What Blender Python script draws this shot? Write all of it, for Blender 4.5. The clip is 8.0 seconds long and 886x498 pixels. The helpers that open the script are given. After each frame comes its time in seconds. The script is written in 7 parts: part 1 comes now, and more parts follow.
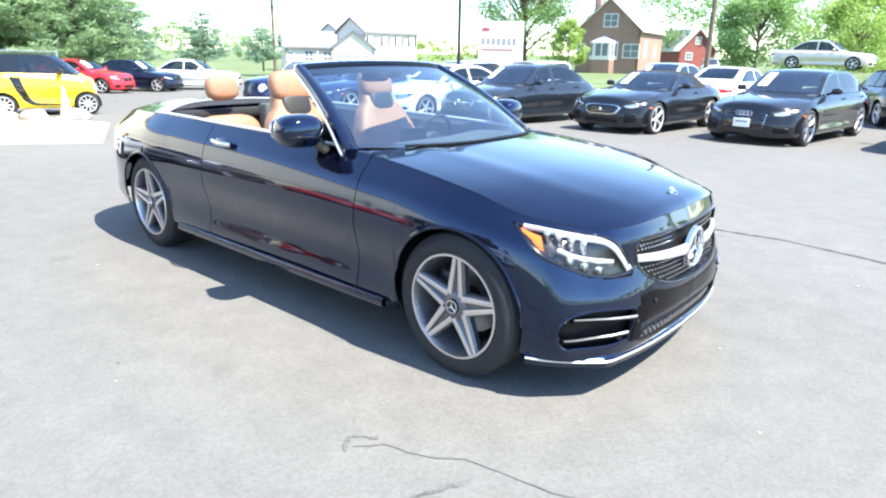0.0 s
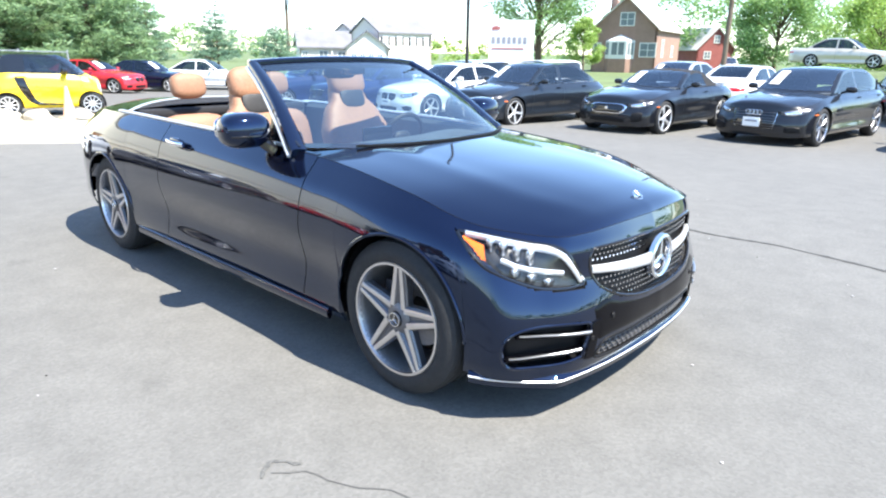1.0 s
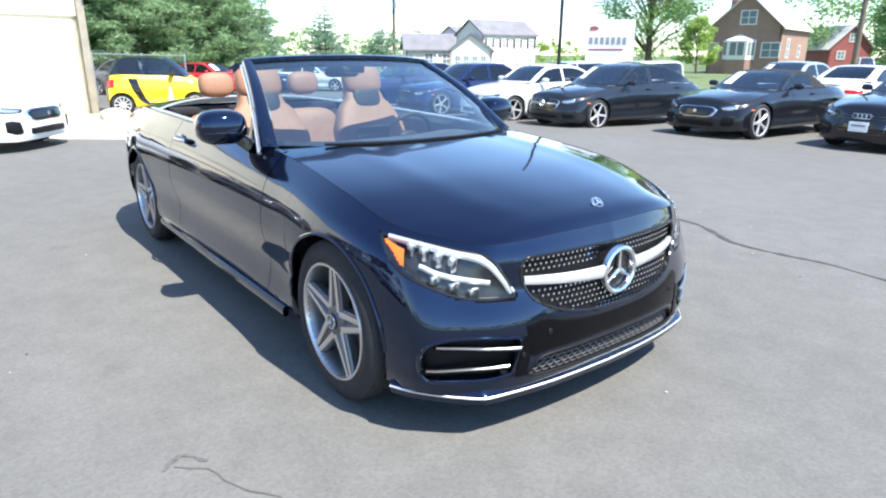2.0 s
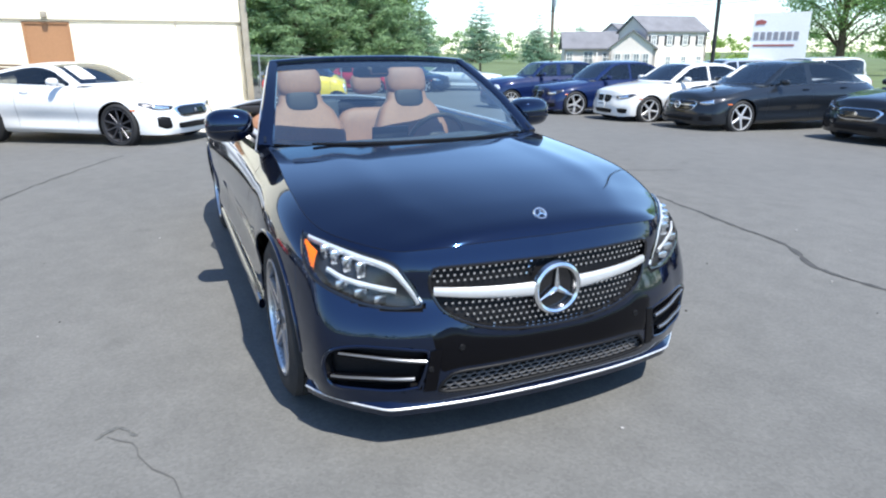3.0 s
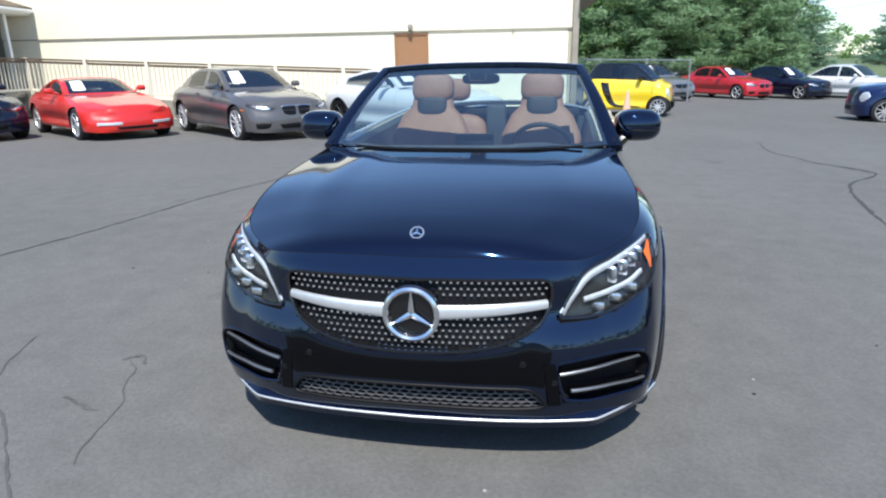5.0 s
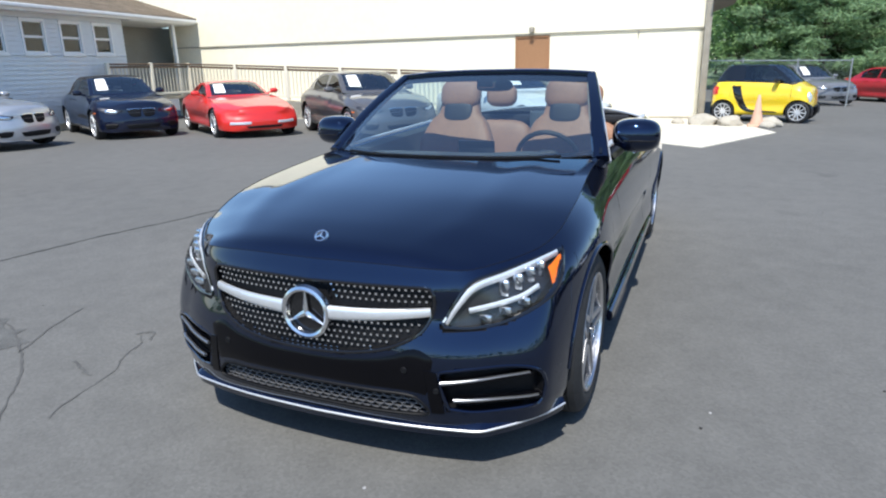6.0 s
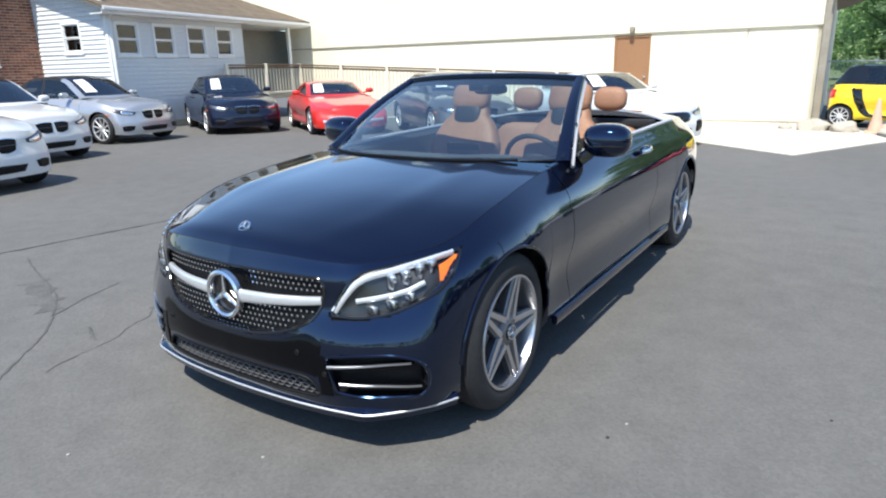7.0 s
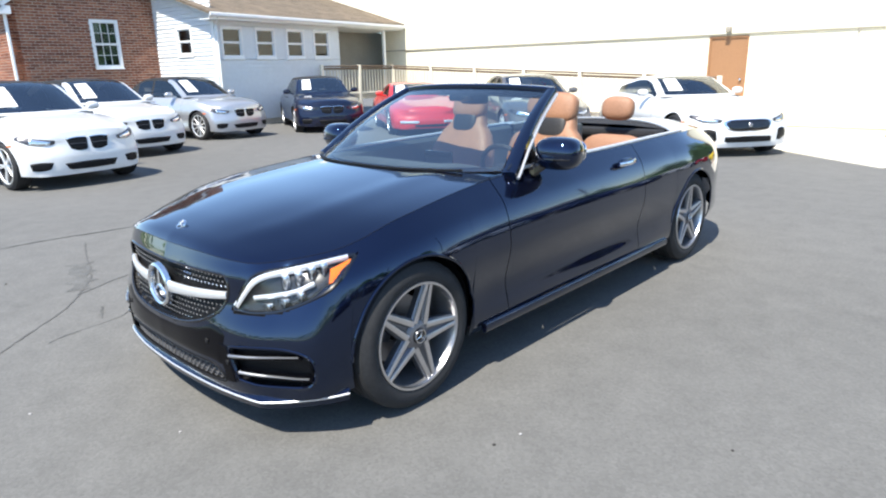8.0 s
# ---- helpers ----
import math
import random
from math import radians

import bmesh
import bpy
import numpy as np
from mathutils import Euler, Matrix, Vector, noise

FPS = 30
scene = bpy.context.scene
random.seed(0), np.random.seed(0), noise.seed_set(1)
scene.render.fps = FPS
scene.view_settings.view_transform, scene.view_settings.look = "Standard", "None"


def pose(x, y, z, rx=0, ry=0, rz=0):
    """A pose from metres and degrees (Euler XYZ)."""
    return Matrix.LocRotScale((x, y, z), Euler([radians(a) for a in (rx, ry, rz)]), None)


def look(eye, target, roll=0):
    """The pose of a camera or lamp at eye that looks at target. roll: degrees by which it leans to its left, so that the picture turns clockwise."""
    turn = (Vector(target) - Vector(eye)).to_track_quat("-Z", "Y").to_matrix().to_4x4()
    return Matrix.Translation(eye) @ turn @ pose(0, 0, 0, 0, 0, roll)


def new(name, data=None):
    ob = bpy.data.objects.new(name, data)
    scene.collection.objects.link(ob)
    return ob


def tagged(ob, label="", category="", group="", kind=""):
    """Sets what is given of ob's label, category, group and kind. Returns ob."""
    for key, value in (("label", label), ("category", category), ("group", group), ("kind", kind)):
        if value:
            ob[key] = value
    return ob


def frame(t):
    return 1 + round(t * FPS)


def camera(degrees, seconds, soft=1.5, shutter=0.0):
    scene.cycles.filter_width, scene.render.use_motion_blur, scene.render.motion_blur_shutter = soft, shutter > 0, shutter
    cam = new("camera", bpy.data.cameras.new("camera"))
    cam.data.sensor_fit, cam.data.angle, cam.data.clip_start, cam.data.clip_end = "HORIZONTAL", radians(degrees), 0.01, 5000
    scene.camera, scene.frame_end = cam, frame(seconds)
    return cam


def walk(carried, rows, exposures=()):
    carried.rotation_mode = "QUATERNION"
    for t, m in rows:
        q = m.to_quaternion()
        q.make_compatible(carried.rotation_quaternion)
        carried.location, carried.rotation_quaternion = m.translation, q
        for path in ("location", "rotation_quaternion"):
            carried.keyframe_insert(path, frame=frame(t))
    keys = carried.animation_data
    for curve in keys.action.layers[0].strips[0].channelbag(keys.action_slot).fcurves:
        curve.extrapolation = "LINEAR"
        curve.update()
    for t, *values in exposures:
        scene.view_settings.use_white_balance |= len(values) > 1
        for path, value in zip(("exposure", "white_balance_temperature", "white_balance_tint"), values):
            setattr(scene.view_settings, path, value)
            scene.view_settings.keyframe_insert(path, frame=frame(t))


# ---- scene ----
cam = camera(70.0, 8.0, soft=2.1)
PATH = [
    (0, (3.069, -2.817, 1.385), (1.814, -1.377, 0.792), 1.0),
    (0.5, (3.089, -2.723, 1.383), (1.827, -1.289, 0.789), 0.9),
    (1, (3.159, -2.466, 1.363), (1.866, -1.061, 0.769), 0.8),
    (1.5, (3.344, -2.252, 1.344), (1.966, -0.929, 0.749), 0.7),
    (2, (3.512, -1.923, 1.345), (2.001, -0.754, 0.754), 0.4),
    (2.2, (3.572, -1.771, 1.365), (1.995, -0.693, 0.773), 0.3),
    (3.3, (3.903, -0.948, 1.34), (2.096, -0.322, 0.753), -0.4),
    (3.5, (3.897, -0.789, 1.336), (2.057, -0.263, 0.756), -0.4),
    (4, (3.984, -0.41, 1.339), (2.085, -0.168, 0.762), -0.5),
    (4.5, (3.991, -0.005, 1.331), (2.075, -0.03, 0.757), -0.7),
    (4.7, (3.988, 0.167, 1.35), (2.078, 0.011, 0.776), -0.8),
    (5.8, (3.85, 1.067, 1.342), (2.046, 0.412, 0.78), -1.4),
    (6, (3.803, 1.215, 1.365), (2.031, 0.475, 0.806), -1.4),
    (6.5, (3.724, 1.595, 1.377), (2.027, 0.692, 0.822), -1.4),
    (7, (3.561, 1.94, 1.37), (1.953, 0.886, 0.819), -1.4),
    (7.5, (3.38, 2.313, 1.387), (1.888, 1.098, 0.841), -1.3),
    (8, (3.174, 2.637, 1.42), (1.766, 1.326, 0.874), -1.3),
]
EXPOSURES = [(0, 2.05, 6800, 8), (1, 1.86, 6750, 8), (2, 1.5, 6600, 8), (3.5, 0.82, 6350, 8), (4.5, 0.68, 6350, 8), (6, 0.6, 6400, 8), (7, 0.75, 6600, 8), (8, 1.18, 6750, 8)]
walk(cam, [(t, look(eye, target, roll)) for t, eye, target, roll in PATH], EXPOSURES)

# ---- place ----
# world, sun and exposure
SUN_AZ, SUN_EL = 10.5, 58.5
world = bpy.data.worlds.new("sky")
scene.world = world
world.use_nodes = True
wn = world.node_tree
wn.nodes.clear()
sky = wn.nodes.new("ShaderNodeTexSky")
sky.sky_type = 'NISHITA'
sky.sun_disc = False
sky.sun_elevation = radians(SUN_EL)
sky.sun_rotation = radians(90 - SUN_AZ)
sky.air_density, sky.dust_density, sky.ozone_density = 1.0, 0.15, 4.5
sky.altitude = 600
bg = wn.nodes.new("ShaderNodeBackground")
bg.inputs["Strength"].default_value = 0.15
wo = wn.nodes.new("ShaderNodeOutputWorld")
wn.links.new(sky.outputs[0], bg.inputs[0])
wn.links.new(bg.outputs[0], wo.inputs[0])
sun_data = bpy.data.lights.new("sun", 'SUN')
sun_data.energy, sun_data.angle, sun_data.color = 4.2, radians(0.53), (1.0, 0.96, 0.9)
sun = new("sun", sun_data)
sun.matrix_world = look((math.cos(radians(SUN_AZ)) * 30, math.sin(radians(SUN_AZ)) * 30, 30 * math.tan(radians(SUN_EL))), (0, 0, 0))


# materials
def mat(name, color, rough=0.5, metal=0.0, coat=0.0, noise_scale=0.0, vary=0.0, bump=0.0, bump_scale=0.0, trans=0.0, ior=1.45, spec=0.5, emit=0.0, alpha=1.0, random_vary=0.0):
    """A principled material with two scales of colour variation and a fine bump."""
    m = bpy.data.materials.new(name)
    m.use_nodes = True
    nt = m.node_tree
    p = nt.nodes["Principled BSDF"]
    p.inputs["Base Color"].default_value = (*color, 1)
    p.inputs["Roughness"].default_value = rough
    p.inputs["Metallic"].default_value = metal
    p.inputs["Coat Weight"].default_value = coat
    p.inputs["Coat Roughness"].default_value = 0.03
    p.inputs["Transmission Weight"].default_value = trans
    p.inputs["IOR"].default_value = ior
    p.inputs["Specular IOR Level"].default_value = spec
    if emit:
        p.inputs["Emission Color"].default_value = (*color, 1)
        p.inputs["Emission Strength"].default_value = emit
    co = nt.nodes.new("ShaderNodeTexCoord")
    if noise_scale and vary:
        n1 = nt.nodes.new("ShaderNodeTexNoise")
        n1.inputs["Scale"].default_value = noise_scale
        n1.inputs["Detail"].default_value = 8
        n2 = nt.nodes.new("ShaderNodeTexNoise")
        n2.inputs["Scale"].default_value = noise_scale * 14
        n2.inputs["Detail"].default_value = 4
        nt.links.new(co.outputs["Object"], n1.inputs["Vector"])
        nt.links.new(co.outputs["Object"], n2.inputs["Vector"])
        mx = nt.nodes.new("ShaderNodeMath")
        mx.operation = 'ADD'
        nt.links.new(n1.outputs[0], mx.inputs[0])
        nt.links.new(n2.outputs[0], mx.inputs[1])
        mr = nt.nodes.new("ShaderNodeMapRange")
        mr.inputs["From Min"].default_value, mr.inputs["From Max"].default_value = 0.7, 1.3
        mr.inputs["To Min"].default_value, mr.inputs["To Max"].default_value = 1 - vary, 1 + vary
        nt.links.new(mx.outputs[0], mr.inputs[0])
        mul = nt.nodes.new("ShaderNodeMix")
        mul.data_type, mul.blend_type = 'RGBA', 'MULTIPLY'
        mul.inputs["Factor"].default_value = 1
        mul.inputs["A"].default_value = (*color, 1)
        nt.links.new(mr.outputs[0], mul.inputs["B"])
        last = mul.outputs["Result"]
        if random_vary:
            oi = nt.nodes.new("ShaderNodeObjectInfo")
            rr = nt.nodes.new("ShaderNodeMapRange")
            rr.inputs["To Min"].default_value, rr.inputs["To Max"].default_value = 1 - random_vary, 1 + random_vary
            nt.links.new(oi.outputs["Random"], rr.inputs[0])
            mul2 = nt.nodes.new("ShaderNodeMix")
            mul2.data_type, mul2.blend_type = 'RGBA', 'MULTIPLY'
            mul2.inputs["Factor"].default_value = 1
            nt.links.new(last, mul2.inputs["A"])
            nt.links.new(rr.outputs[0], mul2.inputs["B"])
            last = mul2.outputs["Result"]
        nt.links.new(last, p.inputs["Base Color"])
    if bump:
        nb = nt.nodes.new("ShaderNodeTexNoise")
        nb.inputs["Scale"].default_value = bump_scale
        nb.inputs["Detail"].default_value = 6
        nt.links.new(co.outputs["Object"], nb.inputs["Vector"])
        b = nt.nodes.new("ShaderNodeBump")
        b.inputs["Strength"].default_value = bump
        b.inputs["Distance"].default_value = 0.01
        nt.links.new(nb.outputs[0], b.inputs["Height"])
        nt.links.new(b.outputs[0], p.inputs["Normal"])
    return m


def paint(name, color, metal=0.0, rough=0.35):
    m = mat(name, color, rough=rough, metal=metal, coat=1.0, noise_scale=1.5, vary=0.04)
    p = m.node_tree.nodes["Principled BSDF"]
    if max(color) < .2:
        p.inputs["Metallic"].default_value = 0.0
        p.inputs["Specular IOR Level"].default_value = 0.1 if metal < .4 else 0.5
    return m


# black paint; its blue base and specular tint paint in the reflected sky
PAINT_HERO = mat("sky_tinted_black_paint", (0.0016, 0.0022, 0.0062), rough=0.06, metal=0.0, coat=1.0, noise_scale=1.2, vary=0.06, spec=0.75)
PAINT_HERO.node_tree.nodes["Principled BSDF"].inputs["Specular Tint"].default_value = (0.16, 0.40, 0.95, 1)
PAINT_HERO.node_tree.nodes["Principled BSDF"].inputs["Coat IOR"].default_value = 1.38
PAINT_HERO.node_tree.nodes["Principled BSDF"].inputs["Coat Roughness"].default_value = 0.025
GLOSS_BLACK = mat("gloss_black_plastic", (0.006, 0.006, 0.007), rough=0.12, coat=0.5, noise_scale=3, vary=0.08)
BLACK = mat("matte_black_plastic", (0.007, 0.007, 0.008), rough=0.5, spec=0.2, noise_scale=5, vary=0.2, bump=0.1, bump_scale=400)
RUBBER = mat("tyre_rubber", (0.018, 0.018, 0.019), rough=0.75, noise_scale=4, vary=0.3, bump=0.2, bump_scale=120)
CHROME = mat("chrome", (0.85, 0.86, 0.88), rough=0.08, metal=1.0, noise_scale=3, vary=0.03)
SATIN = mat("satin_silver", (0.72, 0.73, 0.75), rough=0.22, metal=1.0, noise_scale=4, vary=0.04)
BRIGHT = mat("bright_aluminium_trim", (0.80, 0.80, 0.80), rough=0.42, metal=0.75, noise_scale=4, vary=0.04)
ALLOY = mat("machined_alloy", (0.62, 0.62, 0.64), rough=0.3, metal=1.0, noise_scale=6, vary=0.06)
ALLOY_DARK = mat("dark_grey_alloy", (0.09, 0.09, 0.10), rough=0.35, metal=0.7, noise_scale=6, vary=0.1)
LEATHER = mat("saddle_brown_leather", (0.30, 0.152, 0.086), rough=0.5, noise_scale=6, vary=0.16, bump=0.25, bump_scale=260)
LEATHER_DK = mat("black_leather", (0.02, 0.02, 0.022), rough=0.5, noise_scale=6, vary=0.2, bump=0.25, bump_scale=260)
DASH = mat("soft_black_dash", (0.055, 0.062, 0.065), rough=0.5, noise_scale=8, vary=0.2, bump=0.2, bump_scale=300)
FABRIC = mat("black_soft_top_fabric", (0.017, 0.017, 0.019), rough=0.9, noise_scale=6, vary=0.25, bump=0.4, bump_scale=500)
AMBER = mat("amber_lens", (0.80, 0.17, 0.012), rough=0.15, coat=0.6, noise_scale=20, vary=0.12)
RED_LENS = mat("red_lens", (0.5, 0.01, 0.012), rough=0.12, coat=0.6, noise_scale=20, vary=0.12)
LAMP_WHITE = mat("white_lamp_reflector", (0.85, 0.87, 0.90), rough=0.32, metal=0.6, noise_scale=30, vary=0.1)
LAMP_CHROME = mat("lamp_reflector_chrome", (0.72, 0.74, 0.77), rough=0.22, metal=1.0, noise_scale=30, vary=0.15)
LAMP_BOWL = mat("dark_lamp_bowl", (0.02, 0.021, 0.023), rough=0.3, noise_scale=20, vary=0.1)
PAPER = mat("white_price_sheet", (0.8, 0.8, 0.78), rough=0.7, noise_scale=8, vary=0.04)
INK = mat("grey_print", (0.25, 0.25, 0.27), rough=0.7, noise_scale=8, vary=0.04)


def glass(name, tint, rough=0.0, ior=1.8):
    """Thin automotive glass: a clear tinted sheet with a mirror-like gloss that follows Fresnel."""
    m = bpy.data.materials.new(name)
    m.use_nodes = True
    nt = m.node_tree
    nt.nodes.clear()
    out = nt.nodes.new("ShaderNodeOutputMaterial")
    tr = nt.nodes.new("ShaderNodeBsdfTransparent")
    tr.inputs[0].default_value = (*tint, 1)
    gl = nt.nodes.new("ShaderNodeBsdfGlossy")
    gl.inputs["Roughness"].default_value = rough
    fr = nt.nodes.new("ShaderNodeFresnel")
    fr.inputs[0].default_value = ior
    mix = nt.nodes.new("ShaderNodeMixShader")
    nt.links.new(fr.outputs[0], mix.inputs[0])
    nt.links.new(tr.outputs[0], mix.inputs[1])
    nt.links.new(gl.outputs[0], mix.inputs[2])
    nt.links.new(mix.outputs[0], out.inputs[0])
    return m


# windscreen ior set far above real glass to brighten the sky's reflection
WINDSCREEN = glass("windscreen_glass", (0.76, 0.88, 0.90), ior=3.0)
HERO_GLASS = glass("sky_bright_windscreen_glass", (0.68, 0.86, 0.89), ior=3.2)
LENS = glass("clear_lamp_lens", (0.95, 0.96, 0.97), ior=1.42)
SIDE_GLASS = glass("tinted_side_glass", (0.30, 0.33, 0.34))
PANE = glass("window_pane", (0.55, 0.6, 0.6))


# mesh tools
from mathutils.bvhtree import BVHTree
from mathutils.kdtree import KDTree


def part(name, bm, material, parent=None, label="", sharp=35):
    """Links a bmesh as one mesh object, under a thing or a part."""
    me = bpy.data.meshes.new(name)
    bmesh.ops.recalc_face_normals(bm, faces=bm.faces)
    bm.to_mesh(me)
    bm.free()
    for f in me.polygons:
        f.use_smooth = True
    me.set_sharp_from_angle(angle=radians(sharp))
    me.materials.append(material)
    ob = new(name, me)
    if parent is not None:
        ob.parent = parent
    if label:
        ob["label"] = label
    return ob


def spline(pts, ts, knots=None):
    """Points on a smooth curve through pts at parameters ts in 0..1."""
    p = np.asarray(pts, float)
    if knots is None:
        d = np.linalg.norm(np.diff(p, axis=0), axis=1) + 1e-9
        knots = np.concatenate([[0], np.cumsum(d)]) / d.sum()
    k = np.asarray(knots, float)
    m = np.zeros_like(p)
    m[1:-1] = (p[2:] - p[:-2]) / (k[2:] - k[:-2])[:, None]
    m[0] = (p[1] - p[0]) / (k[1] - k[0])
    m[-1] = (p[-1] - p[-2]) / (k[-1] - k[-2])
    ts = np.clip(np.asarray(ts, float), 0, 1)
    i = np.clip(np.searchsorted(k, ts, side="right") - 1, 0, len(k) - 2)
    h = (k[i + 1] - k[i])[:, None]
    t = ((ts - k[i]) / h[:, 0])[:, None]
    return ((2 * t**3 - 3 * t**2 + 1) * p[i] + (t**3 - 2 * t**2 + t) * h * m[i] + (-2 * t**3 + 3 * t**2) * p[i + 1] + (t**3 - t**2) * h * m[i + 1])


def grid_mesh(bm, g, keep=None, flip=False):
    """Adds an (n, m, 3) grid of points as quads; keep(i, j) chooses the quads."""
    n, m = len(g), len(g[0])
    vs = [[bm.verts.new(g[i][j]) for j in range(m)] for i in range(n)]
    for i in range(n - 1):
        for j in range(m - 1):
            if keep is None or keep(i, j):
                q = [vs[i][j], vs[i + 1][j], vs[i + 1][j + 1], vs[i][j + 1]]
                bm.faces.new(q[::-1] if flip else q)
    return vs


def fall(x, y):
    """The lot falls away gently towards the facing row and towards the cream wall."""
    return -.028 * min(max(y - 3.0, 0.0), 8.0) - .016 * min(max(-x - 4.0, 0.0), 24.0)


def tidy(bm, dist=0.0004):
    bmesh.ops.remove_doubles(bm, verts=bm.verts, dist=dist)
    bmesh.ops.delete(bm, geom=[v for v in bm.verts if not v.link_faces], context='VERTS')
    return bm


def both(g):
    """A half grid and its mirror across y = 0."""
    g = np.asarray(g)
    return g, g * np.array([1, -1, 1])


def box(bm, c, s, bevel=0.0, rot=None, seg=2):
    """A bevelled box of size s round c."""
    r = bmesh.ops.create_cube(bm, size=1)
    vs = r["verts"]
    bmesh.ops.scale(bm, vec=s, verts=vs)
    if bevel:
        es = list({e for v in vs for e in v.link_edges})
        br = bmesh.ops.bevel(bm, geom=es, offset=bevel, segments=seg, affect='EDGES', profile=0.5)
        vs = list({v for f in br["faces"] for v in f.verts} | {v for v in vs if v.is_valid})
    if rot is not None:
        bmesh.ops.transform(bm, matrix=rot, verts=vs)
    bmesh.ops.translate(bm, vec=c, verts=vs)
    return vs


def sweep(bm, path, w, h, up=(0, 0, 1), seg=8, power=2.5, ends=True):
    """A bar of rounded section w by h along a path of points; w and h may be lists."""
    path = [Vector(p) for p in path]
    n = len(path)
    ws = w if isinstance(w, (list, tuple, np.ndarray)) else [w] * n
    hs = h if isinstance(h, (list, tuple, np.ndarray)) else [h] * n
    rings = []
    for i, p in enumerate(path):
        d = (path[min(i + 1, n - 1)] - path[max(i - 1, 0)]).normalized()
        side = d.cross(Vector(up))
        side = side.normalized() if side.length > 1e-6 else Vector((0, 1, 0))
        u = side.cross(d).normalized()
        ring = []
        for k in range(seg):
            a = 2 * math.pi * (k + 0.5) / seg
            c, s = math.cos(a), math.sin(a)
            e = 2 / power
            ring.append(bm.verts.new(p + side * (math.copysign(abs(c) ** e, c) * ws[i] / 2) + u * (math.copysign(abs(s) ** e, s) * hs[i] / 2)))
        rings.append(ring)
    for a, b in zip(rings, rings[1:]):
        for k in range(seg):
            bm.faces.new((a[k], a[(k + 1) % seg], b[(k + 1) % seg], b[k]))
    if ends:
        bm.faces.new(rings[0][::-1])
        bm.faces.new(rings[-1])
    return rings


def revolve(bm, profile, seg=32, axis_y=True, center=(0, 0, 0)):
    """Spins (offset along y, radius) points round the y axis."""
    rings = []
    for k in range(seg):
        a = 2 * math.pi * k / seg
        rings.append([bm.verts.new((center[0] + r * math.cos(a), center[1] + o, center[2] + r * math.sin(a))) for o, r in profile])
    for k in range(seg):
        a, b = rings[k], rings[(k + 1) % seg]
        for j in range(len(profile) - 1):
            bm.faces.new((a[j], b[j], b[j + 1], a[j + 1]))


def blob(bm, c, s, power=2.6, seg=16, rings=10, rot=None):
    """A rounded cushion-like solid."""
    e = 2 / power
    f = lambda v: math.copysign(abs(v) ** e, v)
    top = []
    grid = []
    for i in range(rings + 1):
        th = -math.pi / 2 + math.pi * i / rings
        row = []
        for k in range(seg):
            ph = 2 * math.pi * k / seg
            p = Vector((f(math.cos(th)) * f(math.cos(ph)) * s[0] / 2, f(math.cos(th)) * f(math.sin(ph)) * s[1] / 2, f(math.sin(th)) * s[2] / 2))
            if rot is not None:
                p = rot @ p
            row.append(bm.verts.new(p + Vector(c)))
        grid.append(row)
    for i in range(rings):
        for k in range(seg):
            bm.faces.new((grid[i][k], grid[i][(k + 1) % seg], grid[i + 1][(k + 1) % seg], grid[i + 1][k]))
    bmesh.ops.remove_doubles(bm, verts=[v for r in grid for v in r], dist=0.0003)


def snap_patch(bm, tree, top, bottom, n, m, offset, skirt=0.0, mirror=False):
    """A patch between two curves, laid on the surface of tree and raised by offset, with its rim turned down by skirt."""
    ts = np.linspace(0, 1, n)
    a, b = spline(top, ts), spline(bottom, ts)
    g = []
    for i in range(n):
        row = []
        for j in range(m):
            p = Vector(a[i] + (b[i] - a[i]) * j / (m - 1))
            q, nrm, _, _ = tree.find_nearest(p)
            if nrm.dot(q - Vector((0, 0, 0.45))) < 0:
                nrm = -nrm
            d = offset - (skirt if skirt and (i in (0, n - 1) or j in (0, m - 1)) else 0)
            q = q + nrm * d
            row.append((q.x, -q.y if mirror else q.y, q.z))
        g.append(row)
    grid_mesh(bm, g)
    tidy(bm)
    return g


# the shape of a car body: feature lines from the lower edge up to the hood edge and belt, front centre to rear centre
LINE_X = [2.19, 2.165, 2.10, 2.02, 1.87, 1.42, 0.9, 0.3, -0.4, -1.0, -1.42, -1.9, -2.22, -2.40, -2.45]
LINE_Y = [0.0, 0.27, 0.49, 0.64, 0.795, 0.86, 0.845, 0.84, 0.845, 0.865, 0.885, 0.845, 0.73, 0.46, 0.0]
LOWER = dict(dx=[-.090, -.073, -.037, -.02, -.01] + [0] * 10, y=[0, .27, .49, .64, .795, .84, .82, .81, .81, .83, .85, .82, .71, .45, 0],
             z=[.185, .185, .185, .187, .205, .21, .20, .20, .20, .20, .21, .25, .28, .29, .29])
SILL = dict(dx=[-.060, -.045, -.02, -.01, .01] + [0] * 10, y=[0, .27, .485, .635, .80, .865, .862, .857, .862, .87, .88, .85, .74, .46, 0],
            z=[.265, .265, .265, .265, .27, .27, .262, .262, .262, .262, .27, .31, .34, .35, .35])
MID = dict(dx=[-.050, -.038, -.02, -.01, .01, 0, 0, 0, 0, 0, 0, 0, -.01, -.02, -.02], y=[0, .27, .485, .64, .805, .880, .846, .836, .842, .876, .902, .86, .72, .44, 0],
           z=[.43, .43, .43, .43, .43, .43, .42, .42, .42, .43, .44, .46, .47, .47, .47])
WIDE = dict(dx=[-.072, -.070, -.060, -.055, -.03, 0, 0, 0, 0, 0, 0, 0, -.01, -.02, -.02], y=[0, .27, .472, .625, .793, .886, .877, .878, .886, .898, .905, .86, .72, .44, 0],
            z=[.57, .57, .57, .575, .585, .60, .60, .605, .61, .615, .62, .62, .62, .62, .62])
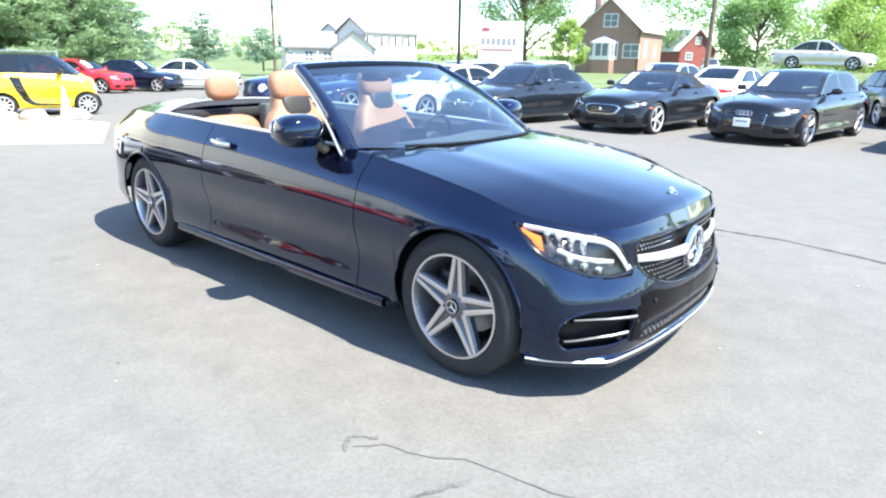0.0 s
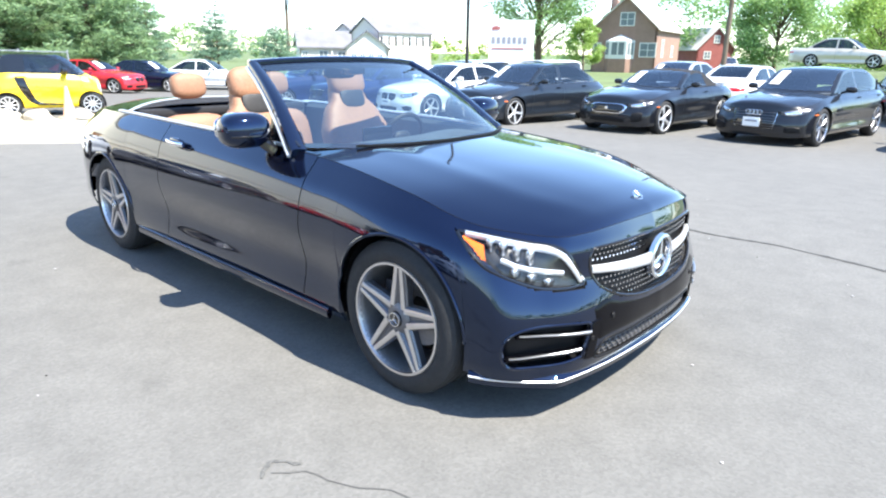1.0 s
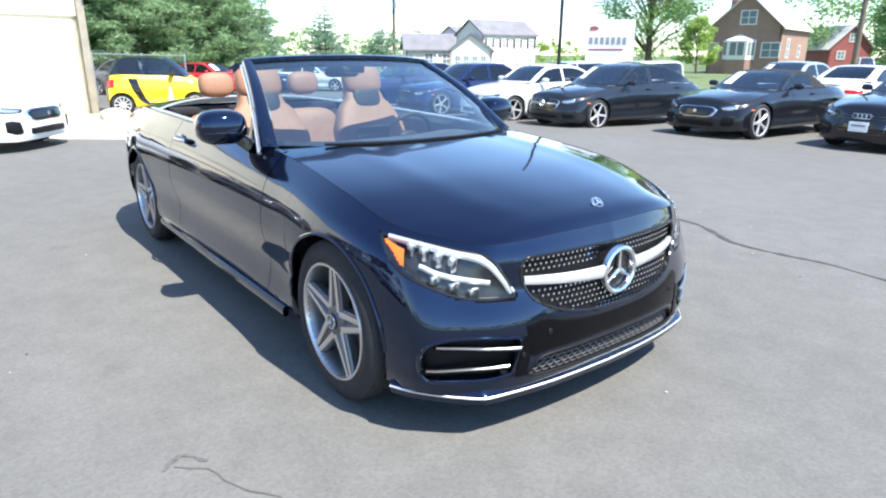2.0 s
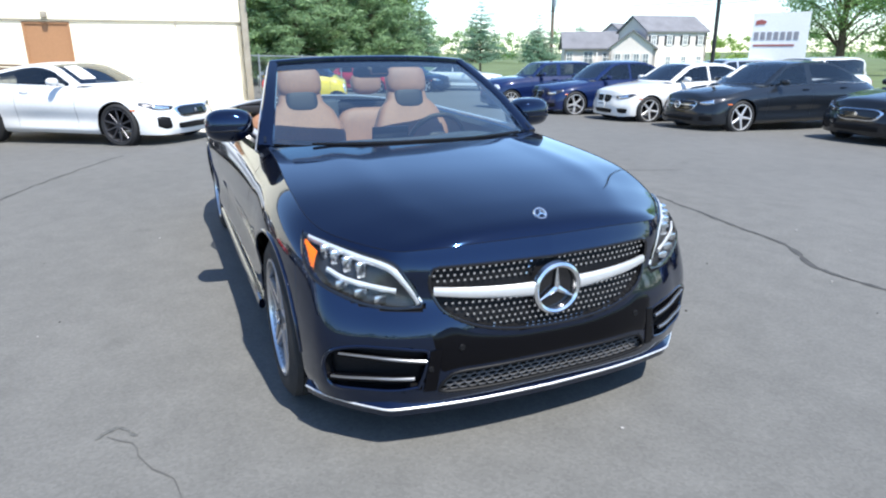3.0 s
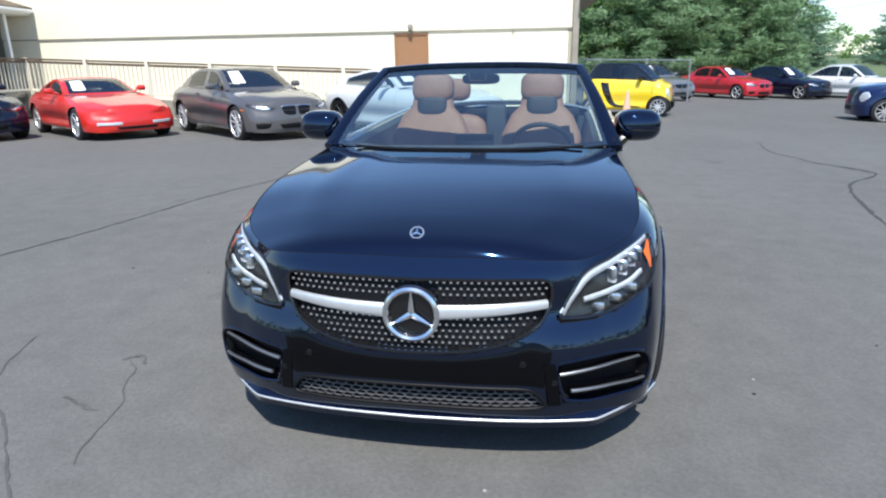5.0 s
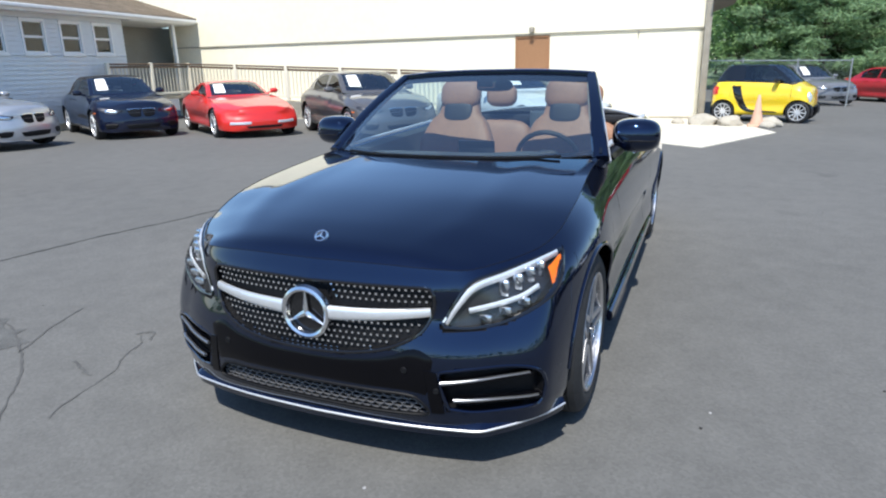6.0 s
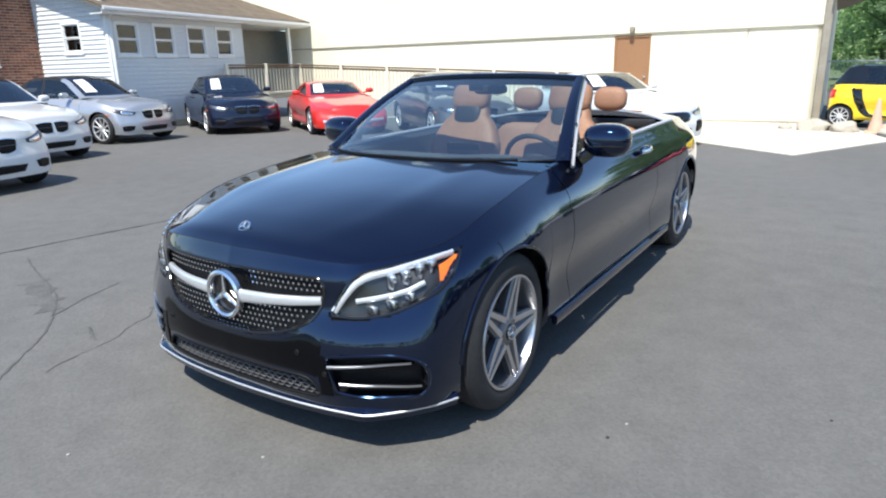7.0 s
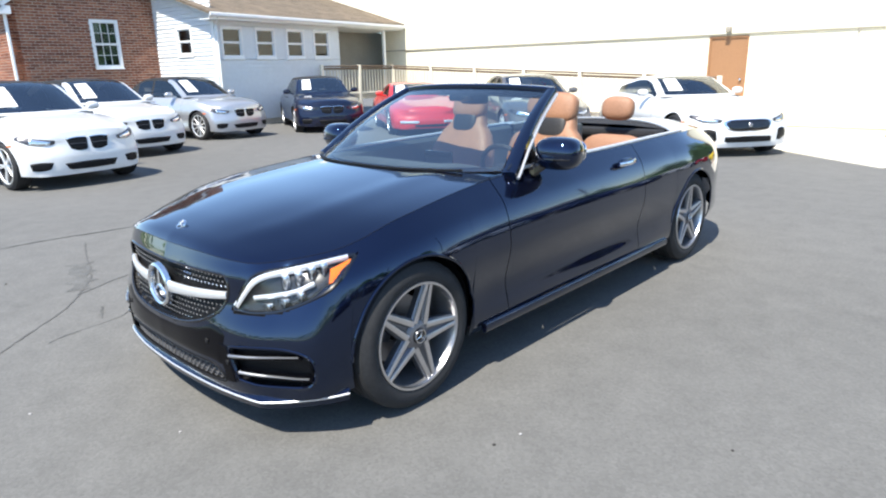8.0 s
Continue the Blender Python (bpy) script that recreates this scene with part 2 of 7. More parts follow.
CREASE = dict(dx=[-.095, -.085, -.060, -.065, -.075, 0, 0, 0, 0, 0, 0, 0, .01, 0, 0], y=[0, .27, .46, .60, .775, .852, .842, .845, .854, .868, .872, .82, .68, .42, 0],
              z=[.66, .66, .66, .665, .68, .735, .775, .795, .805, .812, .815, .805, .80, .79, .79])
BELT = dict(dx=[-.125, -.112, -.080, -.070, -.145, 0, 0, 0, 0, 0, 0, 0, .04, .05, .05], y=[0, .27, .455, .565, .725, .768, .745, .752, .768, .775, .765, .69, .55, .33, 0],
            z=[.742, .741, .731, .724, .757, .834, .896, .924, .937, .948, .950, .938, .915, .905, .90])
HERO_KEYS = (-2.45, -1.42, 1.42, 2.19)


def feature_lines(xr=-2.45, ra=-1.42, fa=1.42, xf=2.19, width=1.0, belt=1.0, ground=1.0, nose=1.0):
    """The six lines as an array (6, 15, 3), with the car's proportions changed."""
    out = []
    for ln in (LOWER, SILL, MID, WIDE, CREASE, BELT):
        x = np.array(LINE_X) + np.array(ln["dx"])
        if ln is not LOWER:
            x = np.where(np.array(LINE_X) < 1.4, np.array(LINE_X) + np.array(ln["dx"]), x)
        z = np.array(ln["z"])
        near = np.clip((np.array(LINE_X) - 0.6) / 1.2, 0, 1)
        z = 0.2 * ground + (z - 0.2) * (belt + (nose - belt) * near)
        x = np.interp(x, HERO_KEYS, (xr, ra, fa, xf)) + np.where(x > 2.19, x - 2.19, 0)
        out.append(np.stack([x, np.array(ln["y"]) * width, z], axis=1))
    return np.array(out)


class Shell:
    """The side wall of a body, from the front centre round to the rear centre, with the wheel arches cut from its lower edge."""

    def __init__(self, lines, axles, arch_r, arch_z, cols=110, rows=22, cuts=(), nose=0):
        self.lines = lines
        mean = lines.mean(axis=0)
        d = np.linalg.norm(np.diff(mean, axis=0), axis=1)
        self.ku = np.concatenate([[0], np.cumsum(d)]) / d.sum()
        us = list(np.linspace(0, 1, cols))
        probe = np.linspace(0, 1, 1500)
        px = spline(lines[2], probe, self.ku)[:, 0]
        find = lambda x: float(np.interp(-x, -px, probe))
        self.find = find
        top_x = spline(lines[5], probe, self.ku)[:, 0]
        self.find_top = lambda x: float(np.interp(-x, -top_x, probe))
        for a in axles:
            for k in range(15):
                us.append(find(a + arch_r * math.cos(math.pi * k / 14)))
            us += [find(a - arch_r - 0.002), find(a + arch_r + 0.002)]
        if nose:
            us += list(np.linspace(0, find(1.66), nose))
        for c in cuts:
            us += [find(c - 0.003), find(c + 0.003)]
        us = np.array(sorted(set(round(u, 6) for u in us)))
        keep = [0] + [i for i in range(1, len(us)) if us[i] - us[i - 1] > 0.0002]
        self.us = us[keep]
        curves = np.array([spline(l, self.us, self.ku) for l in lines])
        kv = np.array([0, .13, .36, .56, .78, 1.0])
        fine = np.linspace(0, 1, 200)
        ahead = np.array([spline(l, np.minimum(self.us + .002, 1), self.ku) for l in lines])
        behind = np.array([spline(l, np.maximum(self.us - .002, 0), self.ku) for l in lines])
        g, normals = [], []
        for i in range(len(self.us)):
            col = curves[:, i]
            c = spline(col, fine, kv)
            x = col[2][0]
            v0 = 0.0
            for a in axles:
                if abs(x - a) < arch_r + 0.0005:
                    zz = arch_z + math.sqrt(max(0, arch_r**2 - (x - a) ** 2))
                    v0 = max(v0, float(np.interp(zz, c[:, 2], fine)))
            vs = v0 + (1 - v0) * np.linspace(0, 1, rows)
            g.append(spline(col, vs, kv))
            du = spline(ahead[:, i], vs, kv) - spline(behind[:, i], vs, kv)
            dv = spline(col, np.minimum(vs + .004, 1), kv) - spline(col, np.maximum(vs - .004, 0), kv)
            nn = np.cross(du, dv)
            nn /= np.linalg.norm(nn, axis=1)[:, None] + 1e-12
            away = g[-1] - np.array([.8 * x, 0, .35])
            nn *= np.where((nn * away).sum(axis=1) < 0, -1, 1)[:, None]
            if i in (0, len(self.us) - 1):
                nn[:, 1] = 0
            normals.append(nn)
        self.g = np.array(g)
        self.kd = KDTree(self.g.shape[0] * self.g.shape[1] * 2)
        self.normals = []
        for side in (1, -1):
            for p, q in zip(self.g.reshape(-1, 3), np.array(normals).reshape(-1, 3)):
                self.kd.insert((p[0], side * p[1], p[2]), len(self.normals))
                self.normals.append((q[0], side * q[1], q[2]))
        self.kd.balance()
        self.cols_x = self.g[:, rows // 2, 0]

    def polish(self, ob):
        """Give the panels the true surface normals, so that reflections run smoothly over the mesh."""
        me = ob.data
        out = []
        for v in me.vertices:
            _, k, d = self.kd.find(v.co)
            q = Vector(self.normals[k])
            out.append(tuple(v.normal) if d > 6e-4 else tuple(-q) if q.dot(v.normal) < 0 else tuple(q))
        me.normals_split_custom_set_from_vertices(out)
        return ob

    def belt(self, x):
        """The point of the top line at x."""
        return spline(self.lines[5], [self.find_top(x)], self.ku)[0]

    def tree(self):
        bm = bmesh.new()
        for h in both(self.g):
            grid_mesh(bm, h)
        bm.normal_update()
        t = BVHTree.FromBMesh(bm)
        bm.free()
        return t


def inside(poly, a, b):
    """Whether (a, b) lies in a polygon."""
    hit = False
    for (x0, y0), (x1, y1) in zip(poly, poly[1:] + poly[:1]):
        if (y0 > b) != (y1 > b) and a < (x1 - x0) * (b - y0) / (y1 - y0) + x0:
            hit = not hit
    return hit


def top_patch(shell, xs_edge, centre, bow, n=26, m=14, power=2.2, dome=0.0, inset=0.0):
    """A hood or deck between the two top lines: edge points at xs_edge, centre heights from the curve centre, edges running bow ahead of the centre."""
    ts = np.linspace(0, 1, n)
    rim = spline(shell.lines[5], np.linspace(0, 1, 900), shell.ku)
    lead = rim[rim[:, 0] >= xs_edge[0]] if xs_edge[0] > 0 else rim[rim[:, 0] <= xs_edge[0]][::-1]
    ly, lx, lz = lead[:, 1], lead[:, 0], lead[:, 2]
    ex = np.interp(ts, np.linspace(0, 1, len(xs_edge)), xs_edge)
    c = spline(centre, ts)
    g = []
    for i in range(n):
        e = shell.belt(ex[i])
        row = []
        for j in range(-m, m + 1):
            t = j / m
            a = abs(t)
            ridge = dome * math.exp(-((a - 0.62) / 0.10) ** 2) * min(1, ts[i] * 4)
            p = np.array([c[i][0] + (e[0] - c[i][0]) * a**bow, t * (e[1] - inset), c[i][2] + (e[2] - c[i][2]) * a**power + ridge])
            k = max(0.0, 1 - ts[i] / .22) ** 1.5
            if k > 0:
                yy = a * (e[1] - inset)
                y0 = a * (lead[-1][1] - inset)
                bx, bz = np.interp(y0, ly, lx), np.interp(y0, ly, lz)
                base = p + np.array([bx - (lx[0] + (lead[-1][0] - lx[0]) * a**bow), 0, bz - (lz[0] + (lead[-1][2] - lz[0]) * a**power)])
                p = p * (1 - k) + base * k
            row.append(tuple(p))
        g.append(row)
    return g


# wheels, with the axle along y and the outer face towards +y
MESHES = {}


def shared(name, key, material, parent, build, label=""):
    """A part that shares its mesh with the alike ones."""
    if key not in MESHES:
        bm = bmesh.new()
        build(bm)
        ob = part(name, bm, material, parent, label)
        MESHES[key] = ob.data
        return ob
    ob = new(name, MESHES[key])
    ob.parent = parent
    if label:
        ob["label"] = label
    return ob


def tyre_mesh(bm, r, rim, w, seg=48):
    h = w / 2
    revolve(bm, [(h - .03, rim - .004), (h - .012, rim), (h - .002, rim + .02), (h, (r + rim) / 2), (h - .008, r - .03), (h - .022, r - .008), (h - .045, r - .001),
                 (h - .05, r - .007), (h - .056, r), (.02, r), (.016, r - .007), (-.016, r - .007), (-.02, r), (-h + .05, r), (-h + .02, r - .01), (-h, (r + rim) / 2), (-h + .02, rim)], seg)


def rim_barrel(bm, rim, w, seg=48):
    h = w / 2
    revolve(bm, [(h - .03, rim - .002), (h - .008, rim + .003), (h - .006, rim - .006), (h - .016, rim - .012), (h - .05, rim - .02), (-h + .02, rim - .03), (-h + .01, rim)], seg)


def spoke(bm, a0, r0, a1, r1, w0, w1, o0, o1, depth):
    """A bar from polar (a0, r0) to (a1, r1), raised o0, o1 along the axle."""
    pts = []
    for k in range(5):
        t = k / 4
        x = (1 - t) * r0 * math.cos(a0) + t * r1 * math.cos(a1)
        z = (1 - t) * r0 * math.sin(a0) + t * r1 * math.sin(a1)
        pts.append((x, o0 + (o1 - o0) * t**1.5 - depth / 2, z))
    ws = [w0 + (w1 - w0) * k / 4 for k in range(5)]
    sweep(bm, pts, ws, depth, up=(0, 1, 0), seg=8, power=4)


def star_spokes(bm, rim, w, depth, o, count=5, spread0=0.56, spread1=0.055, r0=0.060, grow=0.0):
    for k in range(count):
        a = 2 * math.pi * k / count + math.pi / 2
        for s in (-1, 1):
            spoke(bm, a + s * spread0, r0, a + s * spread1, rim - .008, w + grow, w * 0.75 + grow, o - .012, o - .004, depth)


SPOKE_GREY = mat("dark_grey_spoke", (0.15, 0.15, 0.16), rough=0.4, metal=0.7, noise_scale=6, vary=0.1)
BARREL = mat("grey_wheel_barrel", (0.28, 0.28, 0.29), rough=0.4, metal=0.8, noise_scale=6, vary=0.1)
DISC = mat("worn_disc_steel", (0.30, 0.30, 0.31), rough=0.4, metal=1.0, noise_scale=8, vary=.1)


def hero_wheel(car, x, y, r=0.328, rim=0.236, w=0.235, turn=0.2):
    wheel = shared("wheel", "hero_barrel", BARREL, car, lambda bm: rim_barrel(bm, rim, w))
    wheel.location = (x, y - math.copysign(w / 2, y), r)
    wheel.rotation_euler = (0, turn, 0 if y > 0 else math.pi)
    shared("tyre", "hero_tyre", RUBBER, wheel, lambda bm: tyre_mesh(bm, r, rim, w))
    h = w / 2

    def dark(bm):
        star_spokes(bm, rim, 0.034, 0.045, h - .012, grow=.010)
        for k in range(5):
            a = 2 * math.pi * k / 5 + math.pi / 2
            spoke(bm, a, .05, a, rim - .010, .062, .030, h - .034, h - .020, .022)
        revolve(bm, [(h - .06, .0), (h - .06, .075), (h - .03, .066), (h - .018, .05), (h - .016, 0.034)], 30)

    def bright(bm):
        star_spokes(bm, rim, 0.026, 0.010, h - .006)
        revolve(bm, [(h - .02, rim - .013), (h - .004, rim - .008), (h - .004, rim + .002), (h - .012, rim + .005)], 60)
    shared("spokes", "hero_dark", SPOKE_GREY, wheel, dark)
    shared("spoke_face", "hero_bright", ALLOY, wheel, bright, "machined silver spoke faces and rim edge")

    def cap(bm):
        revolve(bm, [(h - .006, 0.0), (h - .006, .024), (h - .010, .031), (h - .03, .034)], 30)

    def emblem(bm):
        revolve(bm, [(h - .008, .026), (h - .003, .0265), (h - .003, .030), (h - .012, .0305)], 30)
        for k in range(3):
            a = math.pi / 2 + k * 2 * math.pi / 3
            sweep(bm, [(0, h - .004, 0), (math.cos(a) * .027, h - .005, math.sin(a) * .027)], [.007, .002], .004, up=(0, 1, 0), seg=6)

    def bolt(bm):
        revolve(bm, [(h - .022, 0.0), (h - .022, .007), (h - .045, .008)], 8)

    def disc(bm):
        revolve(bm, [(-.03, .06), (-.03, .155), (-.055, .155), (-.055, .06)], 40)

    def caliper(bm):
        box(bm, (.12, -.01, .03), (.07, .07, .16), .012)
    shared("hub_cap", "hero_cap", GLOSS_BLACK, wheel, cap)
    shared("hub_emblem", "hero_emblem", CHROME, wheel, emblem)
    for k in range(5):
        a = math.pi / 2 + (k + .5) * 2 * math.pi / 5
        shared("wheel_bolt", "hero_bolt", ALLOY_DARK, wheel, bolt).location = (math.cos(a) * .056, 0, math.sin(a) * .056)
    shared("brake_disc", "hero_disc", DISC, wheel, disc, "bare steel brake disc")
    shared("brake_caliper", "hero_caliper", ALLOY_DARK, wheel, caliper)
    return wheel


def plain_wheel(car, x, y, r, rim, style, w=0.22):
    """A wheel of a parked car. style: spokes, twin or not, material name."""
    count, twin, alloy = style
    wheel = shared("wheel", ("barrel", r, rim), ALLOY_DARK, car, lambda bm: rim_barrel(bm, rim, w, 28))
    wheel.location = (x, y - math.copysign(w / 2, y), r)
    wheel.rotation_euler = (0, 0.3 + x, 0 if y > 0 else math.pi)
    shared("tyre", ("tyre", r, rim), RUBBER, wheel, lambda bm: tyre_mesh(bm, r, rim, w, 28))
    h = w / 2

    def face(bm):
        if twin:
            star_spokes(bm, rim, 0.026, 0.03, h - .008, count, 0.10, 0.10, 0.05)
        else:
            for k in range(count):
                a = 2 * math.pi * k / count
                spoke(bm, a, .04, a, rim - .006, .05 if count < 7 else .03, .035 if count < 7 else .022, h - .02, h - .008, .03)
        revolve(bm, [(h - .02, 0), (h - .02, .05), (h - .05, .065)], 20)
        revolve(bm, [(h - .02, rim - .016), (h - .004, rim - .010), (h - .004, rim + .002), (h - .012, rim + .005)], 36)
    shared("rim", ("face", r, rim, count, twin, alloy.name), alloy, wheel, face)
    return wheel


# the black convertible
INTAKE = [(0, .318), (.30, .316), (.385, .308), (.415, .285), (.435, .248), (.40, .236), (0, .234)]
CORNER = [(.500, .262), (.478, .330), (.468, .392), (.52, .404), (.62, .412), (.71, .410), (.765, .392), (.785, .35), (.783, .30), (.765, .262), (.70, .250), (.58, .248)]
BUMPER_BLACK = mat("gloss_black_bumper", (0.002, 0.002, 0.003), rough=0.16, spec=0.2, noise_scale=4, vary=0.1)
FIN_GREY = mat("satin_grey_fin_edge", (0.40, 0.41, 0.43), rough=0.35, metal=0.9, noise_scale=5, vary=0.05)
MESH_GREY = mat("grey_mesh_plastic", (0.10, 0.10, 0.105), rough=0.4, noise_scale=6, vary=0.1)
def hero_car():
    car = tagged(new("convertible_car"), "gleaming black convertible with saddle-brown leather seats, roof folded, on asphalt", "car")
    fa, ra, R, hz = 1.42, -1.42, 0.350, 0.332
    doors = (0.80, -0.60)
    sh = Shell(feature_lines(), (fa, ra), R, hz, cols=150, rows=72, cuts=doors, nose=120)
    tree = sh.tree()
    # recesses in the nose: grille, lower intake, corner intakes, headlamps
    grille = [(0, .672), (.20, .674), (.38, .674), (.43, .670), (.443, .655), (.446, .625), (.438, .58), (.405, .525), (.31, .475), (.16, .445), (0, .438)]
    lamp_top = [(2.032, .470, .545), (2.012, .506, .622), (1.982, .545, .680), (1.90, .630, .704), (1.80, .712, .723), (1.685, .782, .738)]
    lamp_low = [(2.030, .474, .537), (2.000, .560, .533), (1.940, .660, .550), (1.849, .749, .598), (1.765, .786, .658), (1.685, .786, .732)]
    lamp = [(p[1], p[2]) for p in lamp_top] + [(p[1], p[2]) for p in lamp_low[::-1]]
    g = sh.g.copy()
    sunk = np.zeros(g.shape[:2], bool)
    for i in range(len(g)):
        for j in range(g.shape[1]):
            x, y, z = g[i, j]
            if x > 1.6:
                depth = 0
                if inside(grille, y, z) or (y < .001 and .44 < z < .67):
                    depth = .035
                elif inside(INTAKE, y, z) or (y < .001 and .236 < z < .318):
                    depth = .075
                elif inside(CORNER, y, z):
                    depth = .045
                elif inside(lamp, y, z):
                    depth = .03
                if depth:
                    sunk[i, j] = True
                    nrm = Vector((1, 0.0 if y < .45 else 0.9, 0)).normalized()
                    g[i, j] = g[i, j] - np.array(nrm) * depth
    body = bmesh.new()
    door_bms = {}
    for side, h in zip((1, -1), both(g)):
        xs = sh.cols_x
        mid = lambda i: (xs[i] + xs[i + 1]) / 2
        gap = lambda i: any(abs(mid(i) - d) < 0.0028 for d in doors)
        is_door = lambda i: doors[1] < mid(i) < doors[0]
        hollow = lambda i, j: sunk[i:i + 2, j:j + 2].any()
        cav = bmesh.new()
        grid_mesh(cav, h, lambda i, j: hollow(i, j), flip=side < 0)
        part('nose_cavity', tidy(cav), BLACK, car)
        grid_mesh(body, h, lambda i, j: not hollow(i, j) and not is_door(i) and not gap(i) or (is_door(i) and j < 8 and not hollow(i, j)), flip=side < 0)
        bm = bmesh.new()
        grid_mesh(bm, h, lambda i, j: is_door(i) and not gap(i) and j >= 8, flip=side < 0)
        door_bms[side] = tidy(bm)
    # belt shelf, turning inwards over the doors and quarters
    for side in (1, -1):
        rows = []
        for x in np.linspace(0.78, -1.5, 60):
            p = sh.belt(x)
            rows.append([(p[0], side * p[1], p[2]), (p[0], side * (p[1] - .02), p[2] + .006), (p[0], side * (p[1] - .055), p[2] + .002), (p[0], side * (p[1] - .065), p[2] - .03)])
        grid_mesh(body, rows)
    sh.polish(part("body", tidy(body), PAINT_HERO, car, sharp=40))
    for side in (1, -1):
        door = sh.polish(part("door", door_bms[side], PAINT_HERO, car, sharp=40))
        hb = bmesh.new()
        p = [(-.285 - .20 * t, side * (.862 + .022 * math.sin(math.pi * t)), .852 + .006 * t) for t in np.linspace(0, 1, 9)]
        sweep(hb, p, .018, .026, seg=10)
        part("door_handle", hb, CHROME, door, "chrome-edged black door handle")
        cb = bmesh.new()
        blob(cb, (-.38, side * .852, .858), (.16, .03, .05))
        part("handle_cup", cb, PAINT_HERO, door)
        sk = bmesh.new()
        sweep(sk, [(x, side * (.868 + .004 * math.cos(x)), .232) for x in np.linspace(1.0, -1.0, 24)], .03, .05, seg=10)
        part("side_skirt", sk, PAINT_HERO, car)
    # wheel arch liners, underbody
    for ax in (fa, ra):
        for side in (1, -1):
            bm = bmesh.new()
            rows = []
            for k in range(25):
                a = -0.35 + (math.pi + 0.7) * k / 24
                rows.append([(ax + (R + .004) * math.cos(a), side * y, hz + (R + .004) * math.sin(a)) for y in (.83, .70, .50)])
            grid_mesh(bm, rows)
            c = [(ax + (R + .004) * math.cos(a), side * .5, hz + (R + .004) * math.sin(a)) for a in np.linspace(0, 2 * math.pi, 24, endpoint=False)]
            bm.faces.new([bm.verts.new(v) for v in c])
            part("wheel_arch_liner", bm, BLACK, car)
            lip = bmesh.new()
            pts = []
            for k in range(31):
                a = -0.02 + (math.pi + 0.04) * k / 30
                p = Vector((ax + R * math.cos(a), side * .87, hz + R * math.sin(a)))
                q = tree.find_nearest(p)[0]
                pts.append((q.x, q.y, q.z))
            sweep(lip, pts, .014, .014, seg=8)
            part("wheel_arch_lip", lip, PAINT_HERO, car)
    bm = bmesh.new()
    box(bm, (0, 0, .25), (1.95, 1.56, .12), .02)
    box(bm, (1.9, 0, .26), (.24, 1.1, .1), .02)
    box(bm, (-2.05, 0, .32), (.5, 1.3, .1), .02)
    box(bm, (0, 0, .3), (3.6, .98, .14), .02)
    part("underbody", bm, BLACK, car)
    for ax, off in ((fa, .0), (ra, .008)):
        for side in (1, -1):
            hero_wheel(car, ax, side * (.868 + off), turn={(1, 1): -.31, (1, -1): -.08, (-1, 1): 0.0, (-1, -1): .08}[(1 if ax > 0 else -1, side)])
    # hood with its leading edge, cowl
    hood_centre = [(2.065, 0, .742), (2.058, 0, .760), (2.036, 0, .779), (1.985, 0, .799), (1.85, 0, .832), (1.6, 0, .872), (1.3, 0, .905), (.995, 0, .934)]
    bm = bmesh.new()
    gh = top_patch(sh, [1.972, 1.90, 1.74, 1.55, 1.33, 1.11, 0.88, 0.665], hood_centre, 2.0, n=40, m=22, power=2.6, dome=.004, inset=.001)
    grid_mesh(bm, gh)
    hood = part("hood", tidy(bm), PAINT_HERO, car, sharp=60)
    bm = bmesh.new()
    revolve(bm, [(.002, .018), (.007, .020), (.007, .024), (0, .026)], 28)
    for k in range(3):
        a = math.pi / 2 + k * 2 * math.pi / 3
        sweep(bm, [(0, .007, 0), (math.cos(a) * .021, .005, math.sin(a) * .021)], [.008, .003], .006, up=(0, 1, 0), seg=6)
    bmesh.ops.rotate(bm, cent=(0, 0, 0), matrix=Matrix.Rotation(radians(-90), 3, 'Z'), verts=bm.verts)
    bmesh.ops.rotate(bm, cent=(0, 0, 0), matrix=Matrix.Rotation(radians(-48), 3, 'Y'), verts=bm.verts)
    bmesh.ops.translate(bm, vec=(1.992, 0, .799), verts=bm.verts)
    part("hood_emblem", bm, SATIN, hood, "round chrome emblem")
    # shut lines round the hood
    bm = bmesh.new()
    pts = [tuple(sh.belt(x) + np.array([0, 0, .0005])) for x in np.linspace(.69, 1.965, 40)]
    for u in np.linspace(sh.find_top(1.965), 0, 14)[1:]:
        pts.append(tuple(spline(sh.lines[5], [u], sh.ku)[0] + np.array([.0005, 0, .0005])))
    pts += [(x, -y, z) for x, y, z in pts[::-1][1:]]
    sweep(bm, pts, .0022, .0022, seg=6)
    part("hood_shut_line", bm, BLACK, car)
    # windscreen: base curve, header curve
    def base(t):
        a = abs(t)
        return np.array([1.0 - .36 * a**2.3, .735 * t, .925 + .0 * a])

    def head(t):
        a = abs(t)
        return np.array([0.115 - .07 * a**2.2, .575 * t, 1.312 - .022 * a**2.5])
    bm = bmesh.new()
    rows = []
    for i in range(21):
        s = i / 20
        rows.append([tuple(base(t) * (1 - s) + head(t) * s + np.array([.03, 0, .035]) * math.sin(math.pi * s) * (1 - .4 * t * t)) for t in np.linspace(-.97, .97, 33)])
    grid_mesh(bm, rows)
    ws = part("windscreen", bm, HERO_GLASS, car, "blue-green tinted curved windscreen")
    ws.visible_shadow = False
    bm = bmesh.new()
    rows = []
    for i in range(3):
        s = (0, .035, .06)[i]
        rows.append([tuple(base(t) * (1 - s) + head(t) * s + np.array([-.004, 0, -.006])) for t in np.linspace(-.97, .97, 25)])
    grid_mesh(bm, rows)
    rows = []
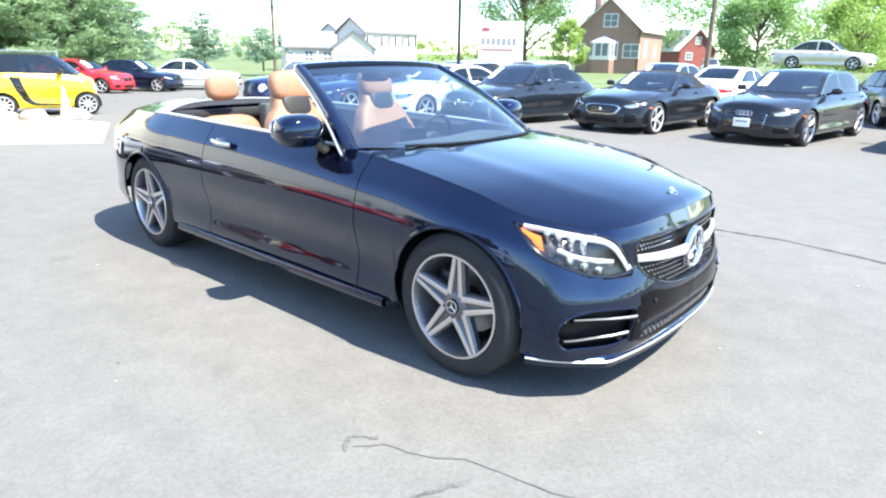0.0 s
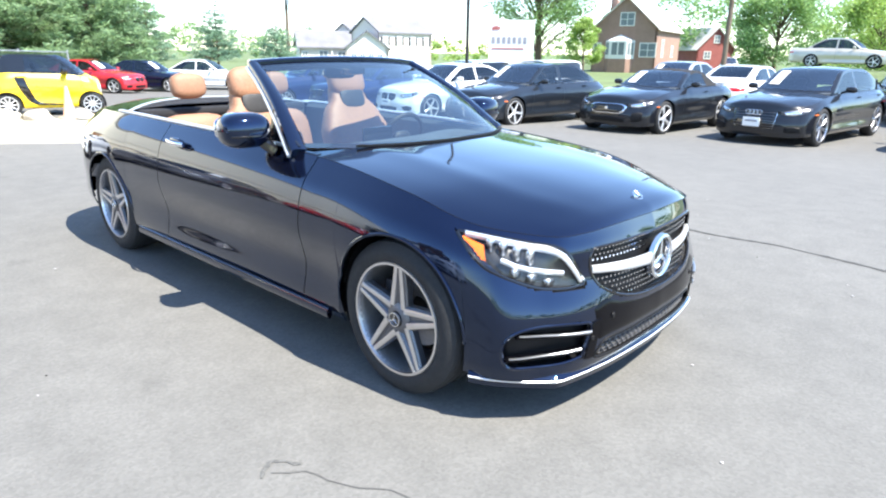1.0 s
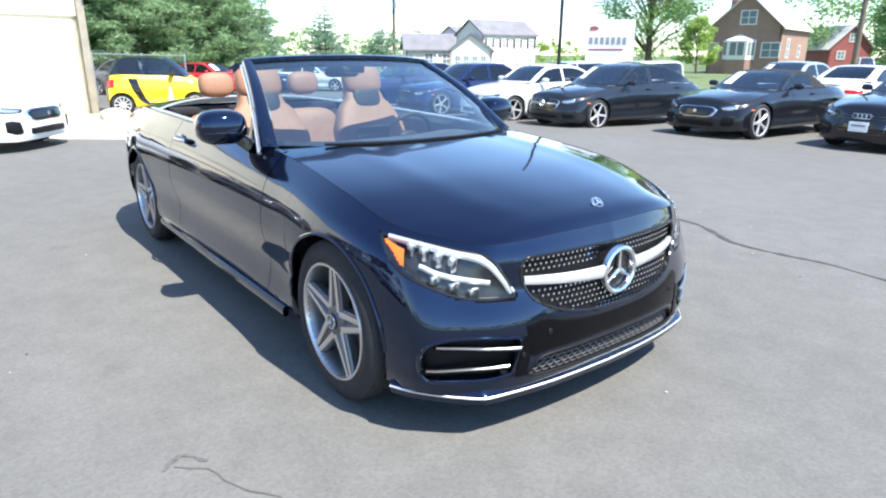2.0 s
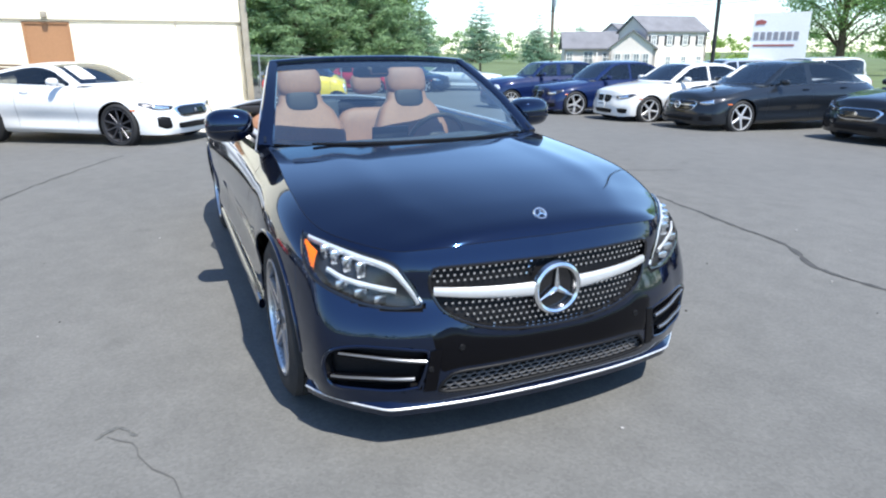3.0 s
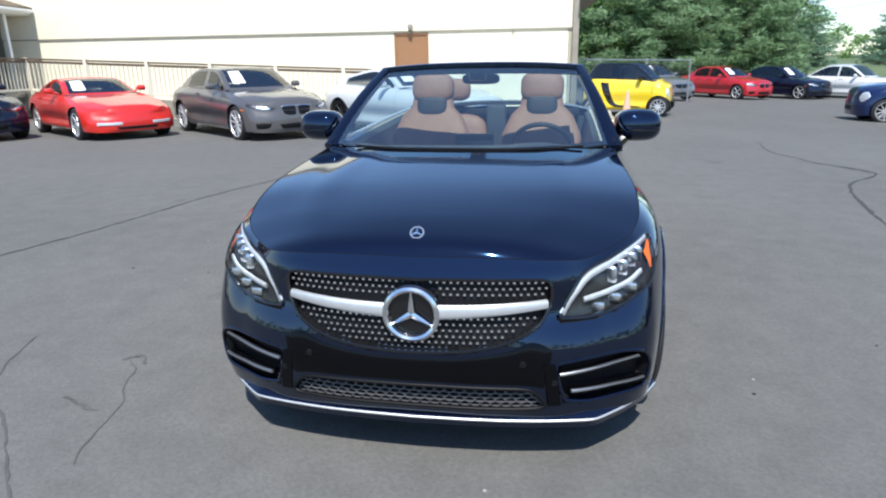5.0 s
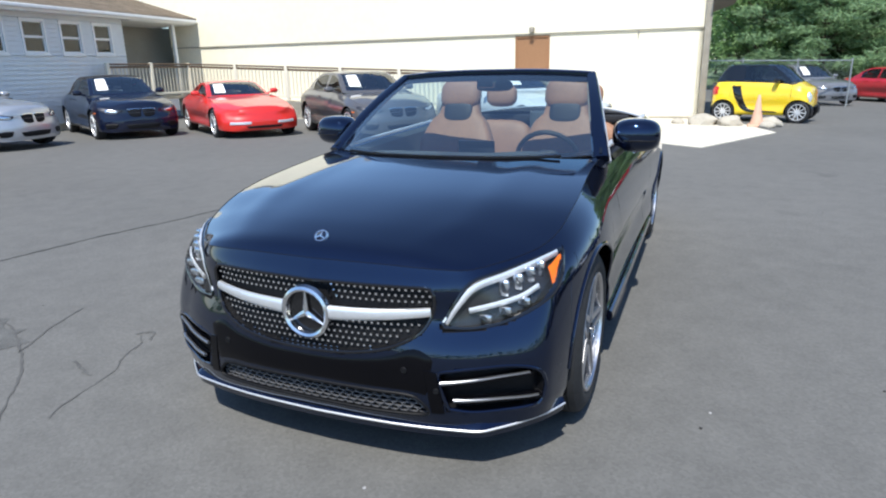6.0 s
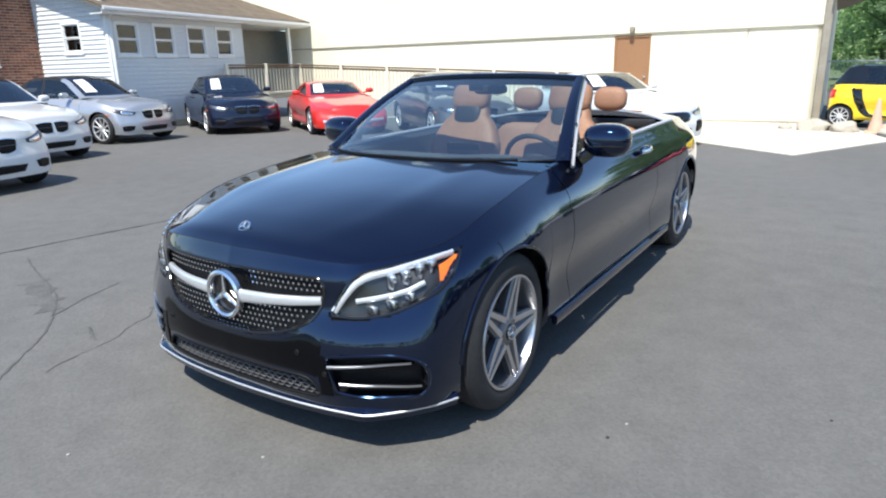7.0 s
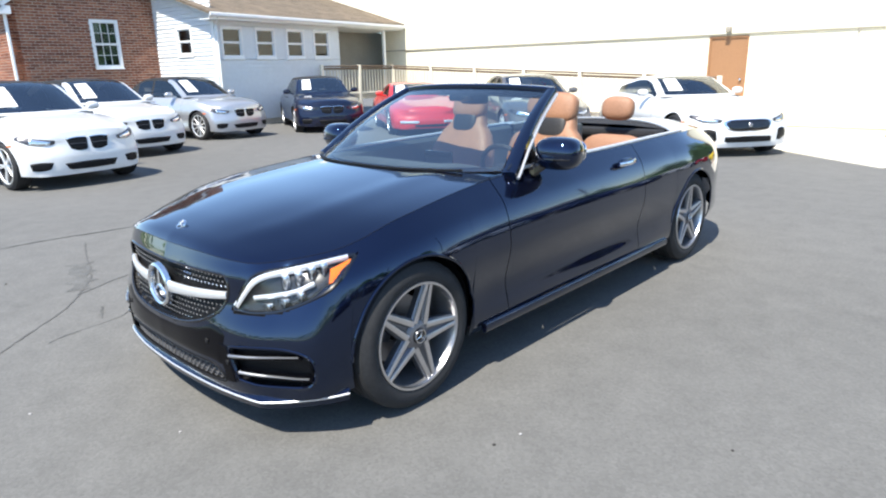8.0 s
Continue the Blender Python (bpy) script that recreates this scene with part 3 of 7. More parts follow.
    for s in (.86, .93, 1.0):
        rows.append([tuple(base(t) * (1 - s) + head(t) * s + np.array([-.003, 0, -.004]) + np.array([.03, 0, .035]) * math.sin(math.pi * s)) for t in np.linspace(-.97, .97, 25)])
    grid_mesh(bm, rows)
    part("windscreen_frit", bm, GLOSS_BLACK, ws, "black ceramic border")
    for side in (1, -1):
        bm = bmesh.new()
        path = []
        for s in np.linspace(-.05, 1.0, 18):
            p = base(side) * (1 - s) + head(side) * s + np.array([.03, 0, .035]) * math.sin(math.pi * max(s, 0)) * .6
            path.append(tuple(p + np.array([-.012, side * .006, -.004])))
        sweep(bm, path, [.085 - .028 * k / 17 for k in range(18)], .05, up=(0.5, 0, 1), seg=12, power=3)
        pil = part("windscreen_pillar", bm, PAINT_HERO, car)
        bm = bmesh.new()
        sweep(bm, [(q[0] - .030 + .010 * k / 17, q[1] + side * (.038 - .013 * k / 17), q[2] - .014) for k, q in enumerate(path)], .018, .016, up=(0.5, 0, 1), seg=8)
        part("pillar_trim", bm, BRIGHT, pil, "bright chrome pillar trim")
    bm = bmesh.new()
    path = [tuple(head(t) + np.array([-.028, 0, .0])) for t in np.linspace(-1.03, 1.03, 30)]
    sweep(bm, path, .075, .045, seg=12, power=3)
    part("windscreen_header", bm, PAINT_HERO, car)
    bm = bmesh.new()
    rows = []
    for k in range(4):
        s = k / 3
        rows.append([(1.03 - .37 * abs(t)**2.3 - .07 * s, .74 * t, .918 - .012 * math.sin(math.pi * s) + .0 * s) for t in np.linspace(-1, 1, 25)])
    grid_mesh(bm, rows)
    part("cowl", bm, BLACK, car)
    for y0, y1 in ((-.55, .05), (-.02, .58)):
        bm = bmesh.new()
        sweep(bm, [(.985 - .30 * abs(y / .735)**2.3, y, .930 + .010 * (1 - abs(y))) for y in np.linspace(y0, y1, 12)], .018, .014, seg=6)
        part("wiper", bm, BLACK, car)
    # rear-view mirror and sensor pod under the header
    bm = bmesh.new()
    blob(bm, (.02, 0, 1.235), (.05, .23, .065), power=3.5)
    sweep(bm, [(.04, 0, 1.24), (.09, 0, 1.29)], .03, .03)
    box(bm, (.16, 0, 1.255), (.10, .10, .05), .012)
    part("rear_view_mirror", bm, GLOSS_BLACK, car)
    # door mirrors
    for side in (1, -1):
        bm = bmesh.new()
        blob(bm, (.405, side * .882, .998), (.205, .240, .168), power=2.8, seg=22, rings=14, rot=Matrix.Rotation(radians(side * 10), 3, 'Z'))
        mir = part("door_mirror", bm, PAINT_HERO, car)
        bm = bmesh.new()
        sweep(bm, [(.47, side * .765, .90), (.455, side * .80, .93), (.43, side * .835, .97)], [.10, .08, .08], .06, seg=10)
        part("mirror_foot", bm, GLOSS_BLACK, mir)
        bm = bmesh.new()
        pts = [(.407 + .101 * (1 - abs((y - .882) / .121) ** 2.6) ** .4, side * y, .978) for y in np.linspace(.79, .985, 14)]
        sweep(bm, pts, .008, .010, seg=8)
        part("mirror_indicator", bm, GLOSS_BLACK, mir, "slim dark indicator strip")
        bm = bmesh.new()
        blob(bm, (.308, side * .884, 1.000), (.02, .18, .115), power=3.2, rot=Matrix.Rotation(radians(side * 10), 3, 'Z'))
        part("mirror_glass", bm, CHROME, mir, "silvered mirror glass")
        # quarter post behind the pillar and chrome belt strip
        bm = bmesh.new()
        tri = [(.66, .752, .935), (.40, .748, .94), (.40, .715, 1.085)]
        vs = [bm.verts.new((x, side * y, z)) for x, y, z in tri] + [bm.verts.new((x, side * (y - .012), z)) for x, y, z in tri]
        bm.faces.new(vs[:3])
        bm.faces.new(vs[3:][::-1])
        for k in range(3):
            bm.faces.new((vs[k], vs[(k + 1) % 3], vs[3 + (k + 1) % 3], vs[3 + k]))
        part("quarter_post", bm, GLOSS_BLACK, car)
        bm = bmesh.new()
        pts = []
        for x in np.linspace(.64, -1.40, 40):
            p = sh.belt(x)
            pts.append((x, side * (p[1] - .020), p[2] + .008))
        sweep(bm, pts, .034, .018, seg=8)
        part("belt_trim", bm, BRIGHT, car, "bright aluminium belt trim")
    # rear deck, folded-roof cover and its bright edge
    deck_centre = [(-2.43, 0, .916), (-2.38, 0, .955), (-2.25, 0, .972), (-2.0, 0, .985), (-1.7, 0, .992), (-1.36, 0, .985)]
    gd = top_patch(sh, [-2.30, -2.15, -1.95, -1.75, -1.58, -1.40], deck_centre, 2.0, n=30, m=16, power=2.6, inset=.004)
    cut = lambda p: p[0] > -1.74 + .40 * (p[1] / .72) ** 2
    bmd, bmt = bmesh.new(), bmesh.new()
    ctr = lambda i, j: np.mean([gd[i][j], gd[i + 1][j + 1]], axis=0)
    grid_mesh(bmd, gd, lambda i, j: not cut(ctr(i, j)))
    grid_mesh(bmt, gd, lambda i, j: cut(ctr(i, j)))
    part("boot_lid", tidy(bmd), PAINT_HERO, car)
    part("roof_cover", tidy(bmt), FABRIC, car, "dark cover over the folded roof")
    bm = bmesh.new()
    pts = []
    for t in np.linspace(-1, 1, 41):
        y = t * .74
        x = -1.74 + .40 * (y / .72) ** 2
        pts.append((x, y, .998 - .05 * abs(t)**3))
    sweep(bm, pts, .026, .014, seg=8)
    part("deck_trim", bm, BRIGHT, car, "bright aluminium strip round the roof cover")
    # tail lamps
    for side in (1, -1):
        bm = bmesh.new()
        snap_patch(bm, tree, [(-2.42, .40, .83), (-2.33, .62, .84), (-2.12, .78, .83)], [(-2.44, .40, .70), (-2.36, .62, .70), (-2.14, .80, .74)], 14, 6, .012, .014, mirror=side < 0)
        part("tail_lamp", bm, RED_LENS, car, "red tail lamp")
    hero_front(car, sh, tree, grille, lamp_top, lamp_low)
    hero_cabin(car, sh)
    return car


def hero_front(car, sh, tree, outline, lamp_top, lamp_low):
    def face_x(y, z):
        q = tree.ray_cast(Vector((4, y, z)), Vector((-1, 0, 0)))[0]
        return q.x if q else 2.05
    # grille: black backing, pins, bar, rim
    bm = bmesh.new()
    half = [(y, z) for y, z in outline]
    full = half + [(-y, z) for y, z in half[1:-1][::-1]]
    cols = np.linspace(-.445, .445, 31)
    rows = []
    for y in cols:
        zs = np.interp(abs(y), [0, .30, .43, .446], [.672, .674, .670, .625]), np.interp(abs(y), [0, .16, .31, .40, .44, .452], [.438, .445, .475, .525, .575, .62])
        rows.append([(face_x(y, z) - .028, y, z) for z in np.linspace(zs[0], zs[1], 8)])
    grid_mesh(bm, rows)
    gr = part("grille", bm, BLACK, car, "black diamond-pattern grille with bright pins")
    bm = bmesh.new()
    k = 0
    for a in range(-20, 21):
        for b in range(0, 12):
            y, z = a * .0225 + (b % 2) * .01125, .450 + b * .0192
            if inside(full, y, z) and inside(full, y * 1.02 + math.copysign(.008, y), z - .006) and math.hypot(y, z - .565) > .095 and not (.548 < z < .607 and abs(y) < .43):
                x = face_x(y, z) - .018
                box(bm, (x, y, z), (.007, .0085, .0075), 0)
                k += 1
    tagged(part("grille_pin_field", bm, CHROME, gr, "small chrome grille pins"), kind="stuff")
    bm = bmesh.new()
    path = [(face_x(y, z) - .004, y, z) for y, z in spline([(*p, 0) for p in full + full[:1]], np.linspace(0, 1, 90))[:, :2]]
    sweep(bm, path, .013, .016, up=(1, 0, 0), seg=8, ends=False)
    part("grille_rim", bm, GLOSS_BLACK, gr)
    for side in (1, -1):
        bm = bmesh.new()
        pts, hs = [], []
        for y in np.linspace(.075, .432, 14):
            z = .572 + .019 * (y / .43) ** 1.5
            pts.append((face_x(y, z) + .006 - .012 * (y / .43) ** 3, side * y, z))
            hs.append(.050 - .020 * (y - .075) / .357)
        sweep(bm, pts, .022, hs, seg=12, power=3)
        part("grille_bar", bm, BRIGHT, gr, "satin silver grille bar")
    bm = bmesh.new()
    n = 48
    rr = []
    for k in range(n):
        a = 2 * math.pi * k / n
        rr.append((math.cos(a), math.sin(a)))
    prof = [(.006, .074), (.022, .077), (.027, .085), (.022, .094), (.004, .097)]
    vs = [[bm.verts.new((2.108 + o, c * r, .565 + s * r)) for o, r in prof] for c, s in rr]
    for k in range(n):
        for j in range(len(prof) - 1):
            bm.faces.new((vs[k][j], vs[(k + 1) % n][j], vs[(k + 1) % n][j + 1], vs[k][j + 1]))
    for k in range(3):
        a = math.pi / 2 + k * 2 * math.pi / 3
        sweep(bm, [(2.122, 0, .565), (2.12, math.cos(a) * .04, .565 + math.sin(a) * .04), (2.118, math.cos(a) * .078, .565 + math.sin(a) * .078)], [.026, .016, .005], .014, up=(1, 0, 0), seg=6, power=1.6)
    em = part("grille_emblem", bm, SATIN, gr, "large round chrome emblem")
    bm = bmesh.new()
    c = [bm.verts.new((2.110, math.cos(2 * math.pi * k / 40) * .077, .565 + math.sin(2 * math.pi * k / 40) * .077)) for k in range(40)]
    bm.faces.new(c)
    part("emblem_plate", bm, GLOSS_BLACK, em)
    # lower intake mesh, black panel, sensors
    def opening_rim(poly, name, w, material, mirror, closed_half=False, inset=.002):
        """A slim frame along the edge of an opening, lying on the bumper."""
        loop = poly + [(-y, z) for y, z in poly[1:-1][::-1]] if closed_half else poly
        pts = []
        for y, z, _ in spline([(*p, 0) for p in loop + loop[:1]], np.linspace(0, 1, 110)):
            pts.append((face_x(y, z) - inset, -y if mirror else y, z))
        bm = bmesh.new()
        sweep(bm, pts, w, w, up=(1, 0, 0), seg=8, ends=False)
        return part(name, bm, material, car)
    bm = bmesh.new()
    wide_in = INTAKE + [(-y, z) for y, z in INTAKE[1:-1][::-1]]
    for r in range(5):
        for c in range(-13, 14):
            y, z = c * .034 + (r % 2) * .017, .246 + r * .0165
            if not inside(wide_in, y, z):
                continue
            x = face_x(y, z) - .022
            pts = [(x, y + math.cos(a) * .0185, z + math.sin(a) * .0095) for a in np.linspace(0, 2 * math.pi, 7)]
            sweep(bm, pts, .0045, .010, up=(1, 0, 0), seg=4, ends=False)
    part("intake_mesh", bm, MESH_GREY, car, "grey honeycomb intake mesh")
    opening_rim(INTAKE, "intake_rim", .012, BLACK, False, True)
    bm = bmesh.new()
    ys = [-.47, -.40, -.31, -.16, 0, .16, .31, .40, .47]
    snap_patch(bm, tree, [(2.16 - .25 * y * y, y, z) for y, z in zip(ys, [.455, .492, .458, .430, .424, .430, .458, .492, .455])], [(2.16 - .25 * y * y, y * .93, z) for y, z in zip(ys, [.305, .318, .324, .326, .327, .326, .324, .318, .305])], 48, 9, .003, .005)
    part("bumper_panel", bm, BUMPER_BLACK, car, "gloss black bumper panel")
    # splitter: straight across the nose, with a corner at each end
    half = [(2.110, 0), (2.106, .16), (2.097, .31), (2.080, .44), (2.058, .555), (2.046, .600), (2.020, .632), (1.960, .700), (1.870, .785), (1.790, .828)]
    edge = [(x, y, .185 + .016 * max(0, (y - .60) / .23) ** 1.5) for x, y in half]
    fine = []
    for (a, b) in zip(edge, edge[1:]):
        fine += [tuple(np.array(a) + (np.array(b) - np.array(a)) * t) for t in (0, .25, .5, .75)]
    fine.append(edge[-1])
    for _ in range(2):
        fine = [fine[0]] + [tuple((np.array(a) + 2 * np.array(b) + np.array(c)) / 4) for a, b, c in zip(fine, fine[1:], fine[2:])] + [fine[-1]]
    path = [(x, -y, z) for x, y, z in fine[::-1][:-1]] + fine
    bm = bmesh.new()
    sweep(bm, path, .012, .009, seg=8)
    part("splitter_trim", bm, BRIGHT, car, "thin chrome splitter edge")
    bm = bmesh.new()
    rows = []
    for p in path:
        d = Vector((1.0, p[1] * .55, 0)).normalized() if abs(p[1]) < .6 else Vector((1.0, math.copysign(1.1, p[1]), 0)).normalized()
        rows.append([(p[0] - d.x * b, p[1] - d.y * b, p[2] + h) for b, h in ((.03, -.030), (.006, -.030), (.002, -.010), (-.003, .004), (.012, .018), (.030, .030), (.052, .042), (.075, .055), (.095, .055), (.10, .02))])
    grid_mesh(bm, rows)
    part("splitter", bm, PAINT_HERO, car)
    for side in (1, -1):
        bm = bmesh.new()
        snap_patch(bm, tree, [(2.09, .455, .400), (2.06, .58, .416), (2.0, .70, .416), (1.90, .80, .385)], [(2.10, .49, .25), (2.06, .59, .24), (2.02, .69, .242), (1.92, .785, .258)], 22, 9, -.040, .006, mirror=side < 0)
        part("corner_intake", bm, BLACK, car, "black corner air intake")
        opening_rim(CORNER, "corner_intake_rim", .014, PAINT_HERO, side < 0, inset=.005)
        for z0, z1, y0, y1 in ((.366, .386, .480, .725), (.303, .296, .525, .765)):
            bm = bmesh.new()
            pts = []
            for t in np.linspace(0, 1, 14):
                y, z = y0 + (y1 - y0) * t, z0 + (z1 - z0) * t
                q = tree.find_nearest(Vector((2.09 - .16 * t**1.6, y, z)))[0]
                pts.append((q.x + .004 - .012 * t * t, side * q.y, z))
            sweep(bm, [(x - .013, y, z - .006) for x, y, z in pts], .040, .016, seg=8, power=3)
            fin = part("intake_fin", bm, BUMPER_BLACK, car, "gloss black intake fin")
            bm = bmesh.new()
            sweep(bm, [(x + .004, y, z) for x, y, z in pts], .012, [.012 - .007 * t for t in np.linspace(0, 1, 14)], seg=8, power=3)
            part("fin_edge", bm, FIN_GREY, fin, "silver fin edge")
        bm = bmesh.new()
        snap_patch(bm, tree, [(2.12, .415, .425), (2.10, .445, .415), (2.09, .475, .405)], [(2.12, .440, .236), (2.10, .475, .234), (2.09, .505, .240)], 6, 16, .005, .02, mirror=side < 0)
        part("bumper_post", bm, BUMPER_BLACK, car, "gloss black upright beside the intake")
        for y, z in ((.462, .335), (.36, .405)):
            bm = bmesh.new()
            revolve(bm, [(.004, 0), (.004, .010), (0, .012)], 14)
            bmesh.ops.rotate(bm, cent=(0, 0, 0), matrix=Matrix.Rotation(radians(-90), 3, 'Z'), verts=bm.verts)
            bmesh.ops.translate(bm, vec=(face_x(y, z) + .003, side * y, z), verts=bm.verts)
            part("parking_sensor", bm, BLACK, car)
        # headlamp: dark bowl, bright strips, lenses, amber marker, clear cover
        T, L = np.array(lamp_top), np.array(lamp_low)
        mixc = lambda f: [tuple(a * (1 - f) + b * f) for a, b in zip(T, L)]
        bm = bmesh.new()
        snap_patch(bm, tree, lamp_top, lamp_low, 20, 9, -.022, mirror=side < 0)
        hl = part("headlamp", bm, LAMP_BOWL, car, "headlamp with bright light strips behind clear cover")
        sgn = np.array([1, side, 1])

        def strip(c, w, material, name, a, b, d, h=None):
            bm = bmesh.new()
            pts = []
            for q in spline(c, np.linspace(a, b, 20)):
                s, nrm, _, _ = tree.find_nearest(Vector(q))
                nrm = nrm if nrm.x > 0 else -nrm
                s = s + nrm * d
                pts.append(tuple(np.array(s) * sgn))
            sweep(bm, pts, w, h or .010, up=(1, .6 * side, 0), seg=8)
            return part(name, bm, material, hl)
        strip(mixc(.11), .024, LAMP_WHITE, "light_strip", .02, .95, -.003)
        strip([(1.968, .533, .588), (1.925, .62, .603), (1.884, .69, .622), (1.846, .736, .648)], .019, LAMP_WHITE, "light_strip", 0, 1, -.004)
        for f, ks in ((.36, (.46, .56, .66, .75)), (.80, (.26, .39, .52))):
            cpts = spline(mixc(f), ks)
            for c in cpts:
                bm = bmesh.new()
                s, nrm, _, _ = tree.find_nearest(Vector(c))
                nrm = nrm if nrm.x > 0 else -nrm
                s = s - nrm * .014
                blob(bm, tuple(np.array(s) * sgn), (.024, .034 if f < .5 else .044, .056 if f < .5 else .032), power=6, seg=12, rings=8)
                part("lamp_projector", bm, LAMP_CHROME, hl, "bright lamp reflector")
        am_t = spline(mixc(.50), np.linspace(.79, .955, 5))
        am_b = spline(mixc(.97), np.linspace(.70, .97, 5))
        bm = bmesh.new()
        snap_patch(bm, tree, am_t, am_b, 12, 9, -.004, mirror=side < 0)
        part("amber_marker", bm, AMBER, hl, "orange side marker")
        bm = bmesh.new()
        loop = [tuple(p) for p in spline(lamp_top, np.linspace(0, 1, 24))] + [tuple(p) for p in spline(lamp_low, np.linspace(1, 0, 24))]
        ring = []
        for q in loop + loop[:1]:
            s_ = tree.find_nearest(Vector(q))[0]
            ring.append((s_.x - .004, (s_.y - .002) * side, s_.z))
        sweep(bm, ring, .016, .016, up=(1, .6 * side, 0), seg=6, ends=False)
        part("lamp_bezel", bm, GLOSS_BLACK, hl)
        bm = bmesh.new()
        snap_patch(bm, tree, lamp_top, lamp_low, 26, 11, .003, .005, mirror=side < 0)
        part("lamp_cover", bm, LENS, hl, "clear lamp cover").visible_shadow = False


def hero_cabin(car, sh):
    bm = bmesh.new()
    rows = [[(x, -.71, .86), (x, -.70, .42), (x, -.6, .30), (x, .6, .30), (x, .70, .42), (x, .71, .86)] for x in np.linspace(.9, -1.36, 12)]
    grid_mesh(bm, rows)
    for x in (.9, -1.36):
        bm.faces.new([bm.verts.new((x, y, z)) for y, z in ((-.71, .9), (-.71, .3), (.71, .3), (.71, .9))])
    part("cabin_tub", bm, DASH, car)
    # dashboard
    bm = bmesh.new()
    rows = []
    for s in np.linspace(0, 1, 12):
        x = .92 - .52 * s
        z = .885 + .028 * math.sin(math.pi * min(1, s * 1.1)) - (.09 * ((s - .8) / .2) ** 2 if s > .8 else 0)
        rows.append([(x - .22 * abs(t)**2.3 * (1 - s), .70 * t, z - .03 * abs(t)**4 + .018 * math.exp(-((t - .53) / .22) ** 2) * math.sin(math.pi * s)) for t in np.linspace(-1, 1, 31)])
    rows.append([(.42, .70 * t, .6) for t in np.linspace(-1, 1, 31)])
    grid_mesh(bm, rows)
    part("dashboard", bm, DASH, car)
    bm = bmesh.new()
    sweep(bm, [(.405, y, .80) for y in np.linspace(-.66, .22, 8)], .02, .03)
    part("dash_trim", bm, SATIN, car)
    bm = bmesh.new()
    box(bm, (.36, 0, .885), (.02, .22, .12), .008)
    part("centre_screen", bm, GLOSS_BLACK, car)
    # steering wheel
    bm = bmesh.new()
    tilt = Matrix.Rotation(radians(22), 3, 'Y')
    c0 = Vector((.16, .37, .815))
    ring = [c0 + tilt @ Vector((0, .182 * math.cos(a), .182 * math.sin(a))) for a in np.linspace(0, 2 * math.pi, 41)]
    sweep(bm, [tuple(p) for p in ring], .028, .028, up=(1, 0, .4), seg=10, ends=False)
    for a in (0, math.pi, -math.pi / 2):
        sweep(bm, [tuple(c0 + Vector((.02, 0, 0))), tuple(c0 + tilt @ Vector((0, .17 * math.cos(a), .17 * math.sin(a))))], .05, .02, up=(1, 0, .4), seg=8)
    blob(bm, tuple(c0 + Vector((.01, 0, 0))), (.06, .15, .13), power=3)
    sweep(bm, [tuple(c0), (.42, .37, .74)], .07, .07)
    part("steering_wheel", bm, LEATHER_DK, car, "black leather steering wheel")
    # front seats with integral headrests
    for y in (.365, -.365):
        lean = Matrix.Rotation(radians(-17), 3, 'Y')
        bm = bmesh.new()
        blob(bm, (.06, y, .50), (.56, .50, .17), power=3.6, seg=22, rings=12)
        seat = part("front_seat", bm, LEATHER, car, "saddle-brown leather seat")
        bm = bmesh.new()
        for s in (1, -1):
            blob(bm, (.08, y + s * .225, .55), (.52, .09, .15), power=3)
        part("seat_bolster", bm, LEATHER, seat)
        bm = bmesh.new()
        rows = []
        hs = np.linspace(0, 1, 22)
        for s in hs:
            half = float(np.interp(s, [0, .25, .55, .78, .86, 1], [.22, .25, .262, .20, .145, .13]))
            thick = float(np.interp(s, [0, .5, .85, 1], [.10, .085, .06, .045]))
            z = .52 + .60 * s
            x = -.17 - .22 * s
            row = []
            for a in np.linspace(0, 2 * math.pi, 33)[:-1]:
                ca, sa = math.cos(a), math.sin(a)
                yy = math.copysign(abs(ca) ** .55, ca) * half
                xx = math.copysign(abs(sa) ** .6, sa) * thick
                if sa > 0:
                    xx += .035 * min(1, (abs(yy) / max(half, .01)) ** 3) * (1 - s)
                row.append((x + xx, y + yy, z + xx * .3))
            rows.append(row + row[:1])
        grid_mesh(bm, rows)
        bm.faces.new([bm.verts.new(p) for p in rows[-1][:-1]])
        part("seat_back", tidy(bm), LEATHER, seat)
        bm = bmesh.new()
        blob(bm, (-.375, y, 1.165), (.115, .285, .20), power=3.2, seg=22, rings=14, rot=lean)
        part("headrest", bm, LEATHER, seat)
        bm = bmesh.new()
        blob(bm, (-.310, y, 1.050), (.05, .205, .150), power=3.4, seg=20, rings=12, rot=lean)
        part("headrest_insert", bm, LEATHER_DK, seat, "black plastic panel under the headrest")
    # rear seats
    bm = bmesh.new()
    blob(bm, (-.85, 0, .52), (.5, 1.16, .18), power=4)
    rear = part("rear_seat", bm, LEATHER, car, "saddle-brown leather rear bench")
    for y in (.34, -.34):
        bm = bmesh.new()
        blob(bm, (-1.17, y, .70), (.16, .54, .46), power=3.6, seg=20, rings=12, rot=Matrix.Rotation(radians(-14), 3, 'Y'))
        part("rear_backrest", bm, LEATHER, rear)
        bm = bmesh.new()
        blob(bm, (-1.235, y, 1.115), (.11, .25, .175), power=3.0, seg=20, rings=12, rot=Matrix.Rotation(radians(-12), 3, 'Y'))
        part("rear_headrest", bm, LEATHER, rear)
    bm = bmesh.new()
    box(bm, (-1.15, 0, .80), (.10, .15, .40), .02)
    part("rear_armrest", bm, DASH, rear)
    bm = bmesh.new()
    box(bm, (-.02, 0, .52), (1.0, .2, .2), .03)
    part("centre_console", bm, DASH, car)
    bm = bmesh.new()
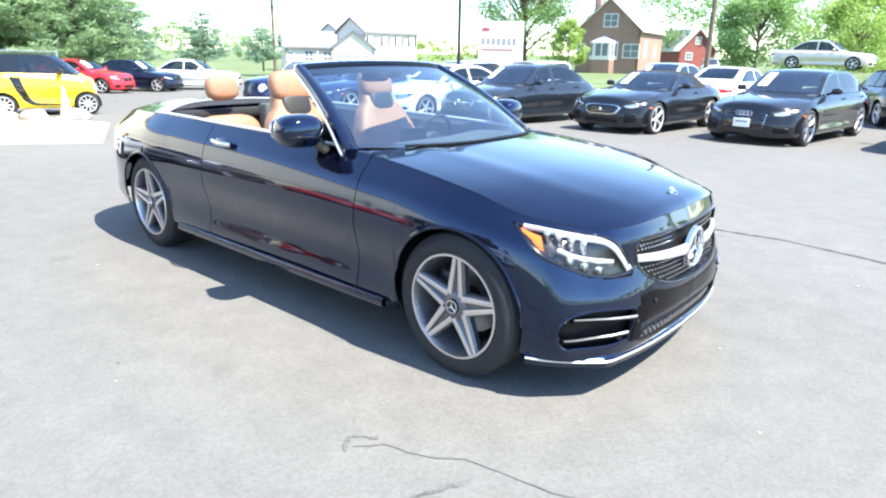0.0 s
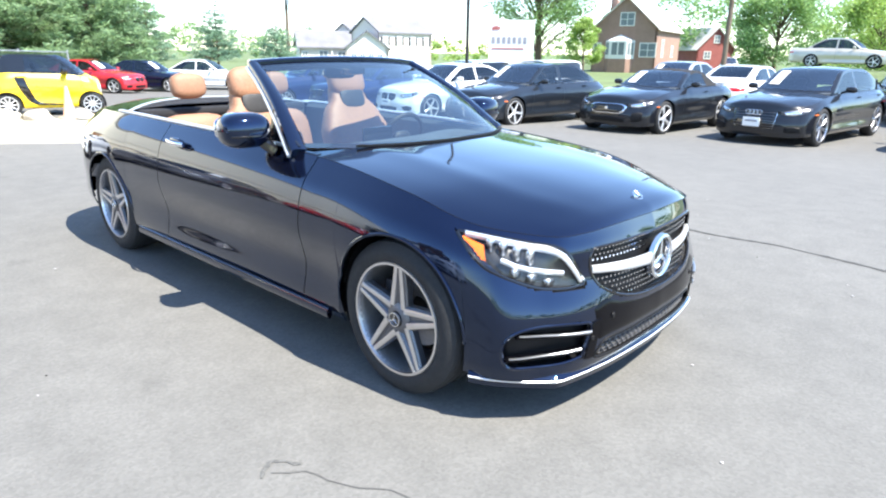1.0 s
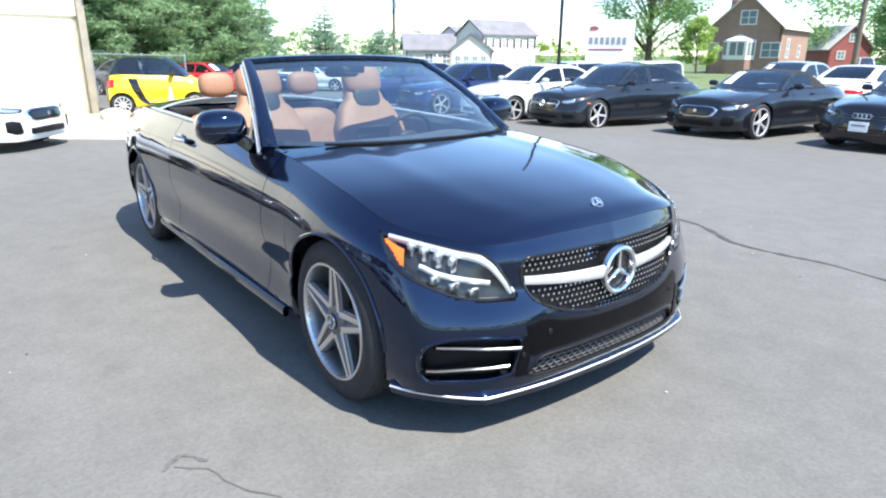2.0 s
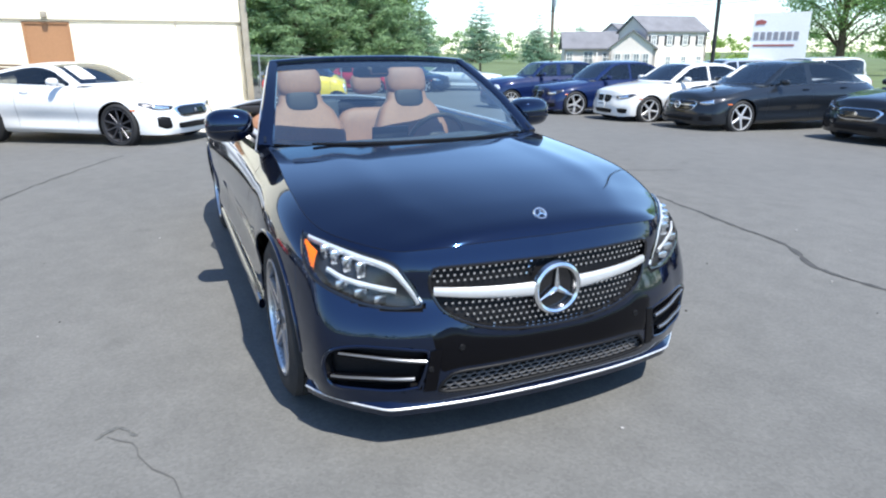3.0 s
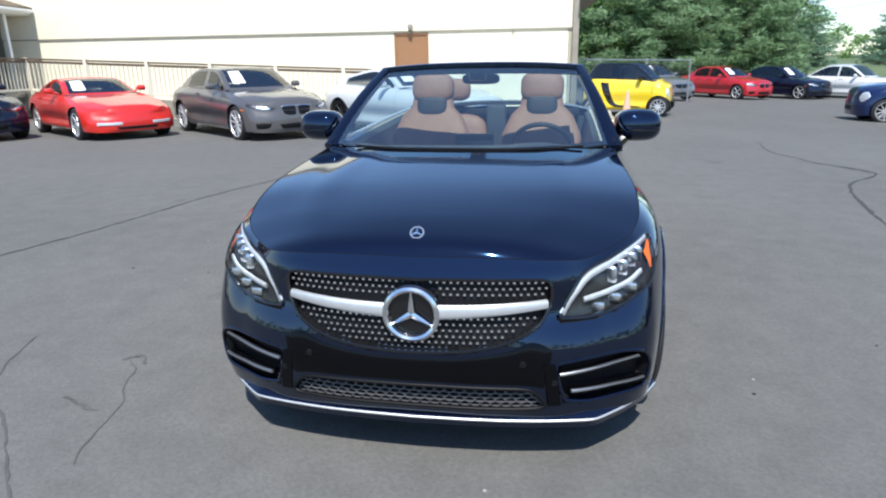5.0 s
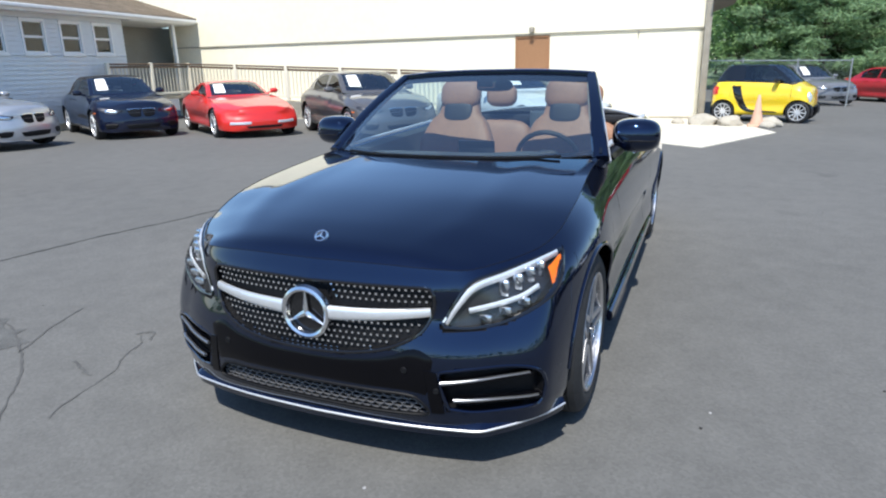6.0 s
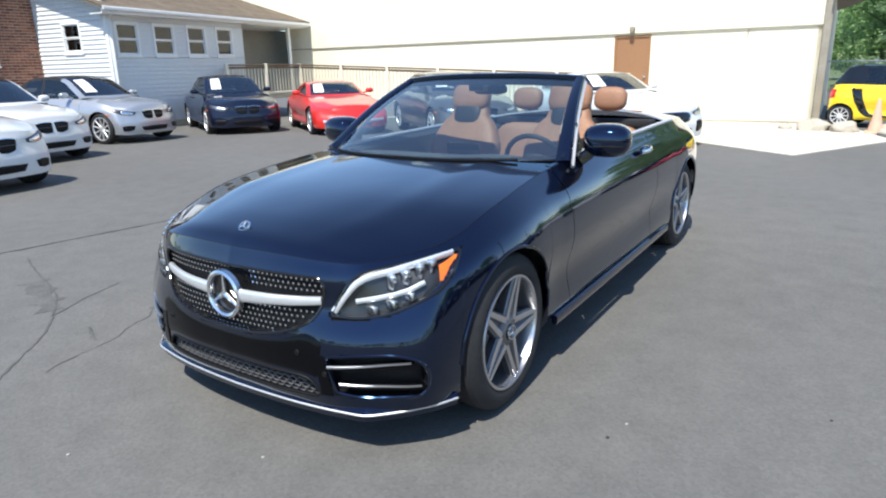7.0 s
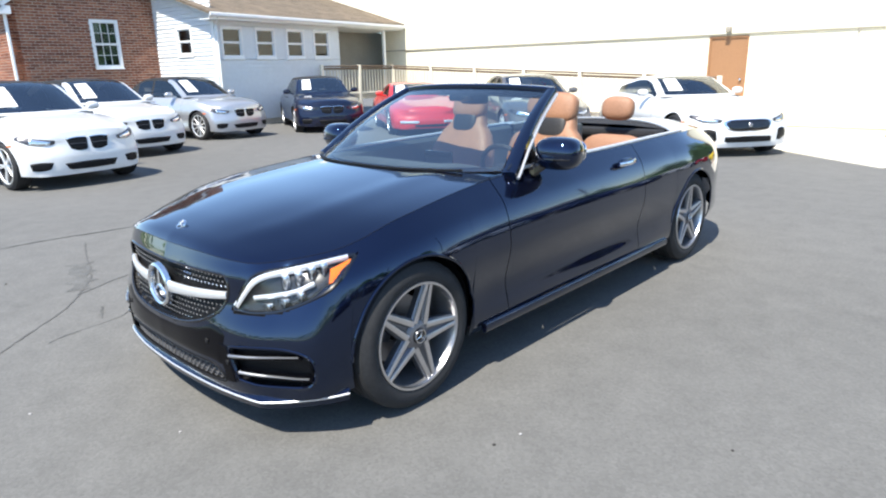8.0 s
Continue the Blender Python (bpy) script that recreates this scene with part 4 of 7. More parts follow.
    box(bm, (-1.33, 0, .93), (.14, 1.3, .06), .02)
    part("draught_stop", bm, FABRIC, car)
    for side in (1, -1):
        bm = bmesh.new()
        rows = []
        for x in np.linspace(.75, -1.3, 30):
            p = sh.belt(x)
            rows.append([(x, side * (p[1] - .06), p[2] - .002), (x, side * (p[1] - .085), p[2] - .03), (x, side * (p[1] - .095), .72), (x, side * (p[1] - .13), .62), (x, side * (p[1] - .10), .40)])
        grid_mesh(bm, rows)
        part("door_lining", bm, DASH, car)
        bm = bmesh.new()
        sweep(bm, [(x, side * (.665 - .01 * math.cos(3 * x)), .70) for x in np.linspace(.35, -.5, 12)], .06, .05, seg=10)
        part("armrest", bm, LEATHER, car)


hero_car()


# parked cars
W_SILVER = (5, True, BRIGHT)
W_MULTI = (10, False, BRIGHT)
W_DARK = (10, False, ALLOY_DARK)
W_FIVE = (5, False, BRIGHT)
W_SEVEN = (7, True, ALLOY)


def warp_x(sp):
    return lambda x: float(np.interp(x, HERO_KEYS, (sp["xr"], -sp["wb"] / 2, sp["wb"] / 2, sp["xf"])))


def parked_car(name, label, pos, heading, paint_mat, *, xf=2.17, xr=-2.45, wb=2.81, width=1.82, belt=1.0, nose=1.0, height=1.40, cowl=0.85, header=0.15,
               rear_header=-0.95, deck=-1.75, roof_w=0.56, wheels=W_SILVER, wr=0.325, rim=0.235, grille="kidney", soft=False, sheet=True, plate=False,
               bpillar=(-0.32,), cpillar=-1.15, grille_mat=None, glass_mat=None, group="", interior=None, ground_z=0.0, kind_name="car", trim=None, lamp="swept", door_end=None, roof_mat=None, frame_mat=None):
    sp = dict(xf=xf, xr=xr, wb=wb)
    wx = warp_x(sp)
    car = tagged(new(name), label, kind_name, group)
    car.matrix_world = pose(pos[0], pos[1], ground_z + fall(pos[0], pos[1]), 0, 0, heading)
    scale_w = width / 1.816
    ra_ = wr + 0.03
    lines = feature_lines(xr, -wb / 2, wb / 2, xf, scale_w, belt, 1.0, nose)
    if door_end is not None:
        doors = (cowl - .05, door_end)
    elif cpillar + .22 < bpillar[0] - .3 and name != "coupe_car":
        doors = (cowl - .05, bpillar[0], cpillar + .22)
    else:
        doors = (cowl - .05, bpillar[0] - .25)
    sh = Shell(lines, (wb / 2, -wb / 2), ra_, wr, cols=72, rows=16, cuts=doors)
    tree = sh.tree()
    body = bmesh.new()
    xs = sh.cols_x
    mid = lambda i: (xs[i] + xs[i + 1]) / 2
    gap = lambda i: any(abs(mid(i) - d) < 0.0035 for d in doors)
    for side, h in zip((1, -1), both(sh.g)):
        grid_mesh(body, h, lambda i, j: not (gap(i) and j > 2) and not (doors[-1] < mid(i) < doors[0] and j > 2), flip=side < 0)
    # hood and deck
    f = lambda x: belt + (nose - belt) * min(1, max(0, (x - .6) / 1.2))
    hc = [(wx(x), 0, .2 + (z - .2) * f(x)) for x, z in ((2.065, .696), (2.055, .74), (2.02, .785), (1.9, .825), (1.6, .872), (1.3, .905))]
    zc = .2 + .735 * belt
    hc = [p for p in hc if p[0] > cowl + .2] + [(cowl + .12, 0, zc)]
    top = top_patch(sh, [wx(1.985), wx(1.90), wx(1.74), wx(1.5), cowl + .25, cowl - .05], hc, 2.0, n=24, m=10, power=2.6, dome=.006, inset=.002)
    bmh = bmesh.new()
    grid_mesh(bmh, top)
    part("hood", tidy(bmh), paint_mat, car, sharp=60)
    zd = .2 + .775 * belt
    if deck > xr + .25:
        dc = [(xr + .02, 0, .2 + .716 * belt), (xr + .06, 0, zd - .02), (xr + .2, 0, zd), (deck - .05, 0, zd + .01)]
        gd = top_patch(sh, [xr + .16, xr + .3, (xr + deck) / 2, deck - .03], dc, 2.0, n=14, m=8, power=2.6, inset=.002)
        bmh = bmesh.new()
        grid_mesh(bmh, gd)
        part("boot_lid", tidy(bmh), paint_mat, car, sharp=60)
    sh.polish(part("body", tidy(body), paint_mat, car, sharp=40))
    for side, h in zip((1, -1), both(sh.g)):
        ds = list(zip(doors, doors[1:]))
        for a, b in ds:
            bm = bmesh.new()
            grid_mesh(bm, h, lambda i, j: b < mid(i) < a and not gap(i) and j > 2, flip=side < 0)
            d = sh.polish(part("door", tidy(bm), paint_mat, car, sharp=40))
            hb = bmesh.new()
            p = sh.belt(b + .16)
            sweep(hb, [(b + .10 + .18 * t, side * (p[1] + .085 * scale_w + .012 * math.sin(math.pi * t)), p[2] - .085) for t in np.linspace(0, 1, 5)], .016, .026, seg=6)
            part("door_handle", hb, paint_mat, d)
    # greenhouse
    key = [(cowl + .10, 0, zc), (cowl * .45 + header * .55, 0, zc + (height - zc) * .70), (header, 0, height - .035), ((header + rear_header) / 2, 0, height), (rear_header, 0, height - .045), (deck, 0, zd + .01)]
    n = 46
    c = spline(key, np.linspace(0, 1, n))
    top, rails = [], []
    m = 9
    for i in range(n):
        x, _, z = c[i]
        bx = min(max(x, xr + .2), cowl + .05)
        b = sh.belt(bx)
        up = min(1, max(0, (z - zc) / (height - zc)))
        yr = (b[1] - .045) * (1 - up) + roof_w * scale_w * up
        front = max(0, min(1, (x - header + .3) / (cowl - header)))
        back = max(0, min(1, (rear_header + .2 - x) / max(.1, rear_header - deck)))
        row = []
        for j in range(-m, m + 1):
            t = j / m
            row.append((x - .20 * front * t * t + .10 * back * t * t, yr * t, z - .035 * abs(t)**2.4 * up))
        top.append(row)
        rails.append((np.array(row[-1]), b))
    ctr = lambda g, i, j: np.mean([g[i][j], g[i + 1][j], g[i][j + 1], g[i + 1][j + 1]], axis=0)
    g0, roof, gl_f, gl_r = bmesh.new(), bmesh.new(), bmesh.new(), bmesh.new()
    is_ws = lambda i, j: c[i][0] > header + .02 and 1 <= j <= 2 * m - 2 and i > 0
    is_bl = lambda i, j: c[i + 1][0] < rear_header - .02 and 2 <= j <= 2 * m - 3 and c[i][2] > zd + .07
    grid_mesh(gl_f, top, is_ws)
    grid_mesh(gl_r, top, is_bl)
    fab = lambda i: c[i][0] <= header + .02
    other = lambda i, j: not is_ws(i, j) and not is_bl(i, j)
    grid_mesh(g0, top, lambda i, j: other(i, j) and not fab(i))
    grid_mesh(roof, top, lambda i, j: other(i, j) and fab(i))
    side_glass = []
    for side in (1, -1):
        rows = []
        for r, b in rails:
            lo = np.array([r[0], b[1] - .035, b[2] + .004])
            hgt = r[2] - lo[2]
            vs = [0, min(.4, .05 / max(hgt, .06)), .45, .72, 1 - min(.3, .015 / max(hgt, .06)), 1]
            rows.append([tuple((r * (1 - v) + lo * v) * np.array([1, side, 1])) for v in vs])
        glassy = lambda i, j: 1 <= j <= 3 and rails[i][0][2] - rails[i][1][2] > .09 and rails[i + 1][0][2] - rails[i + 1][1][2] > .09 and rails[i][0][0] < cowl - .12 and rails[i][0][0] > cpillar and not any(abs((rails[i][0][0] + rails[i + 1][0][0]) / 2 - p) < .055 for p in bpillar)
        grid_mesh(g0, rows, lambda i, j: not glassy(i, j) and not fab(i))
        grid_mesh(roof, rows, lambda i, j: not glassy(i, j) and fab(i))
        spans = [99] + list(bpillar) + [-99]
        for a, b in zip(spans, spans[1:]):
            bm = bmesh.new()
            grid_mesh(bm, rows, lambda i, j: glassy(i, j) and b < (rails[i][0][0] + rails[i + 1][0][0]) / 2 < a)
            if len(bm.faces):
                side_glass.append(part("side_window", tidy(bm), glass_mat or SIDE_GLASS, car, "tinted side window"))
            else:
                bm.free()
    part("windscreen_frame", tidy(g0), frame_mat or paint_mat, car, sharp=50)
    part("roof", tidy(roof), roof_mat or (FABRIC if soft else paint_mat), car, "black fabric soft top" if soft else "", sharp=50)
    part("windscreen", tidy(gl_f), WINDSCREEN, car)
    if len(gl_r.faces):
        part("rear_window", tidy(gl_r), glass_mat or SIDE_GLASS, car)
    # inside
    bm = bmesh.new()
    bz = sh.belt(0)[2]
    yb = (sh.belt(0)[1] - .05)
    rows = [[(x, -yb, bz - .02), (x, -yb, .35), (x, yb, .35), (x, yb, bz - .02)] for x in np.linspace(cowl, max(deck, -1.6), 4)]
    grid_mesh(bm, rows)
    for x in (cowl, max(deck, -1.6)):
        bm.faces.new([bm.verts.new(v) for v in ((x, -yb, bz), (x, -yb, .3), (x, yb, .3), (x, yb, bz))])
    part("cabin_tub", bm, DASH, car)
    bm = bmesh.new()
    box(bm, (cowl - .22, 0, bz - .06), (.5, 2 * yb - .05, .14), .05)
    part("dashboard", bm, DASH, car)
    for y in (.36, -.36):
        bm = bmesh.new()
        sx = (header + rear_header) / 2 + .12
        blob(bm, (sx, y * scale_w, bz - .22), (.18, .46, .60), power=3.5, rot=Matrix.Rotation(radians(-14), 3, 'Y'))
        blob(bm, (sx - .08, y * scale_w, bz + .15), (.10, .25, .17), power=3, rot=Matrix.Rotation(radians(-12), 3, 'Y'))
        part("front_seat", bm, interior or LEATHER_DK, car)
    bm = bmesh.new()
    box(bm, ((0, 0, .26)), (wb - 2 * ra_ - .02, width - .22, .14), .02)
    box(bm, ((xf + xr) / 2, 0, .32), (xf - xr - .35, width * .53, .16), .02)
    part("underbody", bm, BLACK, car)
    for ax in (wb / 2, -wb / 2):
        for side in (1, -1):
            bm = bmesh.new()
            rows = []
            for k in range(13):
                a = -0.3 + (math.pi + 0.6) * k / 12
                rows.append([(ax + (ra_ + .004) * math.cos(a), side * y, wr + (ra_ + .004) * math.sin(a)) for y in (width / 2 - .08, width / 2 - .4)])
            grid_mesh(bm, rows)
            bm.faces.new([bm.verts.new(r[1]) for r in rows])
            part("wheel_arch_liner", bm, BLACK, car)
            plain_wheel(car, ax, side * (width / 2 - .045), wr, rim, wheels)
    car_front(car, tree, sh, wx, f, scale_w, paint_mat, grille, grille_mat, lamp, plate, xf, sheet, top, m, n, c, header)
    # tail lamps, mirrors
    for side in (1, -1):
        bm = bmesh.new()
        z1, z0 = .2 + .63 * belt, .2 + .50 * belt
        snap_patch(bm, tree, [(xr + .04, .42 * scale_w, z1), (xr + .12, .64 * scale_w, z1), (xr + .30, .80 * scale_w, z1)], [(xr + .02, .42 * scale_w, z0), (xr + .10, .64 * scale_w, z0), (xr + .26, .80 * scale_w, z0 + .03)], 10, 4, .010, .012, mirror=side < 0)
        part("tail_lamp", bm, RED_LENS, car, "red tail lamp")
        bm = bmesh.new()
        p = sh.belt(cowl - .35)
        blob(bm, (cowl - .38, side * (p[1] + .15), p[2] + .085), (.13, .20, .12), power=2.6, seg=14, rings=8)
        sweep(bm, [(cowl - .34, side * (p[1] - .02), p[2] + .02), (cowl - .36, side * (p[1] + .09), p[2] + .06)], .06, .04, seg=6)
        part("door_mirror", bm, frame_mat or paint_mat, car)
    if trim is not None:
        for side in (1, -1):
            bm = bmesh.new()
            sweep(bm, [(x, side * (sh.belt(x)[1] - .02), sh.belt(x)[2] + .006) for x in np.linspace(cowl - .15, cpillar, 16)], .012, .012, seg=6)
            part("belt_trim", bm, trim, car)
    return car


def car_front(car, tree, sh, wx, f, sw, paint_mat, grille, grille_mat, lamp, plate, xf, sheet, top, m, n, c, header):
    zz = lambda z: .2 + (z - .2) * f(2)
    gm = grille_mat or GLOSS_BLACK

    def patch(name, tops, lows, material, off=.006, skirt=.012, nn=16, mm=7, mirror=False, label=""):
        bm = bmesh.new()
        fix = lambda p: (wx(p[0]), p[1] * sw, zz(p[2]))
        snap_patch(bm, tree, [fix(p) for p in tops], [fix(p) for p in lows], max(nn, 14), max(mm, 5), off + .006, skirt, mirror=mirror)
        return part(name, bm, material, car, label)
    if grille == "kidney":
        for s in (False, True):
            patch("grille", [(2.12, .02, .66), (2.11, .16, .665), (2.09, .29, .645)], [(2.14, .03, .50), (2.13, .15, .49), (2.11, .25, .52)], BLACK, mirror=s, label="black kidney-shaped grille half")
            patch("grille_rim", [(2.12, .015, .672), (2.11, .16, .677), (2.09, .295, .657)], [(2.12, .02, .655), (2.11, .16, .66), (2.09, .29, .64)], CHROME, off=.012, mirror=s, mm=3)
        patch("lower_intake", [(2.15, -.37, .335), (2.16, 0, .345), (2.15, .37, .335)], [(2.13, -.31, .245), (2.14, 0, .238), (2.13, .31, .245)], BLACK)
        for s in (False, True):
            patch("side_intake", [(2.08, .49, .362), (2.03, .62, .372), (1.95, .74, .362)], [(2.08, .53, .275), (2.03, .63, .258), (1.96, .72, .268)], BLACK, mirror=s)
            patch("kidney_slat", [(2.13, .04, .585), (2.12, .15, .588), (2.10, .265, .585)], [(2.13, .04, .575), (2.12, .15, .578), (2.10, .265, .575)], ALLOY_DARK, off=.013, skirt=.004, mm=5, mirror=s)
    elif grille == "oval":
        patch("grille_rim", [(2.12, -.42, .60), (2.12, -.30, .645), (2.13, 0, .655), (2.12, .30, .645), (2.12, .42, .60)], [(2.12, -.42, .58), (2.14, -.32, .46), (2.15, 0, .445), (2.14, .32, .46), (2.12, .42, .58)], CHROME, off=.006, nn=18)
        patch("grille", [(2.12, -.39, .595), (2.12, -.29, .632), (2.13, 0, .642), (2.12, .29, .632), (2.12, .39, .595)], [(2.12, -.39, .585), (2.14, -.30, .474), (2.15, 0, .458), (2.14, .30, .474), (2.12, .39, .585)], gm, off=.014, nn=18, label="wide oval mesh grille")
        bm = bmesh.new()
        revolve(bm, [(.004, 0), (.004, .03), (0, .034)], 16)
        bmesh.ops.rotate(bm, cent=(0, 0, 0), matrix=Matrix.Rotation(radians(-90), 3, 'Z'), verts=bm.verts)
        bmesh.ops.translate(bm, vec=(wx(2.135) + .014, 0, zz(.55)), verts=bm.verts)
        part("grille_emblem", bm, RED_LENS if grille_mat is None else SATIN, car, "small round emblem")
        patch("lower_intake", [(2.15, -.40, .36), (2.17, 0, .37), (2.15, .40, .36)], [(2.15, -.40, .26), (2.17, 0, .25), (2.15, .40, .26)], BLACK)
        for s in (False, True):
            patch("side_intake", [(2.08, .52, .47), (2.04, .62, .50), (1.98, .70, .48)], [(2.09, .50, .29), (2.05, .60, .28), (1.98, .70, .33)], BLACK, mirror=s)
    elif grille == "star":
        patch("grille_rim", [(2.12, -.44, .63), (2.12, -.36, .66), (2.13, 0, .668), (2.12, .36, .66), (2.12, .44, .63)], [(2.13, -.44, .60), (2.14, -.34, .47), (2.15, 0, .45), (2.14, .34, .47), (2.13, .44, .60)], CHROME, off=.004, nn=18)
        patch("grille", [(2.12, -.42, .625), (2.12, -.35, .65), (2.13, 0, .658), (2.12, .35, .65), (2.12, .42, .625)], [(2.13, -.42, .60), (2.14, -.33, .48), (2.15, 0, .46), (2.14, .33, .48), (2.13, .42, .60)], gm, off=.012, nn=18, label="dark grille with a bright bar")
        patch("grille_bar", [(2.13, -.41, .585), (2.14, 0, .585), (2.13, .41, .585)], [(2.13, -.41, .56), (2.14, 0, .55), (2.13, .41, .56)], SATIN, off=.02, nn=12, mm=3)
        bm = bmesh.new()
        revolve(bm, [(.0, .062), (.012, .066), (.014, .075), (.0, .08)], 24)
        for k in range(3):
            a = math.pi / 2 + k * 2 * math.pi / 3
            sweep(bm, [(0, .006, 0), (math.cos(a) * .066, .006, math.sin(a) * .066)], [.018, .005], .01, up=(0, 1, 0), seg=6)
        bmesh.ops.rotate(bm, cent=(0, 0, 0), matrix=Matrix.Rotation(radians(-90), 3, 'Z'), verts=bm.verts)
        bmesh.ops.translate(bm, vec=(wx(2.14) + .022, 0, zz(.565)), verts=bm.verts)
        part("grille_emblem", bm, CHROME, car, "round chrome emblem")
        patch("lower_intake", [(2.15, -.44, .33), (2.17, 0, .34), (2.15, .44, .33)], [(2.15, -.38, .245), (2.17, 0, .235), (2.15, .38, .245)], BLACK)
        for s in (False, True):
            patch("side_intake", [(2.08, .53, .38), (2.03, .64, .38), (1.95, .74, .37)], [(2.08, .52, .28), (2.03, .63, .27), (1.95, .74, .29)], BLACK, mirror=s)
    elif grille == "frame":
        patch("grille_rim", [(2.11, -.40, .665), (2.12, 0, .675), (2.11, .40, .665)], [(2.14, -.36, .33), (2.16, 0, .31), (2.14, .36, .33)], SATIN, off=.004, nn=14, mm=8)
        patch("grille", [(2.11, -.385, .655), (2.12, 0, .665), (2.11, .385, .655)], [(2.14, -.345, .34), (2.16, 0, .32), (2.14, .345, .34)], gm, off=.010, nn=14, mm=8, label="large black single-frame grille")
        for k in range(6):
            z = .37 + .05 * k
            patch("grille_slat", [(2.14, -.36, z + .010), (2.15, 0, z + .010), (2.14, .36, z + .010)], [(2.14, -.36, z), (2.15, 0, z), (2.14, .36, z)], ALLOY_DARK, off=.020, nn=8, mm=3)
        for k in range(4):
            bm = bmesh.new()
            y = (-.105 + .07 * k)
            pts = [(wx(2.12) + .024, y + .045 * math.cos(a), zz(.615) + .04 * math.sin(a)) for a in np.linspace(0, 2 * math.pi, 21)]
            sweep(bm, pts, .010, .010, up=(1, 0, 0), seg=6, ends=False)
            part("grille_ring", bm, CHROME, car, "chrome grille ring")
        for s in (False, True):
            patch("side_intake", [(2.08, .52, .38), (2.03, .64, .39), (1.95, .74, .37)], [(2.08, .52, .28), (2.03, .63, .27), (1.95, .74, .29)], BLACK, mirror=s)
    elif grille == "slots":
        for s in (False, True):
            patch("front_lamp", [(2.13, .28, .42), (2.07, .52, .42), (1.98, .68, .42)], [(2.14, .28, .35), (2.08, .52, .35), (1.99, .68, .35)], LAMP_WHITE, mirror=s, label="long clear front lamp")
        patch("lower_intake", [(2.15, -.40, .30), (2.17, 0, .31), (2.15, .40, .30)], [(2.15, -.36, .22), (2.17, 0, .21), (2.15, .36, .22)], BLACK)
    elif grille == "small":
        patch("grille", [(2.13, -.30, .40), (2.15, 0, .41), (2.13, .30, .40)], [(2.14, -.27, .30), (2.16, 0, .29), (2.14, .27, .30)], BLACK, label="black lower grille")
    if plate:
        bm = bmesh.new()
        box(bm, (xf + .004, 0, zz(.44)), (.012, .31, .16), .004)
        p = part("number_plate", bm, PAPER, car, "white blank plate")
        bm = bmesh.new()
        box(bm, (xf + .012, 0, zz(.46)), (.004, .22, .03), 0)
        part("plate_print", bm, INK, p)
    for s in (False, True):
        if lamp == "swept":
            patch("headlamp", [(2.06, .41, .640), (1.99, .56, .670), (1.86, .68, .695), (1.73, .78, .712)], [(2.06, .425, .590), (2.0, .57, .573), (1.90, .70, .592), (1.75, .80, .665)], ALLOY_DARK, off=.004, mirror=s, nn=12, mm=6, label="headlamp with dark bowl and bright eyes")
            patch("lamp_eye", [(2.03, .46, .632), (1.97, .57, .655), (1.88, .67, .675)], [(2.03, .47, .585), (1.98, .575, .575), (1.89, .68, .595)], LAMP_CHROME, off=.011, mirror=s, nn=8, mm=4)
            patch("side_marker", [(1.72, .80, .60), (1.68, .82, .60), (1.64, .83, .60)], [(1.72, .80, .575), (1.68, .82, .575), (1.64, .83, .575)], AMBER, mirror=s, nn=4, mm=3)
        elif lamp == "round":
            patch("headlamp", [(1.99, .50, .60), (1.95, .58, .70), (1.86, .68, .72), (1.80, .75, .62)], [(1.99, .50, .58), (1.97, .58, .50), (1.89, .68, .50), (1.80, .75, .60)], LAMP_WHITE, off=.008, mirror=s, nn=14, mm=7, label="rounded headlamp")
        elif lamp == "pop":
            patch("lamp_door", [(1.86, .44, .72), (1.84, .56, .72), (1.80, .66, .71)], [(1.98, .44, .66), (1.95, .56, .66), (1.90, .66, .655)], paint_mat, off=.006, mirror=s)
    # price sheet behind the windscreen
    if sheet:
        idx = [i for i in range(n) if c[i][0] > header + .10 and i > 1][::-1]
        bm = bmesh.new()
        lo, hi = 2, 5
        rows = []
        for i in idx[1:-1]:
            rows.append([tuple(np.array(top[i][j]) + np.array([.006, 0, .008])) for j in (lo, lo + 1, lo + 2, lo + 3)])
        grid_mesh(bm, rows)
        sheetob = part("price_sheet", tidy(bm), PAPER, car, "white price sheet on the windscreen")


# ground
def terrain(x, y):
    """Level at the lot, a low grass bank under the display car and slight swells far off."""
    d = math.hypot((x + 4.5) / 9, (y - 36.5) / 5)
    bank = .95 * max(0, 1 - max(0, d - .6) / .7) if d < 1.3 else 0
    r = math.hypot(x, y)
    return bank * bank * (3 - 2 * bank) if bank < 1 else bank, r


bm = bmesh.new()
ax = sorted(set([-900, -500, -300, -200, -150, -120] + list(range(-100, 101, 4)) + [120, 150, 200, 300, 500, 900]))
ay = sorted(set([-900, -500, -300, -200, -120] + list(range(-80, 0, 6)) + [0, 3, 5, 7, 9, 11, 14, 18, 22] + list(range(26, 50, 1)) + list(range(50, 110, 6)) + [150, 200, 300, 500, 900]))
rows = [[(x, y, terrain(x, y)[0] + fall(x, y) - .03 + (.25 * noise.noise((x * .03, y * .03, 0)) if math.hypot(x, y) > 60 else 0)) for y in ay] for x in ax]
grid_mesh(bm, rows)
GRASS = mat("mown_grass", (0.105, 0.14, 0.055), rough=0.9, noise_scale=.25, vary=.35, bump=.6, bump_scale=18)
tagged(part("ground", bm, GRASS), "mown green grass verge and ground reaching the horizon", "ground", kind="structure")


